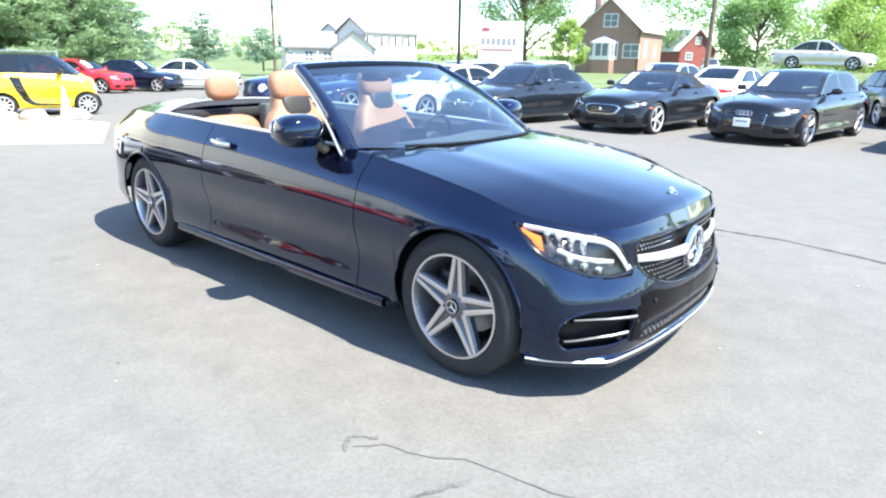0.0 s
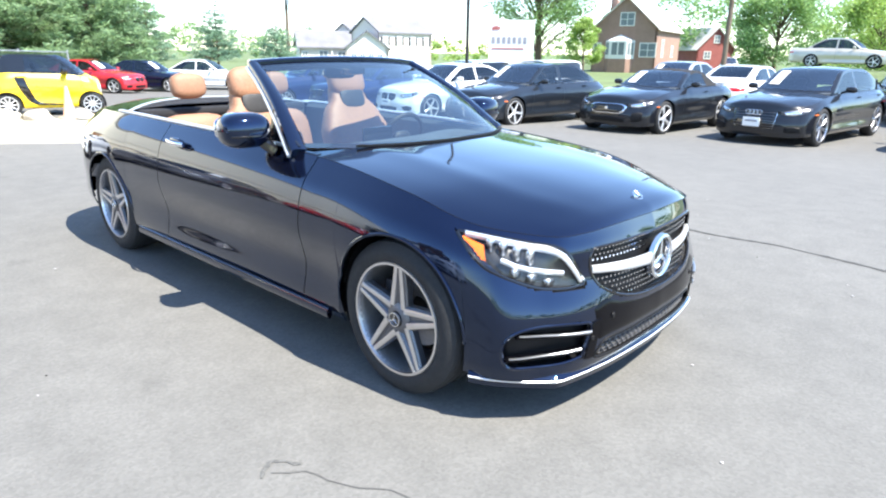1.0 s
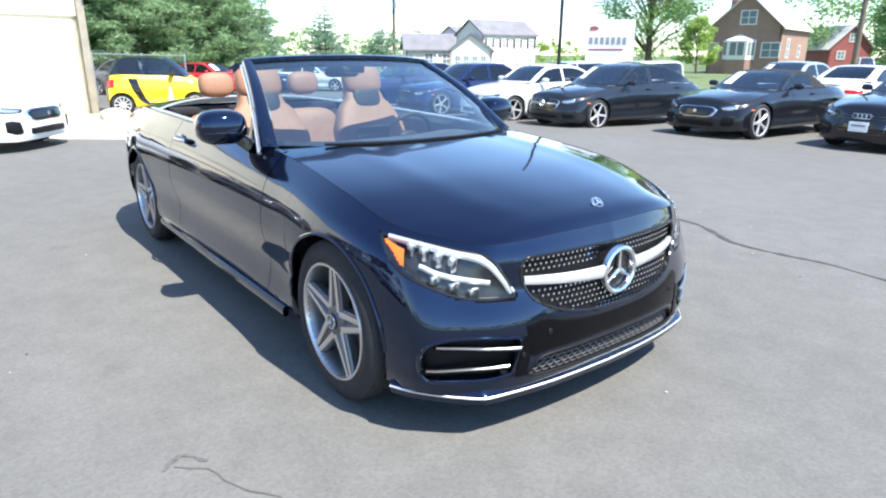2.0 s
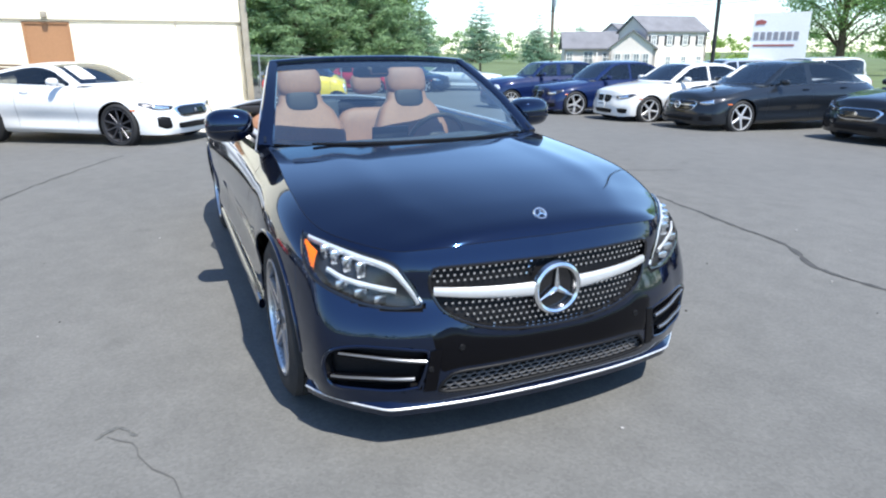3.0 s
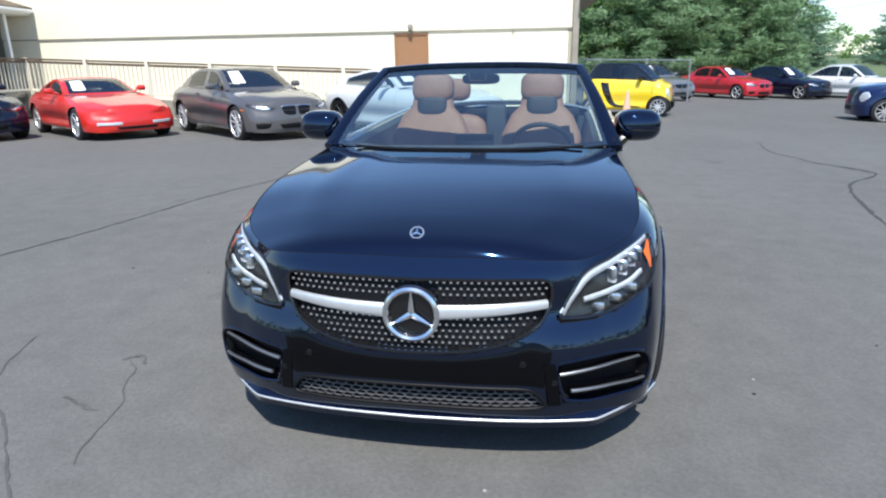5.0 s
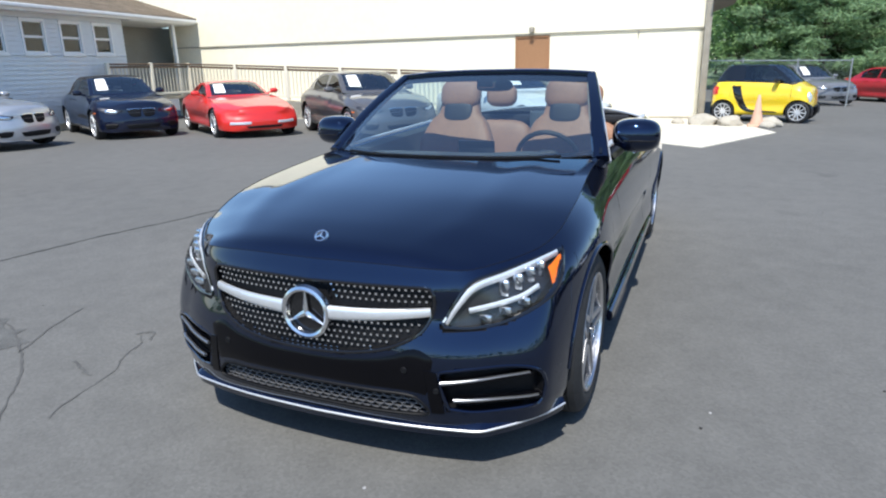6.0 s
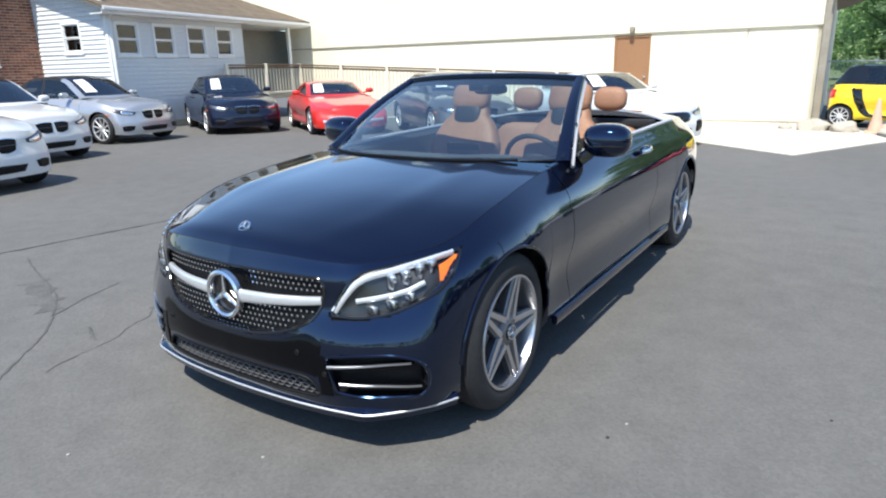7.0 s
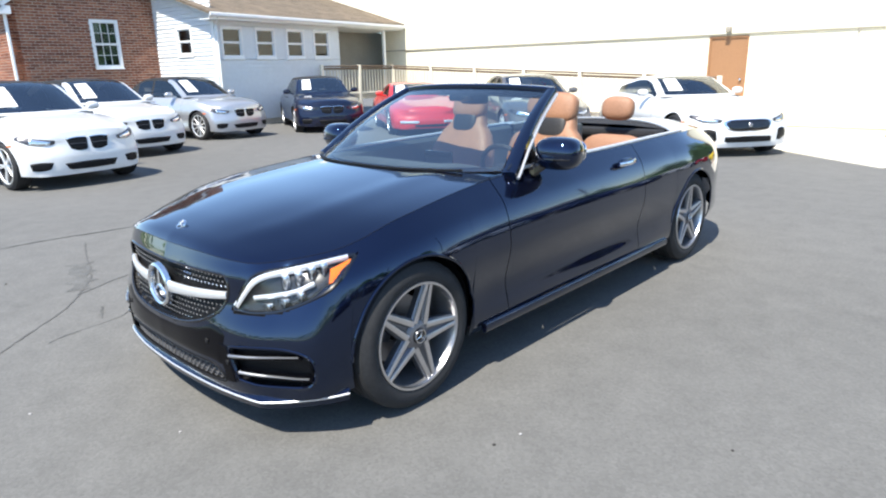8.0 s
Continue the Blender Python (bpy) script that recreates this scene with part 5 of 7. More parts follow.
def asphalt():
    m = mat("weathered_asphalt", (0.122, 0.119, 0.111), rough=0.85, noise_scale=.35, vary=.12, bump=.22, bump_scale=90)
    nt = m.node_tree
    p = nt.nodes["Principled BSDF"]
    src = p.inputs["Base Color"].links[0].from_socket
    co = nt.nodes.new("ShaderNodeTexCoord")
    v = nt.nodes.new("ShaderNodeTexVoronoi")
    v.inputs["Scale"].default_value = 85
    nt.links.new(co.outputs["Object"], v.inputs["Vector"])
    mr = nt.nodes.new("ShaderNodeMapRange")
    mr.inputs["To Min"].default_value, mr.inputs["To Max"].default_value = .86, 1.14
    nt.links.new(v.outputs["Color"], mr.inputs[0])
    mx = nt.nodes.new("ShaderNodeMix")
    mx.data_type, mx.blend_type = 'RGBA', 'MULTIPLY'
    mx.inputs["Factor"].default_value = 1
    nt.links.new(src, mx.inputs["A"])
    nt.links.new(mr.outputs[0], mx.inputs["B"])
    # sparse dark oil spots
    n2 = nt.nodes.new("ShaderNodeTexNoise")
    n2.inputs["Scale"].default_value = 1.7
    n2.inputs["Detail"].default_value = 5
    nt.links.new(co.outputs["Object"], n2.inputs["Vector"])
    r2 = nt.nodes.new("ShaderNodeMapRange")
    r2.inputs["From Min"].default_value, r2.inputs["From Max"].default_value = .66, .74
    r2.inputs["To Min"].default_value, r2.inputs["To Max"].default_value = 1.0, .80
    nt.links.new(n2.outputs[0], r2.inputs[0])
    m2 = nt.nodes.new("ShaderNodeMix")
    m2.data_type, m2.blend_type = 'RGBA', 'MULTIPLY'
    m2.inputs["Factor"].default_value = 1
    nt.links.new(mx.outputs["Result"], m2.inputs["A"])
    nt.links.new(r2.outputs[0], m2.inputs["B"])
    nt.links.new(m2.outputs["Result"], p.inputs["Base Color"])
    return m


bm = bmesh.new()
grid_mesh(bm, [[(x, y, fall(x, y)) for y in (-40, -30, -20, -10, 0, 3, 5, 7, 9, 11, 14, 19, 24)] for x in (-38, -28, -22, -16, -10, -4, 0, 10, 20, 30, 40)])
tagged(part("parking_lot", bm, asphalt()), "weathered grey asphalt parking lot with cracks and stains", "pavement", kind="structure")

# concrete apron by the wall
CONCRETE = mat("pale_concrete", (0.62, 0.57, 0.47), rough=0.9, noise_scale=.8, vary=.14, bump=.3, bump_scale=60)
bm = bmesh.new()
outline = [(-14.4, 1.6), (-12.2, 2.1), (-10.6, 2.5), (-7.5, 1.15), (-9.5, -1.2), (-11.5, -4.2), (-14.4, -6.0)]
top = [bm.verts.new((x, y, fall(x, y) + .014)) for x, y in outline]
low = [bm.verts.new((x, y, fall(x, y) - .06)) for x, y in outline]
bm.faces.new(top)
for k in range(len(outline)):
    bm.faces.new((top[k], low[k], low[(k + 1) % len(outline)], top[(k + 1) % len(outline)]))
tagged(part("concrete_apron", bm, CONCRETE), "pale sunlit concrete apron beside the cream wall", "pavement", kind="structure")

# the cream building
CREAM = mat("cream_painted_wall", (0.80, 0.74, 0.58), rough=0.7, noise_scale=.4, vary=.05, bump=.15, bump_scale=30)
CREAM_TRIM = mat("greyed_joint", (0.30, 0.27, 0.22), rough=0.8, noise_scale=3, vary=.2)
BROWN = mat("tan_brown_door_paint", (0.30, 0.155, 0.075), rough=0.6, noise_scale=1.5, vary=.08)
ROOFTRIM = mat("tan_soffit", (0.26, 0.21, 0.16), rough=0.7, noise_scale=2, vary=.1)
WALL_A, WALL_B = Vector((-14.56, 1.08, 0)), Vector((-13.95, -16.2, 0))
wd = (WALL_B - WALL_A).normalized()
wn_ = Vector((-wd.y, wd.x, 0))
if wn_.x < 0:
    wn_ = -wn_


def on_wall(s, z, out=0.0):
    """A point s metres along the cream wall from its corner, z high, standing proud by out."""
    p = WALL_A + wd * s + wn_ * out
    return (p.x, p.y, z)


def slab(bm, quad, normal, thick):
    """A plate from four points, thick behind its face."""
    a = [bm.verts.new(q) for q in quad]
    b = [bm.verts.new(Vector(q) - Vector(normal) * thick) for q in quad]
    bm.faces.new(a)
    bm.faces.new(b[::-1])
    for k in range(len(a)):
        bm.faces.new((a[k], b[k], b[(k + 1) % len(a)], a[(k + 1) % len(a)]))


LEN = (WALL_B - WALL_A).length
d0, d1, dt = 4.14, 5.06, 2.06


def wall_slab(s0, s1, z0, z1, o, thick=.25):
    bm = bmesh.new()
    slab(bm, [on_wall(s0, z0, o), on_wall(s1, z0, o), on_wall(s1, z1, o), on_wall(s0, z1, o)], wn_, thick)
    return bm


wall = tagged(part("wall_cream", wall_slab(0, LEN, 2.145, 5.3, .03), CREAM), "tall cream painted warehouse wall, brightly sunlit", "wall", kind="structure")
for s0, s1, z0, z1, o, th in ((0, d0, -.4, 2.12, .0, .25), (d1, LEN, -.4, 2.12, .0, .25), (d0, d1, -.4, .0, .0, .25), (d0, d1, dt, 2.12, .0, .25), (0, LEN, 2.12, 2.145, -.01, .2)):
    part("wall_panel", wall_slab(s0, s1, z0, z1, o, th), CREAM, wall)
part("wall_panel", wall_slab(LEN, LEN + 5.5, 2.95, 5.3, .03), CREAM, wall)
back = WALL_A - wn_ * 16
bm = bmesh.new()
slab(bm, [(WALL_A.x, WALL_A.y, -.5), (WALL_A.x, WALL_A.y, 5.3), (back.x, back.y, 5.3), (back.x, back.y, -.5)], -wd, .25)
tagged(part("wall_side", bm, CREAM), "cream painted side wall of warehouse", "wall", kind="structure")
bm = bmesh.new()
slab(bm, [on_wall(-.1, 5.31, .12), on_wall(LEN, 5.31, .12), on_wall(LEN, 5.5, -16), on_wall(-.1, 5.5, -16)], (0, 0, 1), -.14)
tagged(part("roof", bm, CREAM_TRIM), "low flat roof of the cream warehouse", "roof", kind="structure")
bm = bmesh.new()
slab(bm, [on_wall(0, 2.115, .045), on_wall(LEN, 2.115, .045), on_wall(LEN, 2.14, .045), on_wall(0, 2.14, .045)], wn_, .05)
part("wall_joint_strip", bm, CREAM_TRIM, wall)
WALL_FOOT = mat("dirty_wall_foot", (0.42, 0.36, 0.27), rough=0.9, noise_scale=2, vary=.25)
bm = bmesh.new()
gz = fall(-14.4, 0)
slab(bm, [on_wall(0, gz - .05, .006), on_wall(d0, gz - .05, .006), on_wall(d0, gz + .055, .006), on_wall(0, gz + .055, .006)], wn_, .05)
part("wall_foot", bm, WALL_FOOT, wall, "soiled foot of the wall")
bm = bmesh.new()
slab(bm, [on_wall(d0 + .02, 0, -.02), on_wall(d1 - .02, 0, -.02), on_wall(d1 - .02, dt - .02, -.02), on_wall(d0 + .02, dt - .02, -.02)], wn_, .05)
d = part("door_1", bm, BROWN)
tagged(d, "closed tan-brown steel service door in cream wall", "door", kind="structure")
bm = bmesh.new()
for q in (((d0 - .03, 0), (d0 + .02, dt)), ((d1 - .02, 0), (d1 + .03, dt)), ((d0 - .03, dt - .02), (d1 + .03, dt + .03))):
    (a, z0), (b, z1) = q
    slab(bm, [on_wall(a, z0, .012), on_wall(b, z0, .012), on_wall(b, z1, .012), on_wall(a, z1, .012)], wn_, .06)
part("door_frame", bm, BROWN, d)
bm = bmesh.new()
revolve(bm, [(0, 0), (.02, .03), (.05, .03), (.055, 0)], 12)
bmesh.ops.rotate(bm, cent=(0, 0, 0), matrix=Matrix.Rotation(radians(-90), 3, 'Z'), verts=bm.verts)
bmesh.ops.translate(bm, vec=on_wall(d0 + .1, 1.0, -.02), verts=bm.verts)
part("door_knob", bm, SATIN, d)
bm = bmesh.new()
box(bm, on_wall((d0 + d1) / 2, 2.24, .1), (.16, .12, .14), .02)
sweep(bm, [on_wall((d0 + d1) / 2, 2.24, .02), on_wall((d0 + d1) / 2, 2.30, .12)], .05, .05)
tagged(part("wall_lamp", bm, CREAM_TRIM), "small grey wall lamp above brown door", "wall lamp")
bm = bmesh.new()
sweep(bm, [on_wall(1.75, 2.11, .06), on_wall(1.75, 2.0, .06)], .035, .035)
tagged(part("wall_spout", bm, CREAM_TRIM), "short drain spout on cream wall", "drain spout")
bm = bmesh.new()
box(bm, on_wall(.06, 2.48, .10), (.16, .16, 5.4), .01)
tagged(part("corner_downpipe", bm, CREAM_TRIM), "grey square downpipe at wall corner", "downpipe")
bm = bmesh.new()
e0 = WALL_A - wd * .02
path = []
slab(bm, [tuple(e0 + wn_ * .5 - wd * .9 + Vector((0, 0, 3.2))), tuple(e0 + wn_ * .5 + Vector((0, 0, 2.88))), tuple(e0 - wn_ * 8 + Vector((0, 0, 2.88))), tuple(e0 - wn_ * 8 - wd * .9 + Vector((0, 0, 3.2)))], (0, 0, -1), .12)
tagged(part("side_awning", bm, ROOFTRIM), "tan overhanging awning on building corner", "awning", kind="structure")

# siding annexe
SIDING = mat("grey_white_vinyl_siding", (0.66, 0.68, 0.69), rough=0.55, noise_scale=.6, vary=.05)
TRIMW = mat("white_trim_paint", (0.78, 0.78, 0.76), rough=0.5, noise_scale=1, vary=.04)
SHINGLE = mat("brown_grey_shingles", (0.20, 0.155, 0.11), rough=0.9, noise_scale=2.5, vary=.35, bump=.5, bump_scale=40)
DARKROOM = mat("dim_room", (0.20, 0.205, 0.20), rough=0.9, noise_scale=2, vary=.2)
# beige darkened in its colour for the shade under the porch roof
SHADE_P = mat("shade_darkened_porch_wall", (0.30, 0.28, 0.25), rough=0.9, noise_scale=2, vary=.1)
AC = Vector((-6.12, -14.49, 0))
AE = Vector((-13.98, -15.45, 0))
ad = (AE - AC).normalized()
an = Vector((ad.y, -ad.x, 0))
if an.y < 0:
    an = -an
FACE_END = 4.85


def on_annexe(s, z, out=0.0):
    p = AC + ad * s + an * out
    return (p.x, p.y, z)


def clapboards(bm, at, s0, s1, z0, z1, holes, step=.115):
    """Lapped boards with openings left out."""
    edges = sorted(set([round(z0 + step * k, 4) for k in range(int((z1 - z0) / step) + 1)] + [z1] + [h[2] for h in holes] + [h[3] for h in holes]))
    for z, t in zip(edges, edges[1:]):
        if t - z < .004:
            continue
        cuts = sorted([(a, b) for a, b, c, d in holes if c < t - .01 and d > z + .01])
        s = s0
        for a, b in cuts + [(s1, s1)]:
            if a > s + .01:
                q = [at(s, z, .032), at(a, z, .032), at(a, t, .004), at(s, t, .004)]
                r = [at(s, z, -.01), at(a, z, -.01), at(a, t, -.01), at(s, t, -.01)]
                v = [bm.verts.new(p) for p in q + r]
                bm.faces.new(v[:4])
                bm.faces.new((v[0], v[4], v[5], v[1]))
            s = max(s, b)


BLIND = mat("pale_window_blind", (0.42, 0.48, 0.50), rough=.7, noise_scale=3, vary=.1)


def sash_window(at, s0, s1, z0, z1, n, name, label, muntins=False):
    """A white-framed window of two sashes."""
    w = tagged(new(name), label, "window", kind="structure")
    bm = bmesh.new()
    f = .06
    for a, b, c, d in ((s0, s0 + f, z0, z1), (s1 - f, s1, z0, z1), (s0 + f, s1 - f, z1 - f, z1), (s0 + f, s1 - f, z0, z0 + f)):
        slab(bm, [at(a, c, .035), at(b, c, .035), at(b, d, .035), at(a, d, .035)], n, .09)
    part("window_frame", bm, TRIMW, w)
    bm = bmesh.new()
    slab(bm, [at(s0 - .02, z0 - .03, .06), at(s1 + .02, z0 - .03, .06), at(s1 + .02, z0 + .005, .06), at(s0 - .02, z0 + .005, .06)], n, .1)
    part("window_sill", bm, TRIMW, w)
    zm = (z0 + z1) / 2
    for c, d, o in ((z0 + f, zm, -.005), (zm, z1 - f, .008)):
        bm = bmesh.new()
        for a, b, e, g in ((s0 + f, s0 + f + .03, c, d), (s1 - f - .03, s1 - f, c, d), (s0 + f + .03, s1 - f - .03, c, c + .03), (s0 + f + .03, s1 - f - .03, d - .03, d)):
            slab(bm, [at(a, e, o), at(b, e, o), at(b, g, o), at(a, g, o)], n, .03)
        if muntins:
            for k in (1, 2):
                a = s0 + f + .03 + (s1 - s0 - 2 * f - .06) * k / 3
                slab(bm, [at(a - .007, c, o), at(a + .007, c, o), at(a + .007, d, o), at(a - .007, d, o)], n, .015)
            h = (c + d) / 2
            slab(bm, [at(s0 + f, h - .007, o - .002), at(s1 - f, h - .007, o - .002), at(s1 - f, h + .007, o - .002), at(s0 + f, h + .007, o - .002)], n, .012)
        part("sash", bm, TRIMW, w)
        bm = bmesh.new()
        slab(bm, [at(s0 + f, c, o - .02), at(s1 - f, c, o - .02), at(s1 - f, d, o - .02), at(s0 + f, d, o - .02)], n, .004)
        part("pane", bm, PANE, w)
    bm = bmesh.new()
    slab(bm, [at(s0, z0, -.25), at(s1, z0, -.25), at(s1, z1, -.25), at(s0, z1, -.25)], n, .02)
    part("window_blind" if muntins else "dim_interior", bm, BLIND if muntins else DARKROOM, w)
    return w


EAVE = 2.86
wins = []
for k, (a, b) in enumerate(((.20, .93), (1.38, 2.12), (2.55, 3.29), (3.68, 4.40))):
    wins.append((a, b, 1.85, 2.73))
bm = bmesh.new()
clapboards(bm, on_annexe, 0, FACE_END, .1, EAVE, wins)
s_wall = tagged(part("wall_siding_front", bm, SIDING, sharp=20), "grey-white clapboard siding wall of low annexe", "wall", kind="structure")
for k, (a, b, c, d) in enumerate(wins):
    sash_window(on_annexe, a, b, c, d, an, "window_%d" % (k + 1), "white-framed sash window in pale clapboard wall")
side_len = 3.1


def on_side(s, z, out=0.0):
    p = AC - an * s - ad * out
    return (p.x, p.y, z)


bm = bmesh.new()
clapboards(bm, on_side, 0, side_len, .1, 3.6, [(1.0, 1.75, 1.95, 2.75)])
tagged(part("wall_siding_side", bm, SIDING, sharp=20), "sunlit white clapboard side wall", "wall", kind="structure")
sash_window(on_side, 1.0, 1.75, 1.95, 2.75, -ad, "window_5", "small white-framed window in sunlit clapboard wall")
bm = bmesh.new()
for p, q in ((AC + ad * .0 + an * .03, 2.9),):
    box(bm, (p.x, p.y, q / 2), (.12, .12, q), .01)
tagged(part("corner_board", bm, TRIMW), "white corner board on siding", "trim", kind="structure")
bm = bmesh.new()
slab(bm, [on_annexe(.03, -.3, -.02), on_annexe(FACE_END, -.3, -.02), on_annexe(FACE_END, .12, -.02), on_annexe(.03, .12, -.02)], an, .2)
tagged(part("annexe_plinth", bm, CONCRETE), "low concrete plinth under siding", "plinth", kind="structure")
# porch: recess with a back wall, deck, header
bm = bmesh.new()
LEN_A = (AE - AC).length
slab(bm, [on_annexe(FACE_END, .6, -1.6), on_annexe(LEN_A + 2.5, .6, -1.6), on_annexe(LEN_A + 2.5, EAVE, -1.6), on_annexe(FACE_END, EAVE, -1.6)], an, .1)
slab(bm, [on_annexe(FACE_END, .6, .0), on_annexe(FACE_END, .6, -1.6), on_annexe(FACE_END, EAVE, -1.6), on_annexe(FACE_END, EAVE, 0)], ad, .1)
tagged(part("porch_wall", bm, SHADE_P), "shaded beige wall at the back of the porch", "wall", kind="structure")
bm = bmesh.new()
slab(bm, [on_annexe(FACE_END + .25, .62, -1.56), on_annexe(FACE_END + 1.05, .62, -1.56), on_annexe(FACE_END + 1.05, 2.6, -1.56), on_annexe(FACE_END + .25, 2.6, -1.56)], an, .03)
tagged(part("door_2", bm, DARKROOM), "dark porch entrance door", "door", kind="structure")
bm = bmesh.new()
box(bm, on_annexe(LEN_A - .7, 1.7, -.05), (.1, .1, 2.3), .01)
tagged(part("porch_post", bm, TRIMW), "slim white porch post", "post")
bm = bmesh.new()
slab(bm, [on_annexe(FACE_END, .6, .05), on_annexe(LEN_A + .2, .6, .05), on_annexe(LEN_A + .2, .6, -1.6), on_annexe(FACE_END, .6, -1.6)], (0, 0, 1), .12)
tagged(part("porch_deck", bm, CONCRETE), "raised porch deck", "porch", kind="structure")
bm = bmesh.new()
slab(bm, [on_annexe(FACE_END, EAVE - .03, .33), on_annexe(LEN_A + .3, EAVE - .03, .33), on_annexe(LEN_A + .3, EAVE - .03, -1.7), on_annexe(FACE_END, EAVE - .03, -1.7)], (0, 0, -1), .02)
tagged(part("porch_ceiling", bm, TRIMW), "white porch ceiling", "ceiling", kind="structure")
# fascia, gutter, roof
bm = bmesh.new()
slab(bm, [on_annexe(-.35, EAVE, .38), on_annexe(LEN_A, EAVE, .38), on_annexe(LEN_A, EAVE + .16, .38), on_annexe(-.35, EAVE + .16, .38)], an, .03)
slab(bm, [on_annexe(-.35, EAVE, .35), on_annexe(LEN_A, EAVE, .35), on_annexe(LEN_A, EAVE, -.1), on_annexe(-.35, EAVE, -.1)], (0, 0, -1), .02)
fas = tagged(part("eave_fascia", bm, TRIMW), "white eave fascia and soffit", "trim", kind="structure")
bm = bmesh.new()
sweep(bm, [on_annexe(-.38, EAVE + .12, .44), on_annexe(LEN_A - .05, EAVE + .08, .44)], .11, .10, seg=8, power=4)
sweep(bm, [on_annexe(-.10, EAVE + .08, .42), on_annexe(.02, EAVE - .12, .1), on_annexe(.02, .1, .1)], .08, .06, seg=8, power=4)
tagged(part("rain_gutter", bm, TRIMW), "white gutter and downpipe on the annexe", "gutter")
bm = bmesh.new()
nrow = 26
for k in range(nrow):
    o0, o1 = .46 - k * .16, .46 - (k + 1) * .16
    z0, z1 = EAVE + .17 + k * .048, EAVE + .17 + (k + 1) * .048
    s = -.42
    while s < LEN_A:
        e = min(s + .30 + .05 * math.sin(k * 7 + s * 9), LEN_A)
        v = [bm.verts.new(p) for p in (on_annexe(s, z0 + .014, o0), on_annexe(e - .006, z0 + .014, o0), on_annexe(e - .006, z1 + .004, o1), on_annexe(s, z1 + .004, o1), on_annexe(s, z0 - .004, o0), on_annexe(e - .006, z0 - .004, o0))]
        bm.faces.new(v[:4])
        bm.faces.new((v[4], v[5], v[1], v[0]))
        s = e
rf = tagged(new("annexe_roof"), "low brown shingle roof over annexe and porch", "roof", kind="structure")
tagged(part("shingles", bm, SHINGLE, rf, sharp=20), kind="stuff")
bm = bmesh.new()
slab(bm, [on_annexe(-.42, EAVE + .16, .45), on_annexe(LEN_A, EAVE + .16, .45), on_annexe(LEN_A, EAVE + .16 + nrow * .048, .46 - nrow * .16), on_annexe(-.42, EAVE + .16 + nrow * .048, .46 - nrow * .16)], (0, 0, 1), .03)
part("roof_deck", bm, SHINGLE, rf)

# brick house
BRICKM = bpy.data.materials.new("red_brown_brick")
BRICKM.use_nodes = True
nt = BRICKM.node_tree
p = nt.nodes["Principled BSDF"]
p.inputs["Roughness"].default_value = .85
geo = nt.nodes.new("ShaderNodeNewGeometry")
cr = nt.nodes.new("ShaderNodeValToRGB")
cr.color_ramp.elements[0].color, cr.color_ramp.elements[1].color = (.15, .05, .026, 1), (.34, .14, .075, 1)
e = cr.color_ramp.elements.new(.5)
e.color = (.25, .09, .048, 1)
nt.links.new(geo.outputs["Random Per Island"], cr.inputs[0])
nn = nt.nodes.new("ShaderNodeTexNoise")
nn.inputs["Scale"].default_value = 40
mx = nt.nodes.new("ShaderNodeMix")
mx.data_type, mx.blend_type = 'RGBA', 'OVERLAY'
mx.inputs["Factor"].default_value = .35
nt.links.new(cr.outputs[0], mx.inputs["A"])
nt.links.new(nn.outputs[0], mx.inputs["B"])
nt.links.new(mx.outputs["Result"], p.inputs["Base Color"])
MORTAR = mat("pale_mortar", (0.50, 0.44, 0.36), rough=0.95, noise_scale=3, vary=.15)
BY = -17.3


def on_brick(s, z, out=0.0):
    return (-6.05 + s, BY + out, z)


def on_return(s, z, out=0.0):
    return (-1.98 + out, BY - s, z)


def bricks(bm, at, s1, z1, hole, flip=False):
    row, z = 0, .0
    while z < z1:
        s = -.11 if row % 2 else 0.0
        while s < s1:
            a, b = max(s, 0), min(s + .200, s1)
            c, d = z, z + .060
            if hole and d > hole[2] and c < hole[3]:
                if a < hole[0] < b:
                    b = hole[0]
                elif a < hole[1] < b:
                    a = hole[1]
                elif a >= hole[0] and b <= hole[1]:
                    b = a
            if b - a > .02:
                o = .008 + .002 * math.sin(s * 91 + z * 57)
                q = [at(a, c, o), at(b, c, o), at(b, d, o), at(a, d, o)]
                r = [at(a, c, -.005), at(b, c, -.005), at(b, d, -.005), at(a, d, -.005)]
                v = [bm.verts.new(p) for p in q + r]
                bm.faces.new(v[:4])
                for k in range(4):
                    bm.faces.new((v[k], v[4 + k], v[4 + (k + 1) % 4], v[(k + 1) % 4]))
            s += .215
        z += .075
        row += 1


hole = (1.36, 2.12, 1.66, 2.98)
bw = tagged(new("wall_brick"), "red-brown brick gable wall with pale mortar", "wall", kind="structure")
bm = bmesh.new()
bricks(bm, on_brick, 4.07, 4.6, hole)
tagged(part("bricks", bm, BRICKM, bw), kind="stuff")
bm = bmesh.new()
bricks(bm, on_return, 7, 3.2, None)
tagged(part("bricks", bm, BRICKM, bw), kind="stuff")
bm = bmesh.new()
for a, b, c, d in ((0, hole[0], 0, 4.6), (hole[1], 4.07, 0, 4.6), (hole[0], hole[1], 0, hole[2]), (hole[0], hole[1], hole[3], 4.6)):
    slab(bm, [on_brick(a, c), on_brick(b, c), on_brick(b, d), on_brick(a, d)], (0, 1, 0), .2)
slab(bm, [on_return(0, 0), on_return(7, 0), on_return(7, 3.2), on_return(0, 3.2)], (1, 0, 0), .2)
part("mortar_bed", bm, MORTAR, bw)
sash_window(on_brick, hole[0], hole[1], hole[2], hole[3], (0, 1, 0), "window_6", "white-framed sash window with muntins in brick wall", muntins=True)
bm = bmesh.new()
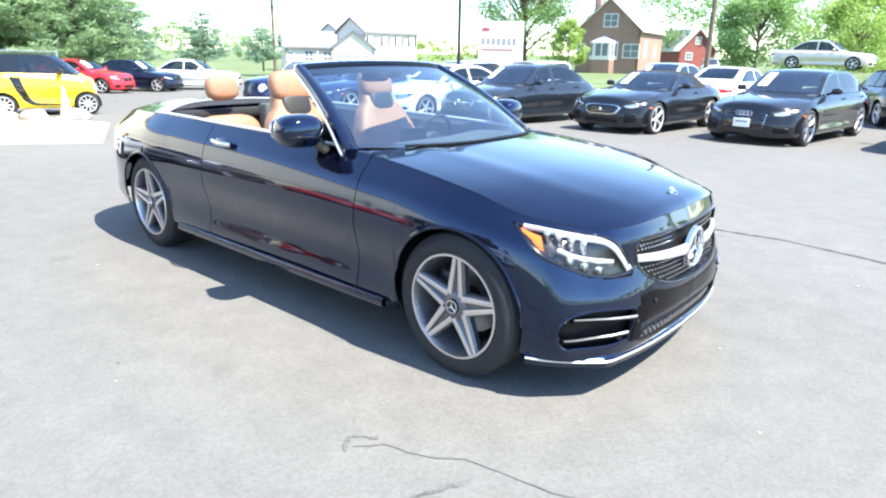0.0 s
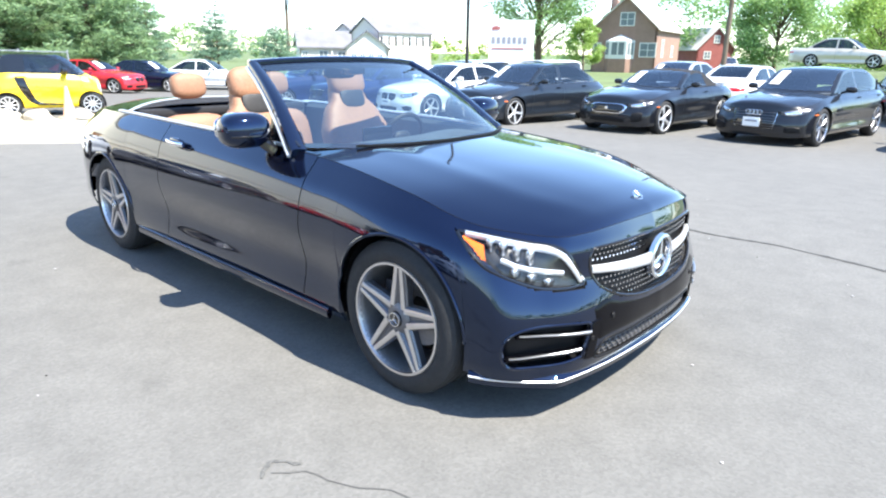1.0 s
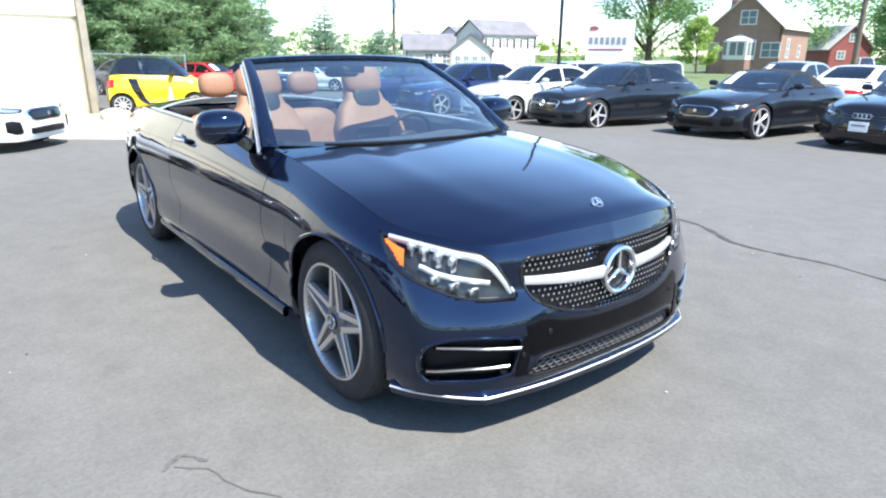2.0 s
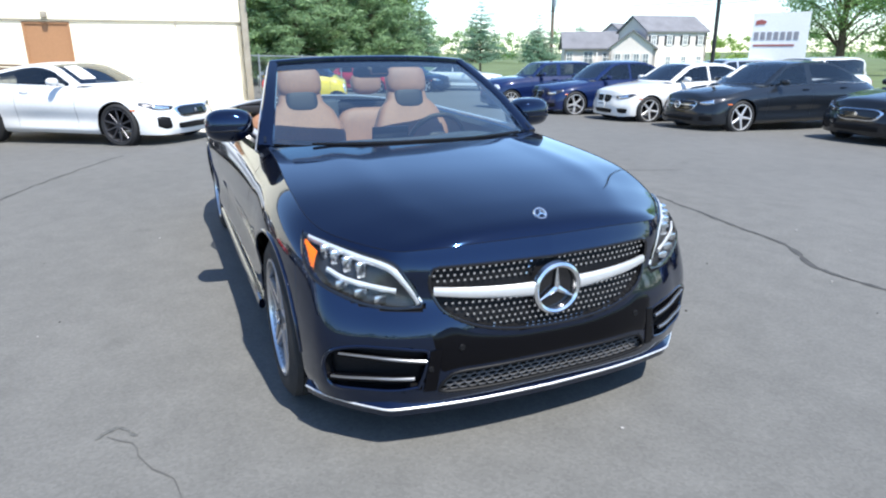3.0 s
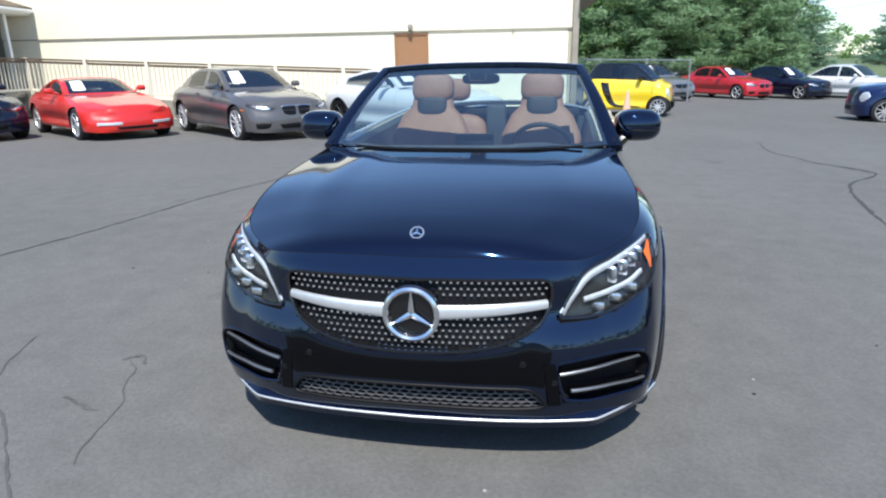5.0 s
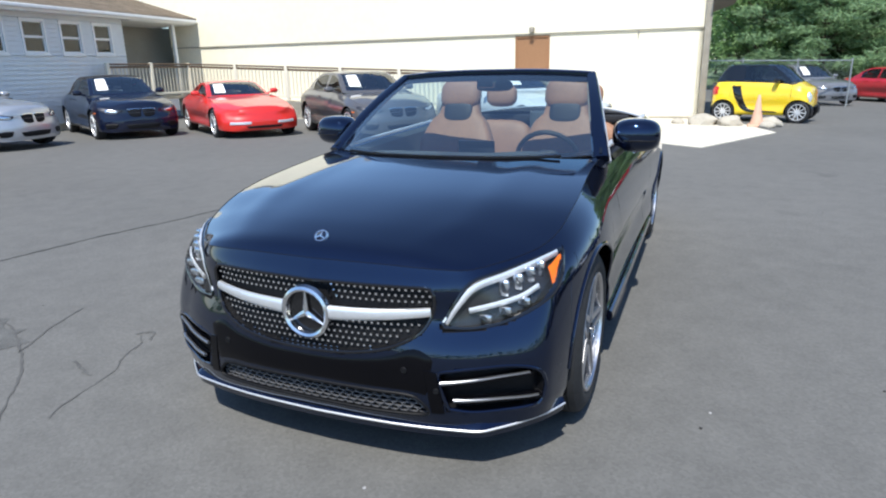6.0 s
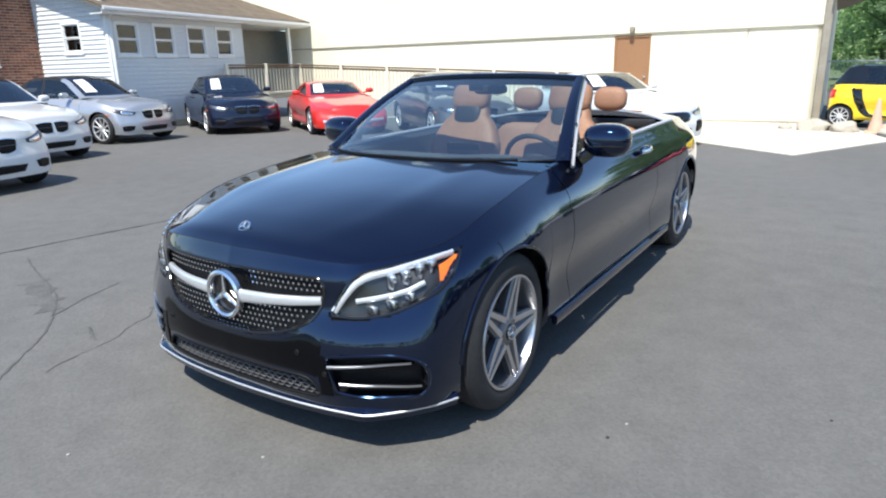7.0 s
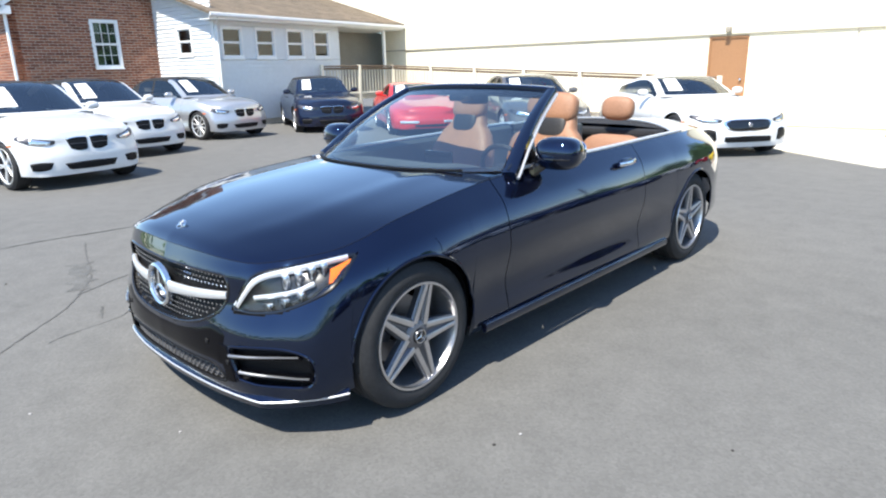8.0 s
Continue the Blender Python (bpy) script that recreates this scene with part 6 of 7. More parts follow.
slab(bm, [on_brick(hole[0] - .08, hole[2] - .07, .05), on_brick(hole[1] + .08, hole[2] - .07, .05), on_brick(hole[1] + .08, hole[2], .05), on_brick(hole[0] - .08, hole[2], .05)], (0, 1, 0), .2)
part("brick_sill", bm, BRICKM, bw)
# gable trim and roof slopes
peak = (2.03, 4.95)
for sgn, x0 in ((1, 4.45), (-1, -.40)):
    bm = bmesh.new()
    z0 = 3.22
    slab(bm, [on_brick(x0, z0, .28), on_brick(peak[0], peak[1], .28), on_brick(peak[0], peak[1] - .2, .28), on_brick(x0, z0 - .2, .28)], (0, 1, 0), .05)
    tagged(part("gable_fascia", bm, TRIMW), "white gable fascia board", "trim", kind="structure")
    bm = bmesh.new()
    slab(bm, [on_brick(x0, z0 + .02, .3), on_brick(peak[0], peak[1] + .02, .3), on_brick(peak[0], peak[1] + .02, -8), on_brick(x0, z0 + .02, -8)], (0, 0, 1), .06)
    tagged(part("gable_roof", bm, SHINGLE), "brown shingle gable roof slope", "roof", kind="structure")
    bm = bmesh.new()
    slab(bm, [on_brick(x0, z0 - .20, .28), on_brick(x0 - sgn * .42, z0 - .20, .28), on_brick(x0 - sgn * .42, z0 + .0, .28), on_brick(x0, z0 - .0, .28)], (0, 1, 0), .3)
    tagged(part("eave_return", bm, TRIMW), "white boxed eave return", "trim", kind="structure")
bm = bmesh.new()
sweep(bm, [(-1.9, BY + .12, 3.1), (-1.9, BY + .12, .1)], .09, .07, power=4)
tagged(part("brick_downpipe", bm, TRIMW), "white downpipe at brick corner", "downpipe")

# ramp railing along the cream wall
RAILW = mat("cream_rail_paint", (0.68, 0.62, 0.50), rough=0.6, noise_scale=2, vary=.08)
RAILB = mat("brown_handrail", (0.13, 0.085, 0.055), rough=0.6, noise_scale=3, vary=.2)
rail = tagged(new("ramp_railing"), "cream slatted ramp railing with dark brown handrail", "railing")
R0, R1 = Vector((-9.75, -14.55, .62)), Vector((-13.05, -14.75, .60))
R2 = Vector((-13.1, -3.2, .10))
posts = []


def rail_run(a, b, n_bal, n_post):
    d = b - a
    for z, w, h, m_ in ((.98, .09, .05, RAILB), (.90, .04, .07, RAILB), (.10, .04, .08, RAILW)):
        bm = bmesh.new()
        sweep(bm, [tuple(a + Vector((0, 0, z))), tuple(b + Vector((0, 0, z)))], w, h, seg=8, power=5)
        part("handrail" if z > .95 else "rail", bm, m_, rail)
    for k in range(n_bal):
        p = a + d * (k + .5) / n_bal
        ob = shared("baluster", "baluster", RAILW, rail, lambda bm: box(bm, (0, 0, .5), (.035, .035, .80), 0))
        ob.location = p
    for k in range(n_post + 1):
        p = a + d * k / n_post
        ob = shared("post", "railpost", RAILW, rail, lambda bm: box(bm, (0, 0, .25), (.10, .10, 1.55), .008))
        ob.location = p


rail_run(R0, R1, 24, 2)
rail_run(R1, R2, 84, 6)
bm = bmesh.new()
v = [(-14.0, -16.0, .6), (-12.95, -14.7, .6), (-13.0, -3.2, .02), (-14.35, -3.2, .02)]
slab(bm, v, (0, 0, 1), .5)
q = [bm.verts.new(p) for p in ((-12.95, -14.7, .6), (-13.0, -3.2, .02), (-13.0, -3.2, -.4), (-12.95, -14.7, -.4))]
bm.faces.new(q)
tagged(part("ramp", bm, CONCRETE), "concrete access ramp along cream wall", "ramp", kind="structure")


# cracks and sealed patches in the asphalt
CRACK = mat("dark_crack_filler", (0.052, 0.051, 0.049), rough=.9, noise_scale=8, vary=.3)
FAINT = mat("faint_hairline_crack", (0.088, 0.086, 0.082), rough=.9, noise_scale=8, vary=.2)
PATCH = mat("worn_patch", (0.098, 0.097, 0.092), rough=.9, noise_scale=6, vary=.35, bump=.5, bump_scale=80)


def crack(pts, width, seed, material=CRACK, z=.003):
    """A wandering crack along a line of points on the lot."""
    rng = np.random.default_rng(seed)
    p3 = [(x, y, 0) for x, y in pts]
    L = sum(math.dist(a, b) for a, b in zip(p3, p3[1:]))
    n = max(12, int(L / .05))
    c = spline(p3, np.linspace(0, 1, n))
    wob = np.cumsum(rng.normal(size=(n, 2)) * .006, axis=0)
    wob -= np.linspace(0, 1, n)[:, None] * wob[-1]
    rows = []
    for i in range(n):
        d = c[min(i + 1, n - 1)] - c[max(i - 1, 0)]
        d /= np.linalg.norm(d) + 1e-9
        s = np.array([-d[1], d[0], 0])
        w = width * (.35 + 1.1 * rng.random()) / 2
        q = c[i] + np.array([wob[i][0], wob[i][1], z + fall(c[i][0], c[i][1])])
        rows.append([tuple(q - s * w), tuple(q + s * w)])
    bm = bmesh.new()
    grid_mesh(bm, rows)
    return tagged(part("asphalt_crack", bm, material), "dark crack wandering across the asphalt", "crack", kind="structure")


crack([(-5.1, 3.88), (-4.32, 4.28), (-3.43, 3.66), (-2.05, 3.27), (-0.71, 3.11), (0.28, 2.94), (0.76, 2.89), (1.30, 2.62), (1.94, 2.64), (2.40, 2.56), (3.2, 2.45), (4.5, 2.5)], .035, 1)
crack([(-4.3, 4.25), (-6.0, 3.7), (-7.5, 3.9)], .02, 2)
crack([(4.0, -3.9), (1.92, -3.76), (1.0, -3.7), (-.56, -3.41), (-1.43, -3.25), (-2.38, -3.02), (-3.69, -2.62), (-4.8, -2.27), (-6.2, -1.8)], .025, 3)
crack([(1.52, -1.52), (1.6, -1.43), (1.72, -1.41), (1.9, -1.33), (2.05, -1.29), (2.29, -1.2)], .006, 4, FAINT)
crack([(1.35, -3.42), (1.6, -2.65), (1.86, -2.0), (2.11, -1.62), (2.38, -1.37), (2.8, -1.0)], .012, 5, FAINT)
crack([(1.32, -2.2), (1.54, -2.13), (1.9, -1.95)], .010, 6, FAINT)
crack([(1.52, -1.56), (1.45, -1.48), (1.55, -1.42)], .018, 7, PATCH)
crack([(-2.3, 3.7), (-2.2, 4.0), (-2.05, 4.6)], .03, 8, PATCH)
crack([(1.62, -2.75), (1.72, -2.4), (1.86, -2.05)], .16, 9, PATCH, .002)
crack([(1.88, -1.58), (1.95, -1.37)], .02, 10, PATCH)
# pale flecks and pebbles lying about
FLECK = mat("pale_fleck", (0.34, 0.33, 0.32), rough=.9, noise_scale=9, vary=.1)
DARKF = mat("dark_fleck", (0.03, 0.028, 0.026), rough=.9, noise_scale=9, vary=.1)
rng_f = np.random.default_rng(5)
spots = [(2.23, .25, 0), (1.46, 1.29, 1), (.4, -1.9, 0), (2.6, -.4, 0), (2.9, 1.4, 1), (1.9, 2.2, 1), (0.9, 2.0, 1), (2.5, 2.0, 0)]
for k in range(22):
    spots.append((rng_f.uniform(-3, 3.4), rng_f.choice([-1, 1]) * rng_f.uniform(1.15, 4.0), int(rng_f.random() < .5)))
for x, y, dark in spots:
    bm = bmesh.new()
    r = rng_f.uniform(.004, .009)
    bmesh.ops.create_icosphere(bm, subdivisions=1, radius=r)
    for v in bm.verts:
        v.co.z *= .45
    bmesh.ops.translate(bm, vec=(x, y, r * .4), verts=bm.verts)
    tagged(part("pebble", bm, DARKF if dark else FLECK), "dark loose pebble lying on asphalt" if dark else "pale loose pebble lying on asphalt", "pebble", "pebbles on the lot")


# far surroundings: trees, houses, poles, sign, fence
BARK = mat("grey_brown_bark", (0.12, 0.085, 0.06), rough=0.95, noise_scale=4, vary=.3, bump=.8, bump_scale=25)
POLEWOOD = mat("weathered_pole_wood", (0.16, 0.12, 0.09), rough=0.9, noise_scale=3, vary=.25, bump=.4, bump_scale=30)
STEEL = mat("galvanised_steel", (0.42, 0.43, 0.44), rough=0.45, metal=.8, noise_scale=6, vary=.15)
WIRE = mat("black_cable", (0.02, 0.02, 0.02), rough=.6, noise_scale=2, vary=.1)


def leaf_mat(name, a, b):
    m = bpy.data.materials.new(name)
    m.use_nodes = True
    nt = m.node_tree
    p = nt.nodes["Principled BSDF"]
    p.inputs["Roughness"].default_value = .55
    g = nt.nodes.new("ShaderNodeNewGeometry")
    r = nt.nodes.new("ShaderNodeValToRGB")
    r.color_ramp.elements[0].color, r.color_ramp.elements[1].color = (*a, 1), (*b, 1)
    nt.links.new(g.outputs["Random Per Island"], r.inputs[0])
    nt.links.new(r.outputs[0], p.inputs["Base Color"])
    tr = nt.nodes.new("ShaderNodeBsdfTranslucent")
    nt.links.new(r.outputs[0], tr.inputs[0])
    mx = nt.nodes.new("ShaderNodeMixShader")
    mx.inputs[0].default_value = .45
    out = nt.nodes["Material Output"]
    nt.links.new(p.outputs[0], mx.inputs[1])
    nt.links.new(tr.outputs[0], mx.inputs[2])
    nt.links.new(mx.outputs[0], out.inputs[0])
    return m


PINE = leaf_mat("pine_needles", (.11, .195, .09), (.33, .48, .24))
LEAF = leaf_mat("summer_leaves", (0.149, 0.270, 0.088), (0.351, 0.513, 0.204))
LEAF_Y = leaf_mat("light_green_leaves", (0.216, 0.338, 0.068), (0.405, 0.540, 0.160))
SPRUCE = leaf_mat("blue_green_needles", (.13, .24, .16), (.28, .43, .29))


def leaves(name, centres, sizes, per, leaf, flat, material, parent, rng, stretch=1.0, wide=.5):
    """Small diamond leaves scattered through clumps."""
    verts, faces = [], []
    for c, s in zip(centres, sizes):
        k = max(4, int(per * s * s))
        d = rng.normal(size=(k, 3))
        d /= np.linalg.norm(d, axis=1)[:, None] + 1e-9
        rad = s * rng.random(k) ** .45
        pts = c + d * rad[:, None] * np.array([1, 1, flat])
        a = rng.normal(size=(k, 3))
        a[:, 2] *= .5
        a /= np.linalg.norm(a, axis=1)[:, None]
        b = np.cross(a, d + rng.normal(size=(k, 3)) * .5)
        b /= np.linalg.norm(b, axis=1)[:, None] + 1e-9
        ls = leaf * (.6 + .8 * rng.random(k))[:, None]
        i0 = len(verts)
        quad = np.stack([pts - a * ls * stretch, pts + b * ls * wide, pts + a * ls * stretch, pts - b * ls * wide], axis=1).reshape(-1, 3)
        verts.extend(map(tuple, quad))
        faces.extend((i0 + 4 * q, i0 + 4 * q + 1, i0 + 4 * q + 2, i0 + 4 * q + 3) for q in range(k))
    me = bpy.data.meshes.new(name)
    me.from_pydata(verts, [], faces)
    me.materials.append(material)
    ob = new(name, me)
    ob.parent = parent
    return ob


def broadleaf(name, label, at, h, r, material, seed, per=26, leaf=.16, trunk_h=.3, clumps=60, flat=.75, tr=.022):
    rng = np.random.default_rng(seed)
    tree = tagged(new(name), label, "tree")
    tree.location = at
    bm = bmesh.new()
    lean = rng.normal(size=2) * .03
    stem = [(lean[0] * h * t, lean[1] * h * t, h * .85 * t) for t in np.linspace(0, 1, 8)]
    sweep(bm, stem, [h * tr * 2 * (1 - .85 * t) for t in np.linspace(0, 1, 8)], [h * tr * 2 * (1 - .85 * t) for t in np.linspace(0, 1, 8)], up=(0, 1, 0), seg=8, power=2)
    cs, ss = [], []
    for k in range(clumps):
        z = trunk_h + (1 - trunk_h) * rng.random() ** .8
        u = (z - trunk_h) / (1 - trunk_h)
        prof = math.sin(math.pi * min(1, .12 + .85 * u)) ** .7
        a = rng.random() * 2 * math.pi
        rr = r * prof * (.35 + .65 * rng.random() ** .5)
        c = np.array([math.cos(a) * rr, math.sin(a) * rr, z * h])
        cs.append(c)
        ss.append(r * (.20 + .16 * rng.random()))
        if k % 2 == 0:
            b0 = np.array(stem[min(6, int(7 * z * .75))])
            sweep(bm, [tuple(b0), tuple((b0 + c) / 2 + np.array([0, 0, .04 * h])), tuple(c)], [h * tr * .5, h * tr * .3, h * tr * .1], [h * tr * .5, h * tr * .3, h * tr * .1], up=(.3, .2, 1), seg=5, power=2)
    part("trunk", bm, BARK, tree)
    leaves("crown", cs, ss, per / (r * .28) ** 2, leaf, flat, material, tree, rng)
    return tree


def conifer(name, label, at, h, r, material, seed, per=30, leaf=.17, base=.06, rows=20, open_=.0):
    """A tapered trunk with whorls of drooping limbs carrying needle clumps."""
    rng = np.random.default_rng(seed)
    tree = tagged(new(name), label, "tree")
    tree.location = at
    bm = bmesh.new()
    sweep(bm, [(0, 0, 0), (0, 0, h * .5), (0, 0, h * .98)], [h * .035, h * .022, h * .004], [h * .035, h * .022, h * .004], up=(0, 1, 0), seg=8, power=2)
    cs, ss = [], []
    for k in range(rows):
        u = k / (rows - 1)
        z = h * (base + (1 - base) * u)
        reach = r * (1 - u) ** .75 * (.75 + .5 * rng.random()) + .12
        m = max(4, int(9 * (1 - u) + 4))
        off = rng.random() * 6.28
        for q in range(m):
            a = off + 2 * math.pi * q / m + rng.normal() * .2
            L = reach * (.7 + .5 * rng.random())
            tip = np.array([math.cos(a) * L, math.sin(a) * L, z + L * (.18 + .1 * rng.normal())])
            b0 = np.array([0, 0, z])
            sweep(bm, [tuple(b0), tuple((b0 + tip) / 2 + np.array([0, 0, -.05 * L])), tuple(tip)], [.05 * (1 - u) + .012, .03 * (1 - u) + .01, .006], [.05 * (1 - u) + .012, .03 * (1 - u) + .01, .006], up=(.2, .1, 1), seg=4, power=2)
            for f in (.40, .68, .95) if L > .6 else (.8,):
                cs.append(b0 + (tip - b0) * f + rng.normal(size=3) * .05 * L)
                ss.append((.30 + .14 * rng.random()) * (L ** .6) * (1 - open_))
    part("trunk", bm, BARK, tree)
    leaves("crown", cs, ss, per, leaf, .36, material, tree, rng, 2.1, .32)
    return tree


EYE0 = Vector((3.07, -2.82, 0))


def out(az, dist, z=0.0):
    """A place at a bearing and distance from where the walk starts."""
    return (EYE0.x + dist * math.cos(radians(az)), EYE0.y + dist * math.sin(radians(az)), z)


# tall pines behind the row of cars
k = 0
for x, y, h, r, m in ((-35.5, 6.4, 13, 3.9, PINE), (-39, 8.6, 15, 4.4, PINE), (-36.0, 11.2, 12.0, 3.2, PINE), (-40, 5.0, 13.5, 3.6, PINE), (-41.5, 14.6, 10.5, 2.6, LEAF), (-42, 11.6, 14.0, 3.6, PINE), (-37.5, 3.6, 9.0, 3.0, LEAF)):
    k += 1
    if m is LEAF:
        broadleaf("broadleaf_tree", "leafy green tree beside the pines", (x, y, -.7), h, r, m, k, clumps=150, per=150, leaf=.10, trunk_h=.08)
    else:
        conifer("pine_tree", "dense green pine behind the parked cars", (x, y, -.7), h, r, m, k, per=190, leaf=.085, rows=24, open_=.12)
broadleaf("broadleaf_tree", "rounded tree beyond the fence", (-62, 1.5, -.05), 5.6, 3.6, LEAF, 41, clumps=90, per=140, leaf=.14, trunk_h=.1)
# young sparse trees on the verge
for az, dist, h, r in ((156.3, 46, 4.6, 1.6), (151.2, 47, 4.7, 1.5), (146.6, 55, 4.2, 1.4), (143.9, 92, 5.4, 1.6)):
    k += 1
    conifer("young_tree", "young thin tree on the grass verge", out(az, dist, -.3), h + .2, r, SPRUCE, k, per=130, leaf=.075, base=.2, rows=15, open_=.22)
# hedge of far woods
def woods(name, label, bearings, dist, h, seed, material, per=1.4, leaf=.55):
    rng = np.random.default_rng(seed)
    cs, ss = [], []
    az = bearings[0]
    while az < bearings[1]:
        hh = h * (.75 + .45 * rng.random())
        x, y, _ = out(az, dist * (1 + .12 * rng.random()))
        for q in range(9):
            z = hh * (.08 + .9 * rng.random())
            w = hh * .42 * math.sqrt(max(.05, 1 - (z / hh - .4) ** 2 / .42))
            a = rng.random() * 6.28
            cs.append(np.array([x + math.cos(a) * w * rng.random(), y + math.sin(a) * w * rng.random(), z]))
            ss.append(hh * (.16 + .10 * rng.random()))
        az += math.degrees(hh * .42 / dist)
    ob = leaves(name, cs, ss, per, leaf, .8, material, None, rng)
    return tagged(ob, label, "trees", kind="stuff")


woods("far_woods", "distant green woods along the horizon", (146.5, 163), 120, 5.2, 50, LEAF, per=60, leaf=.22)
woods("far_woods", "distant green woods along the horizon", (128.5, 134), 115, 3.4, 51, LEAF_Y, per=60, leaf=.22)
woods("far_woods", "tall woods behind the brick house", (97, 119), 98, 9.6, 52, LEAF, per=40, leaf=.24)
woods("far_woods", "light green trees beyond the verge", (70, 103), 75, 6.2, 53, LEAF_Y, per=45, leaf=.2)
woods("far_woods", "woods surrounding the lot", (-75, 70), 90, 7.0, 54, LEAF, per=6, leaf=.6)
woods("far_woods", "distant hedge behind the house", (119, 128), 125, 4.5, 57, LEAF, per=45, leaf=.22)
broadleaf("oak_tree", "large spreading oak beside brick house", out(124.4, 72, -.3), 13.5, 5.6, LEAF, 61, clumps=130, per=200, leaf=.13, trunk_h=.22, tr=.03)
broadleaf("broadleaf_tree", "round light green tree by the brick house", out(120.6, 66, -.3), 4.8, 1.7, LEAF_Y, 62, clumps=60, per=120, leaf=.10, trunk_h=.1)
broadleaf("broadleaf_tree", "yellow-green tree at the lot's edge", out(99.4, 52, -.3), 5.6, 3.0, LEAF_Y, 63, clumps=90, per=130, leaf=.10, trunk_h=.15)
broadleaf("broadleaf_tree", "dark leafy tree near the display bank", out(106.0, 70, -.3), 8.4, 4.0, LEAF, 64, clumps=120, per=170, leaf=.13, trunk_h=.12)

# houses
FBRICK = mat("brown_house_brick", (0.30, 0.19, 0.15), rough=.9, noise_scale=1.2, vary=.15)
FWHITE = mat("white_house_siding", (0.74, 0.73, 0.70), rough=.7, noise_scale=.5, vary=.05)
FCREAM = mat("cream_house_siding", (0.70, 0.63, 0.58), rough=.7, noise_scale=.5, vary=.06)
FROOF = mat("grey_house_roof", (0.17, 0.17, 0.185), rough=.9, noise_scale=1, vary=.2)
FROOF_P = mat("pale_house_roof", (0.55, 0.52, 0.48), rough=.9, noise_scale=1, vary=.12)
FRED = mat("barn_red_boards", (0.30, 0.09, 0.08), rough=.8, noise_scale=1, vary=.15)
FGLASS = mat("curtained_window_glass", (0.20, 0.23, 0.25), rough=.08, noise_scale=.5, vary=.2)


def house(name, label, base, turn, w, depth, eave, ridge, wall_mat, roof_mat, windows, gable_front=True, over=.35, side_windows=()):
    """A gabled house; local y is depth behind the front at y = 0, windows as (x, z, w, h) on the front."""
    hs = tagged(new(name), label, "house")
    hs.matrix_world = pose(base[0], base[1], base[2], 0, 0, turn)
    bm = bmesh.new()
    if gable_front:
        front = [(-w / 2, 0, -1), (w / 2, 0, -1), (w / 2, 0, eave), (0, 0, ridge), (-w / 2, 0, eave)]
    else:
        front = [(-w / 2, 0, -1), (w / 2, 0, -1), (w / 2, 0, eave), (-w / 2, 0, eave)]
    slab(bm, front, (0, -1, 0), .25)
    slab(bm, [(x, depth, z) for x, _, z in front], (0, 1, 0), .25)
    if gable_front:
        for s in (-1, 1):
            slab(bm, [(s * w / 2, 0, -1), (s * w / 2, depth, -1), (s * w / 2, depth, eave), (s * w / 2, 0, eave)], (s, 0, 0), .25)
    else:
        for s in (-1, 1):
            slab(bm, [(s * w / 2, 0, -1), (s * w / 2, depth, -1), (s * w / 2, depth, eave), (s * w / 2, depth / 2, ridge), (s * w / 2, 0, eave)], (s, 0, 0), .25)
    part("wall", bm, wall_mat, hs)
    bm = bmesh.new()
    k = (ridge - eave)
    if gable_front:
        for s in (-1, 1):
            ox = w / 2 + over
            oz = eave - k * over / (w / 2)
            slab(bm, [(s * ox, -over, oz), (0, -over, ridge + .02), (0, depth + over, ridge + .02), (s * ox, depth + over, oz)], (0, 0, 1), -.14)
    else:
        oz = eave - k * over / (depth / 2)
        for y0 in (-over, depth + over):
            slab(bm, [(-w / 2 - over, y0, oz), (w / 2 + over, y0, oz), (w / 2 + over, depth / 2, ridge + .02), (-w / 2 - over, depth / 2, ridge + .02)], (0, 0, 1), -.14)
    part("roof", bm, roof_mat, hs)
    for face, lst in ((0, windows), (1, side_windows)):
        for x, z, ww, hh in lst:
            at = (lambda a, c, o: (a, -o, c)) if face == 0 else (lambda a, c, o: (w / 2 + o, a, c))
            nrm = (0, -1, 0) if face == 0 else (1, 0, 0)
            bm = bmesh.new()
            f = .1
            for a, b, c, d in ((x - ww / 2 - f, x - ww / 2, z - f, z + hh + f), (x + ww / 2, x + ww / 2 + f, z - f, z + hh + f), (x - ww / 2, x + ww / 2, z - f, z), (x - ww / 2, x + ww / 2, z + hh, z + hh + f), (x - ww / 2, x + ww / 2, z + hh / 2 - .03, z + hh / 2 + .03), (x - .03, x + .03, z, z + hh)):
                slab(bm, [at(a, c, .06), at(b, c, .06), at(b, d, .06), at(a, d, .06)], nrm, .08)
            win = part("window", bm, FWHITE, hs)
            bm = bmesh.new()
            slab(bm, [at(x - ww / 2, z, .02), at(x + ww / 2, z, .02), at(x + ww / 2, z + hh, .02), at(x - ww / 2, z + hh, .02)], nrm, .03)
            part("pane", bm, FGLASS, win)
    return hs


# brick house with a bay
bh = out(117.5, 80, 0)
bhouse = house("brick_house", "brown brick gabled house with white bay window", bh, 117.5 - 90 - 16, 7.4, 12, 4.3, 7.6, FBRICK, FROOF_P, [(0.2, 4.6, 1.5, 1.3), (-3.1, 1.2, .8, 1.4), (2.8, 1.2, 1.7, 1.4)], side_windows=[(3, 1.2, .9, 1.8), (8, 1.2, .9, 1.2)])
bm = bmesh.new()
bay = [(-2.1, 0), (-1.4, -.8), (.6, -.8), (1.3, 0)]
for (a0, b0), (a1, b1) in zip(bay, bay[1:]):
    n_ = Vector((b1 - b0, -(a1 - a0), 0)).normalized()
    slab(bm, [(a0, b0, .9), (a1, b1, .9), (a1, b1, 2.9), (a0, b0, 2.9)], n_, .08)
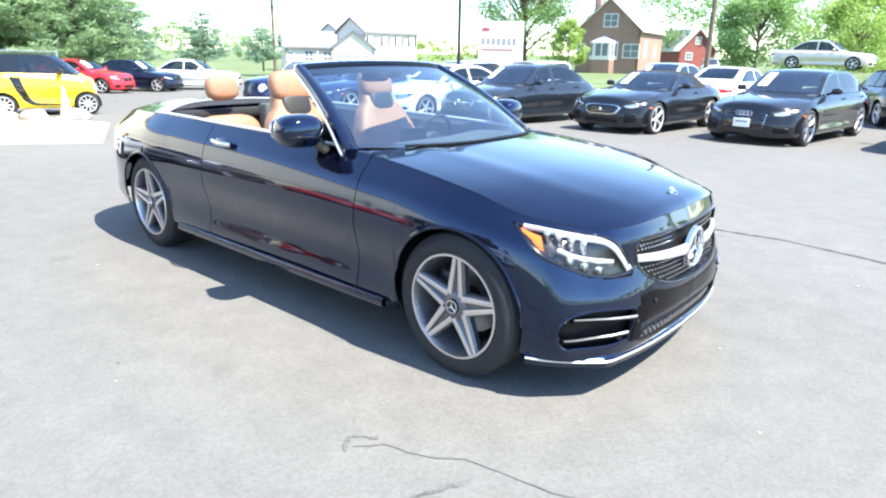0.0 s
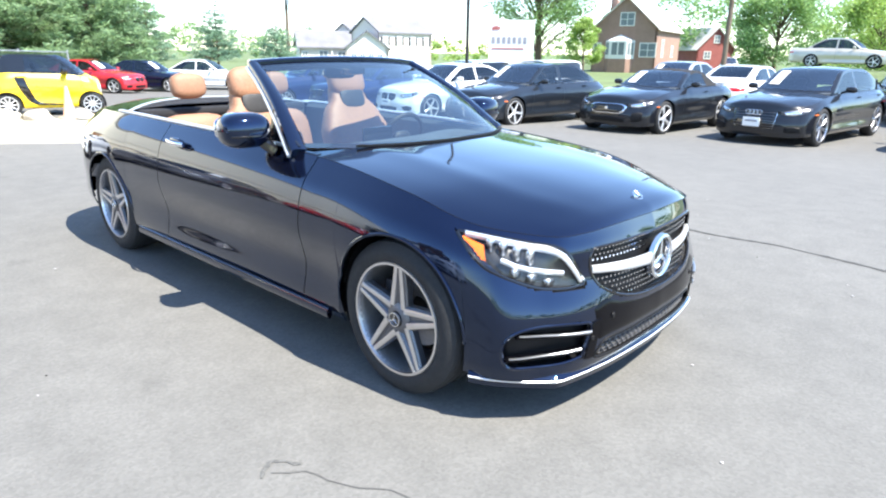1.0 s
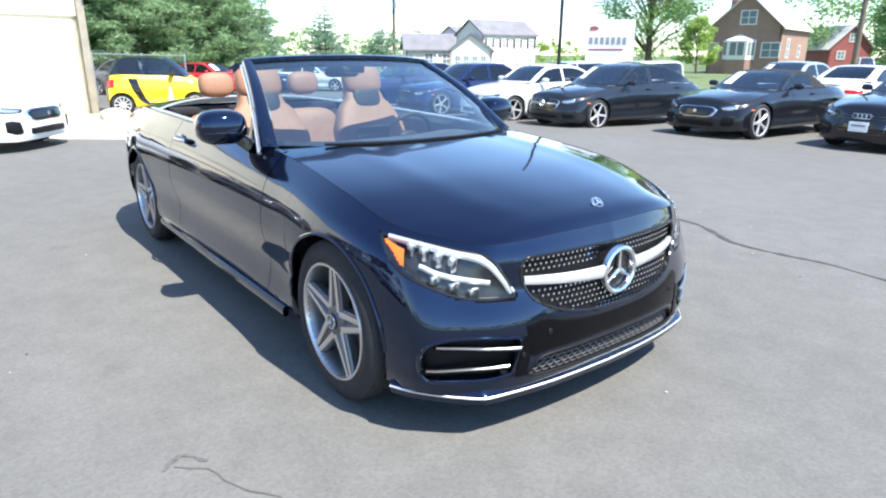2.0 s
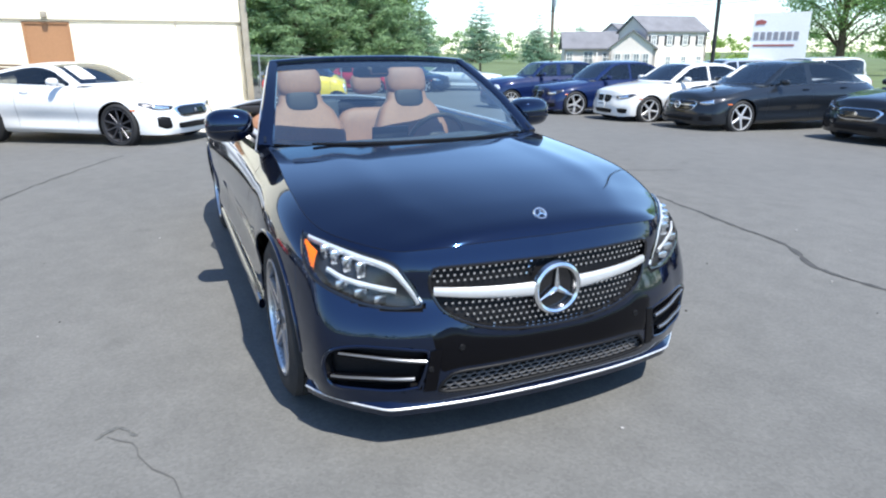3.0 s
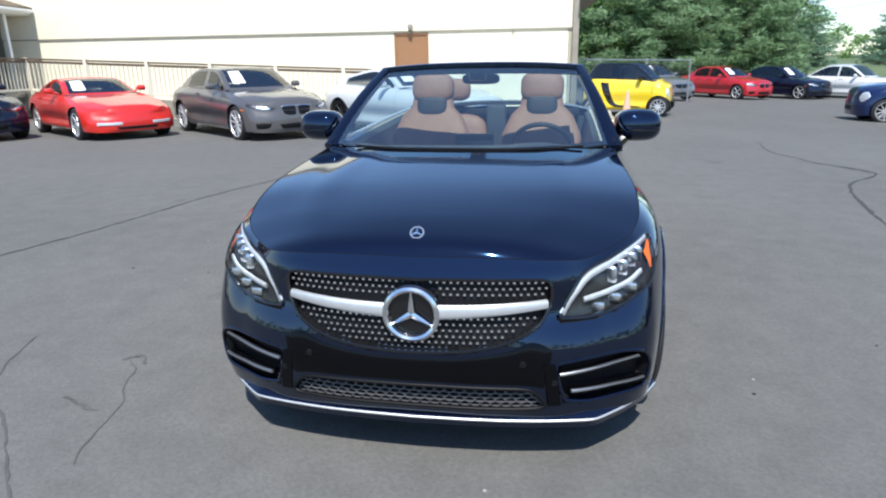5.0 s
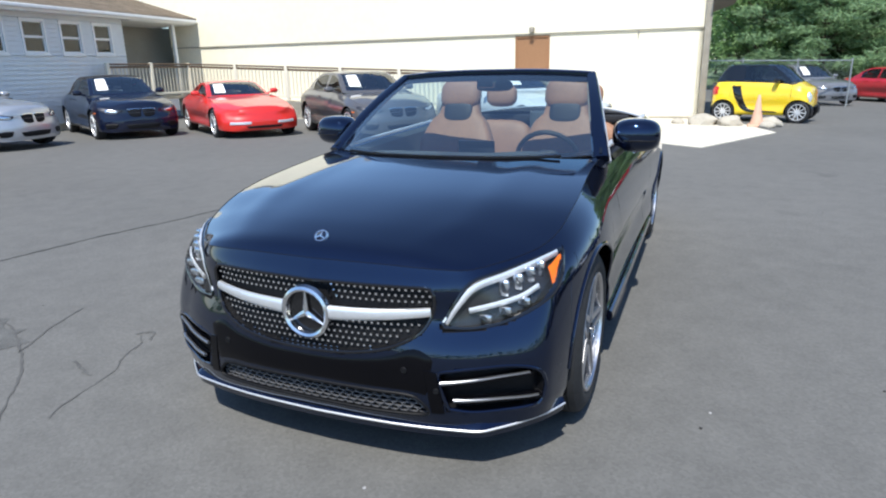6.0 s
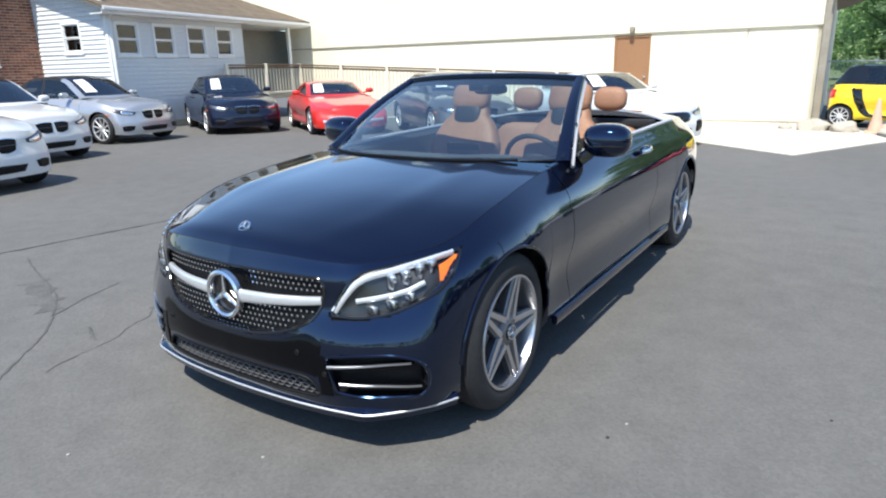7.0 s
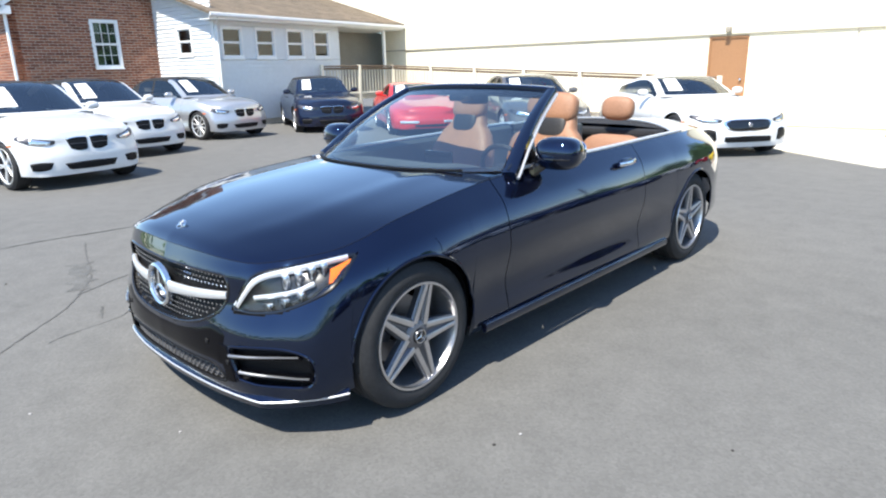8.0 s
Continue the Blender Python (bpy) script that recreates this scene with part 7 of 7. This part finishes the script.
top_ = [bm.verts.new((a, b, 2.9)) for a, b in bay]
pk = bm.verts.new((-.4, .05, 3.6))
for a, b in zip(top_, top_[1:]):
    bm.faces.new((a, b, pk))
bayo = part("bay_window", bm, FWHITE, bhouse, "white painted bay window")
for (a0, b0), (a1, b1) in zip(bay, bay[1:]):
    n_ = Vector((b1 - b0, -(a1 - a0), 0)).normalized()
    for f0, f1 in ((.14, .46), (.54, .86)):
        bm = bmesh.new()
        q = lambda f, z: (a0 + (a1 - a0) * f + n_.x * .02, b0 + (b1 - b0) * f + n_.y * .02, z)
        slab(bm, [q(f0, 1.35), q(f1, 1.35), q(f1, 2.7), q(f0, 2.7)], n_, .03)
        part("bay_pane", bm, FGLASS, bayo)
bm = bmesh.new()
for a0, b0 in zip(bay, bay[1:]):
    slab(bm, [(a0[0], a0[1], -1), (b0[0], b0[1], -1), (b0[0], b0[1], .9), (a0[0], a0[1], .9)], Vector((b0[1] - a0[1], -(b0[0] - a0[0]), 0)).normalized(), .1)
part("bay_base", bm, FBRICK, bhouse)
bm = bmesh.new()
box(bm, (-2.6, 4, 6.9), (.8, .8, 2.2), .03)
part("chimney", bm, FBRICK, bhouse)
house("red_barn", "white-gabled red barn beside the brick house", out(110.4, 104, 0), 110.6 - 90 + 28, 5.5, 12, 2.4, 5.2, FRED, FROOF_P, [(-1.2, 1.0, .9, .9), (0, 3.2, .7, .9)])
# long pale house: two-storey block, low wing with porch, two gables
HT = 85.0
ux = Vector((math.cos(radians(HT)), math.sin(radians(HT)), 0))
rf = Vector(out(133.6, 68)) - ux * 3.3
SHUT = mat("dark_window_shutters", (0.03, 0.035, 0.045), rough=.6, noise_scale=1, vary=.1)
big = house("white_house", "long pale two-storey house with grey roof and dark shutters", (rf.x, rf.y, -.4), HT, 6.6, 4.6, 3.5, 4.8, FCREAM, FROOF, [(-2.6 + 1.72 * k, 2.35, .42, .75) for k in range(4)] + [(-2.6 + 1.72 * k, .5, .42, .75) for k in range(4)], gable_front=False, over=.2)
for k in range(4):
    for s in (-1, 1):
        bm = bmesh.new()
        box(bm, (-2.6 + 1.72 * k + s * .42, -.05, 2.72), (.2, .05, .8), .01)
        part("shutter", bm, SHUT, big)
lw = Vector(out(142.0, 70))
wing = house("white_house_wing", "low pale wing of the long house, with grey roof", (lw.x, lw.y, -.4), 62, 6.8, 3.4, 2.2, 3.6, FCREAM, FROOF, [(-2.9, .8, .5, .8), (-1.0, .5, .8, 1.2), (.9, .7, .8, .9)], gable_front=False, over=.3)
for x in (-.2, 1.9):
    bm = bmesh.new()
    box(bm, (x, -.45, .4), (.12, .12, 2.6), .01)
    part("porch_post", bm, FWHITE, wing)
gb = Vector(out(139.1, 62))
house("white_house_gable", "cream gabled front part of the long house", (gb.x, gb.y, -.4), 50, 4.0, 5, 2.0, 3.45, FCREAM, FROOF, [(-1.2, .6, .4, .9), (-.4, .6, .4, .9), (.4, .6, .4, .9), (1.2, .6, .4, .9)], over=.2)
mg = Vector(out(141.1, 74))
house("white_house_gable", "grey gable behind the low wing of the long house", (mg.x, mg.y, -.4), 20, 3.8, 5, 3.1, 4.5, FCREAM, FROOF, [], over=.2)

# poles, wires, sign
def pole(at, h, r, label, arm=None, material=POLEWOOD):
    ob = tagged(new("utility_pole"), label, "pole")
    ob.location = at
    bm = bmesh.new()
    sweep(bm, [(0, 0, -.5), (0, 0, h / 2), (0, 0, h)], [r * 2, r * 1.8, r * 1.5], [r * 2, r * 1.8, r * 1.5], up=(0, 1, 0), seg=10, power=2)
    part("pole_shaft", bm, material, ob)
    if arm:
        bm = bmesh.new()
        box(bm, (0, 0, arm), (.9, .1, .12), .01)
        part("crossarm", bm, POLEWOOD, ob)
        bm = bmesh.new()
        revolve(bm, [(-.3, 0), (-.3, .14), (.3, .14), (.3, 0)], 12)
        bmesh.ops.rotate(bm, cent=(0, 0, 0), matrix=Matrix.Rotation(radians(90), 3, 'X'), verts=bm.verts)
        bmesh.ops.translate(bm, vec=(.25, 0, arm - .7), verts=bm.verts)
        part("transformer", bm, STEEL, ob)
    return ob


p1, p2, p3 = out(109.55, 46), out(130.0, 22), out(145.63, 59)
pole(p1, 9.5, .16, "weathered wooden utility pole by the verge")
pole(p2, 8.0, .06, "slim dark pole at the row of cars", material=WIRE)
pole(p3, 9.0, .15, "wooden utility pole with transformer by the road", arm=6.0)
p4 = out(165, 95)
bm_spans = ((p3, p1, 4.9, 6.3), (p3, p1, 4.75, 5.9), (p3, p1, 6.4, 8.2), (p3, p4, 4.7, 4.6), (p3, p4, 6.0, 6.4), (p3, p1, 5.6, 7.2))
for a, b, za, zb in bm_spans:
    bm = bmesh.new()
    pts = []
    for t in np.linspace(0, 1, 20):
        pts.append((a[0] + (b[0] - a[0]) * t, a[1] + (b[1] - a[1]) * t, za + (zb - za) * t - .8 * math.sin(math.pi * t)))
    sweep(bm, pts, .035, .035, seg=5, power=2)
    tagged(part("overhead_wire", bm, WIRE), "thin black overhead wire", "cable")
sign = tagged(new("roadside_sign"), "white dealership sign board with dark lettering bars", "sign")
s0, s1 = Vector(out(128.3, 27)), Vector(out(124.5, 27))
sd = (s1 - s0)
su = sd.normalized()
sn = Vector((su.y, -su.x, 0))
SW = sd.length
def on_sign(a, z, o=0.0):
    p = s0 + su * a + sn * o
    return (p.x, p.y, z)
bm = bmesh.new()
slab(bm, [on_sign(0, .75), on_sign(SW, .75), on_sign(SW, 2.62), on_sign(0, 2.62)], sn, .12)
part("sign_board", bm, TRIMW, sign)
bm = bmesh.new()
slab(bm, [on_sign(.10, 2.22, .015), on_sign(.40, 2.24, .015), on_sign(.46, 2.33, .015), on_sign(.28, 2.40, .015), on_sign(.12, 2.36, .015)], sn, .012)
part("sign_emblem", bm, FRED, sign)
for k in range(7):
    bm = bmesh.new()
    a = .10 + k * .21
    if a + .15 < SW:
        slab(bm, [on_sign(a, 1.72, .014), on_sign(a + .14, 1.72, .014), on_sign(a + .14, 1.98, .014), on_sign(a, 1.98, .014)], sn, .01)
        part("sign_bar", bm, INK, sign)
bm = bmesh.new()
slab(bm, [on_sign(.1, 1.5, .014), on_sign(1.4, 1.5, .014), on_sign(1.4, 1.56, .014), on_sign(.1, 1.56, .014)], sn, .01)
part("sign_bar", bm, FRED, sign)
for a in (.25, SW - .25):
    bm = bmesh.new()
    q = on_sign(a, 0, -.06)
    box(bm, (q[0], q[1], .25), (.1, .1, 1.2), .01)
    part("sign_post", bm, STEEL, sign)

# chain-link fence behind the small yellow car
fence = tagged(new("chain_link_fence"), "galvanised chain-link fence before the pines", "fence")
F0, F1 = Vector((-19.5, .4, fall(-19.5, .4))), Vector((-22.3, 5.6, fall(-22.3, 5.6)))
fdir = (F1 - F0)
for k in range(4):
    p = F0 + fdir * k / 3
    ob = shared("post", "fencepost", STEEL, fence, lambda bm: sweep(bm, [(0, 0, -.1), (0, 0, 1.62)], .06, .06, up=(0, 1, 0), seg=8, power=2))
    ob.location = p
bm = bmesh.new()
sweep(bm, [tuple(F0 + Vector((0, 0, 1.55))), tuple(F1 + Vector((0, 0, 1.55)))], .045, .045, seg=8, power=2)
part("top_rail", bm, STEEL, fence)
bm = bmesh.new()
n_d = 46
for k in range(-12, n_d):
    for s in (1, -1):
        t0 = k / n_d
        t1 = t0 + s * 1.6 / fdir.length
        a, b = (t0, t1) if s > 0 else (t0 + .3, t0 + .3 - 1.6 / fdir.length)
        z0, z1 = 0.02, 1.53
        if a < 0:
            z0, a = z0 + (z1 - z0) * (0 - a) / (b - a), 0
        if b > 1:
            z1, b = z0 + (z1 - z0) * (1 - a) / (b - a), 1
        if a > 1 or b < 0 or (s < 0 and a > 1):
            continue
        if s < 0 and b < 0:
            continue
        sweep(bm, [tuple(F0 + fdir * a + Vector((0, 0, z0))), tuple(F0 + fdir * b + Vector((0, 0, z1)))], .006, .006, seg=3, power=2, ends=False)
tagged(part("wire_mesh", bm, STEEL, fence), kind="stuff")

# rocks and cone by the microcar
ROCK = mat("pale_rock", (0.42, 0.38, 0.31), rough=.95, noise_scale=4, vary=.2, bump=.7, bump_scale=12)
for x, y, s in ((-12.5, 1.10, .62), (-12.3, 1.68, .55), (-12.25, 2.52, .50), (-11.85, 2.42, .34), (-12.7, .55, .30)):
    bm = bmesh.new()
    bmesh.ops.create_icosphere(bm, subdivisions=3, radius=s / 2)
    for v in bm.verts:
        v.co *= 1 + .28 * noise.noise(v.co * 5 + Vector((x * 9, y * 7, 0)))
        v.co.z = max(v.co.z * .62, -.12 * s)
    bmesh.ops.translate(bm, vec=(x, y, fall(x, y) + .12 * s), verts=bm.verts)
    tagged(part("rock", bm, ROCK), "pale landscaping rock at the edge of the apron", "rock", group="rocks beside the apron")
CONE = mat("faded_orange_cone", (0.66, 0.40, 0.28), rough=.6, noise_scale=5, vary=.15)
cone = tagged(new("traffic_cone"), "faded pinkish traffic cone beside the rocks", "traffic cone")
cone.location = (-12.05, 2.22, fall(-12.05, 2.22))
bm = bmesh.new()
box(bm, (0, 0, .03), (.36, .36, .06), .012)
part("cone_base", bm, CONE, cone)
bm = bmesh.new()
revolve(bm, [(.05, .14), (.35, .08), (.68, .028), (.70, .022), (.70, 0)], 20)
bmesh.ops.rotate(bm, cent=(0, 0, 0), matrix=Matrix.Rotation(radians(90), 3, 'X'), verts=bm.verts)
part("cone_body", bm, CONE, cone)


# the cars on the lot
P_BLACK = paint("black_paint", (0.008, 0.009, 0.012))
P_NAVY = paint("navy_paint", (0.004, 0.007, 0.022), metal=.3)
P_BLUE = paint("deep_blue_paint", (0.006, 0.015, 0.065), metal=.3)
P_GREY = paint("graphite_paint", (0.010, 0.013, 0.018), metal=.3)
P_MIDGREY = paint("grey_metallic_paint", (0.14, 0.145, 0.16), metal=.6)
P_TAUPE = paint("dark_taupe_metallic_paint", (0.085, 0.080, 0.080), metal=.5)
P_SILVER = paint("silver_paint", (0.48, 0.49, 0.51), metal=.6)
P_WHITE = paint("white_paint", (0.66, 0.66, 0.65))
P_RED = paint("bright_red_paint", (0.62, 0.02, 0.012))
P_DKRED = paint("deep_red_paint", (0.42, 0.012, 0.02))
P_YELLOW = paint("yellow_paint", (0.80, 0.56, 0.012))
P_BEIGE = paint("champagne_paint", (0.50, 0.46, 0.38), metal=.4)
ROW_R, ROW_L, ROW_F = "cars in the facing row", "cars beside the annexe", "cars by the trees"

parked_car("sedan_car", "black fastback sedan with chrome-ringed grille, parked on asphalt", (-0.44, 12.45), -97, P_BLACK, xf=2.36, xr=-2.61, wb=2.91, width=1.91, height=1.41, cowl=.80, header=.05,
           rear_header=-1.25, deck=-2.2, cpillar=-1.75, bpillar=(-.40,), wheels=W_SEVEN, wr=.35, rim=.262, grille="frame", plate=True, group=ROW_R)
parked_car("coupe_car", "black two-seat roadster with wide oval grille and soft top", (-3.31, 11.77), -94, P_BLACK, xf=2.17, xr=-2.3, wb=2.62, width=1.92, belt=.98, nose=.97, height=1.30, cowl=.60, header=-.05,
           rear_header=-.75, deck=-1.30, cpillar=-.62, bpillar=(), door_end=-.62, wheels=W_SILVER, wr=.345, rim=.262, grille="oval", soft=True, grille_mat=GLOSS_BLACK, group=ROW_R)
parked_car("sedan_car", "dark graphite four-door coupe with round grille emblem", (-6.38, 10.9), -94, P_GREY, xf=2.33, xr=-2.61, wb=2.87, width=1.88, height=1.41, cowl=.85, header=.10,
           rear_header=-1.15, deck=-2.1, cpillar=-1.6, bpillar=(-.36,), wheels=W_FIVE, wr=.335, rim=.25, grille="star", group=ROW_R, trim=SATIN)
parked_car("coupe_car", "white coupe with black kidney grille and silver wheels", (-8.77, 10.67), -95, P_WHITE, xf=2.18, xr=-2.46, wb=2.81, width=1.83, height=1.38, wheels=W_FIVE, wr=.325, grille="kidney", group=ROW_R, plate=True)
parked_car("sedan_car", "deep blue sport sedan with kidney grille", (-11.32, 10.39), -96, P_BLUE, xf=2.18, xr=-2.5, wb=2.81, width=1.88, height=1.43, wheels=W_SILVER, wr=.335, rim=.25, grille="kidney", cpillar=-1.3, group=ROW_R, sheet=False)
parked_car("hatchback_car", "dark blue small hatchback with pale roof", (-13.97, 9.84), -98, P_BLUE, xf=1.92, xr=-1.93, wb=2.50, width=1.73, belt=1.06, nose=1.10, height=1.42, cowl=.62, header=.20,
           rear_header=-1.45, deck=-1.86, cpillar=-1.45, bpillar=(-.35,), roof_w=.62, wheels=W_MULTI, wr=.31, rim=.22, grille="small", lamp="round", group=ROW_R)
parked_car("roadster_car", "blue convertible with black soft top beside black sedan", (2.55, 12.9), -97, P_BLUE, xf=2.17, xr=-2.45, wb=2.80, soft=True, grille="kidney", group=ROW_R, bpillar=(-.45,), cpillar=-1.0)

parked_car("sports_coupe_car", "white sports coupe with dark wheels and oval grille", (-9.0, -2.36), 52, P_WHITE, xf=2.15, xr=-2.32, wb=2.62, width=1.92, belt=1.0, nose=.97, height=1.31, cowl=.60, header=-.05,
           rear_header=-.80, deck=-2.15, cpillar=-1.22, bpillar=(), door_end=-.62, wheels=W_DARK, wr=.345, rim=.262, grille="oval", grille_mat=GLOSS_BLACK)
parked_car("coupe_car", "dark taupe coupe with kidney grille beside railing", (-8.99, -5.98), 50, P_TAUPE, xf=2.3, xr=-2.59, wb=2.85, width=1.89, height=1.37, rear_header=-1.05, deck=-1.95, wheels=W_MULTI, wr=.335, rim=.25, group=ROW_L, interior=LEATHER)
parked_car("sports_car", "bright red low sports car with black windows", (-8.75, -9.35), 55, P_RED, xf=2.25, xr=-2.31, wb=2.65, width=1.87, belt=.90, nose=.80, height=1.20, cowl=.50, header=-.15,
           rear_header=-.85, deck=-1.6, cpillar=-1.0, bpillar=(-.66,), wheels=W_FIVE, wr=.32, rim=.225, grille="slots", lamp="pop", group=ROW_L)
parked_car("convertible_car", "dark navy convertible coupe with price sheet in windscreen", (-7.73, -12.08), 62, P_NAVY, xf=2.18, xr=-2.46, wb=2.81, width=1.83, height=1.38, soft=True, wheels=W_SILVER, group=ROW_L, bpillar=(-.45,), cpillar=-1.0)
parked_car("convertible_car", "silver convertible with black soft top", (-4.3, -12.66), 100, P_SILVER, xf=2.03, xr=-2.4, wb=2.69, width=1.77, height=1.40, soft=True, wheels=W_MULTI, wr=.32, group=ROW_L, bpillar=(-.45,), cpillar=-1.0)
parked_car("convertible_car", "white convertible with black soft top, second in row", (-1.57, -11.1), 97, P_WHITE, xf=2.03, xr=-2.4, wb=2.69, width=1.77, height=1.40, soft=True, wheels=W_SEVEN, wr=.32, group=ROW_L, bpillar=(-.45,), cpillar=-1.0)
parked_car("convertible_car", "white convertible with black soft top and five double-spoke wheels", (.36, -8.65), 98, P_WHITE, xf=2.03, xr=-2.4, wb=2.69, width=1.77, height=1.40, soft=True, wheels=W_SILVER, wr=.32, group=ROW_L, bpillar=(-.45,), cpillar=-1.0)

micro = parked_car("microcar", "yellow two-seat microcar with black roof and safety cell", (-14.15, 2.5), 75, P_YELLOW, xf=1.18, xr=-1.25, wb=1.74, width=1.55, belt=1.08, nose=1.08, height=1.46, cowl=.74, header=.28,
           rear_header=-.90, deck=-1.20, cpillar=-.50, bpillar=(-.46,), roof_w=.60, wheels=W_MULTI, wr=.275, rim=.195, grille="small", lamp="round", roof_mat=GLOSS_BLACK, frame_mat=GLOSS_BLACK, sheet=False)
parked_car("sedan_car", "grey sedan by the chain-link fence", (-24.7, 4.5), 28, P_MIDGREY, height=1.45, group=ROW_F, cpillar=-1.4)
parked_car("sedan_car", "deep red coupe near the trees", (-27.4, 8.2), 34, P_DKRED, height=1.40, group=ROW_F)
parked_car("sedan_car", "dark sedan parked near the trees", (-28.6, 11.0), 38, P_NAVY, height=1.45, group=ROW_F, cpillar=-1.4)
parked_car("sedan_car", "white sedan parked near the grass edge", (-28.4, 13.9), 44, P_WHITE, xf=2.3, xr=-2.6, wb=2.97, height=1.46, group=ROW_F, cpillar=-1.5, sheet=False)
parked_car("sedan_car", "champagne sedan on the grass bank", (-4.8, 36.5), 2, P_BEIGE, xf=2.35, xr=-2.6, wb=2.78, height=1.47, cpillar=-1.4, sheet=False, ground_z=1.10, grille="star")
# second row behind the facing row
ROW_B = "cars in the row behind"
parked_car("sedan_car", "white sedan in the row behind", (-3.3, 17.6), 88, P_WHITE, height=1.36, group=ROW_B, cpillar=-1.4)
parked_car("sedan_car", "silver sedan in the row behind", (-5.7, 18.2), -92, P_SILVER, height=1.44, group=ROW_B, cpillar=-1.4)
parked_car("hatchback_car", "white estate car in the row behind", (-10.3, 16.8), -95, P_WHITE, height=1.48, rear_header=-1.9, deck=-2.35, cpillar=-1.9, group=ROW_B)
parked_car("hatchback_car", "silver estate car in the row behind", (-13.7, 17.0), -95, P_SILVER, height=1.46, rear_header=-1.9, deck=-2.35, cpillar=-1.9, group=ROW_B)
parked_car("convertible_car", "black convertible with its red tail lamps towards the row", (0.7, 18.3), 116, P_BLACK, soft=True, group=ROW_B, bpillar=(-.45,), cpillar=-1.0)

sx, sy, _ = out(109.2, 79)
parked_car("suv_car", "white sport utility vehicle parked by the red barn", (sx, sy), -60, P_WHITE, height=1.80, belt=1.16, nose=1.22, wr=.38, rim=.25, rear_header=-1.9, deck=-2.3, cpillar=-1.85, sheet=False, ground_z=-.05)


def safety_cell(car, sp_lines):
    """The black cell that sweeps down behind the door and along the sill of the small yellow car."""
    sh = Shell(sp_lines, (.87, -.87), .305, .275, cols=72, rows=16)
    tree = sh.tree()
    for mirror in (False, True):
        bm = bmesh.new()
        snap_patch(bm, tree, [(-.475, .8, .98), (-.41, .8, .68), (-.27, .8, .38), (0, .8, .32), (.42, .8, .29)], [(-.70, .8, .98), (-.60, .8, .66), (-.44, .8, .37), (-.22, .8, .25), (.42, .8, .23)], 26, 6, .012, .012, mirror=mirror)
        part("safety_cell", bm, GLOSS_BLACK, car, "black cell panel behind the door")
        bm = bmesh.new()
        snap_patch(bm, tree, [(-1.23, .50, .92), (-1.14, .64, .92), (-1.02, .73, .92)], [(-1.23, .52, .68), (-1.14, .66, .68), (-1.02, .75, .70)], 10, 6, .014, .014, mirror=mirror)
        part("tail_lamp_cluster", bm, RED_LENS, car, "red and amber tail lamp")


micro.scale = (.95, .95, .95)
safety_cell(micro, feature_lines(-1.25, -.87, .87, 1.18, 1.55 / 1.816, 1.08, 1.0, 1.08))
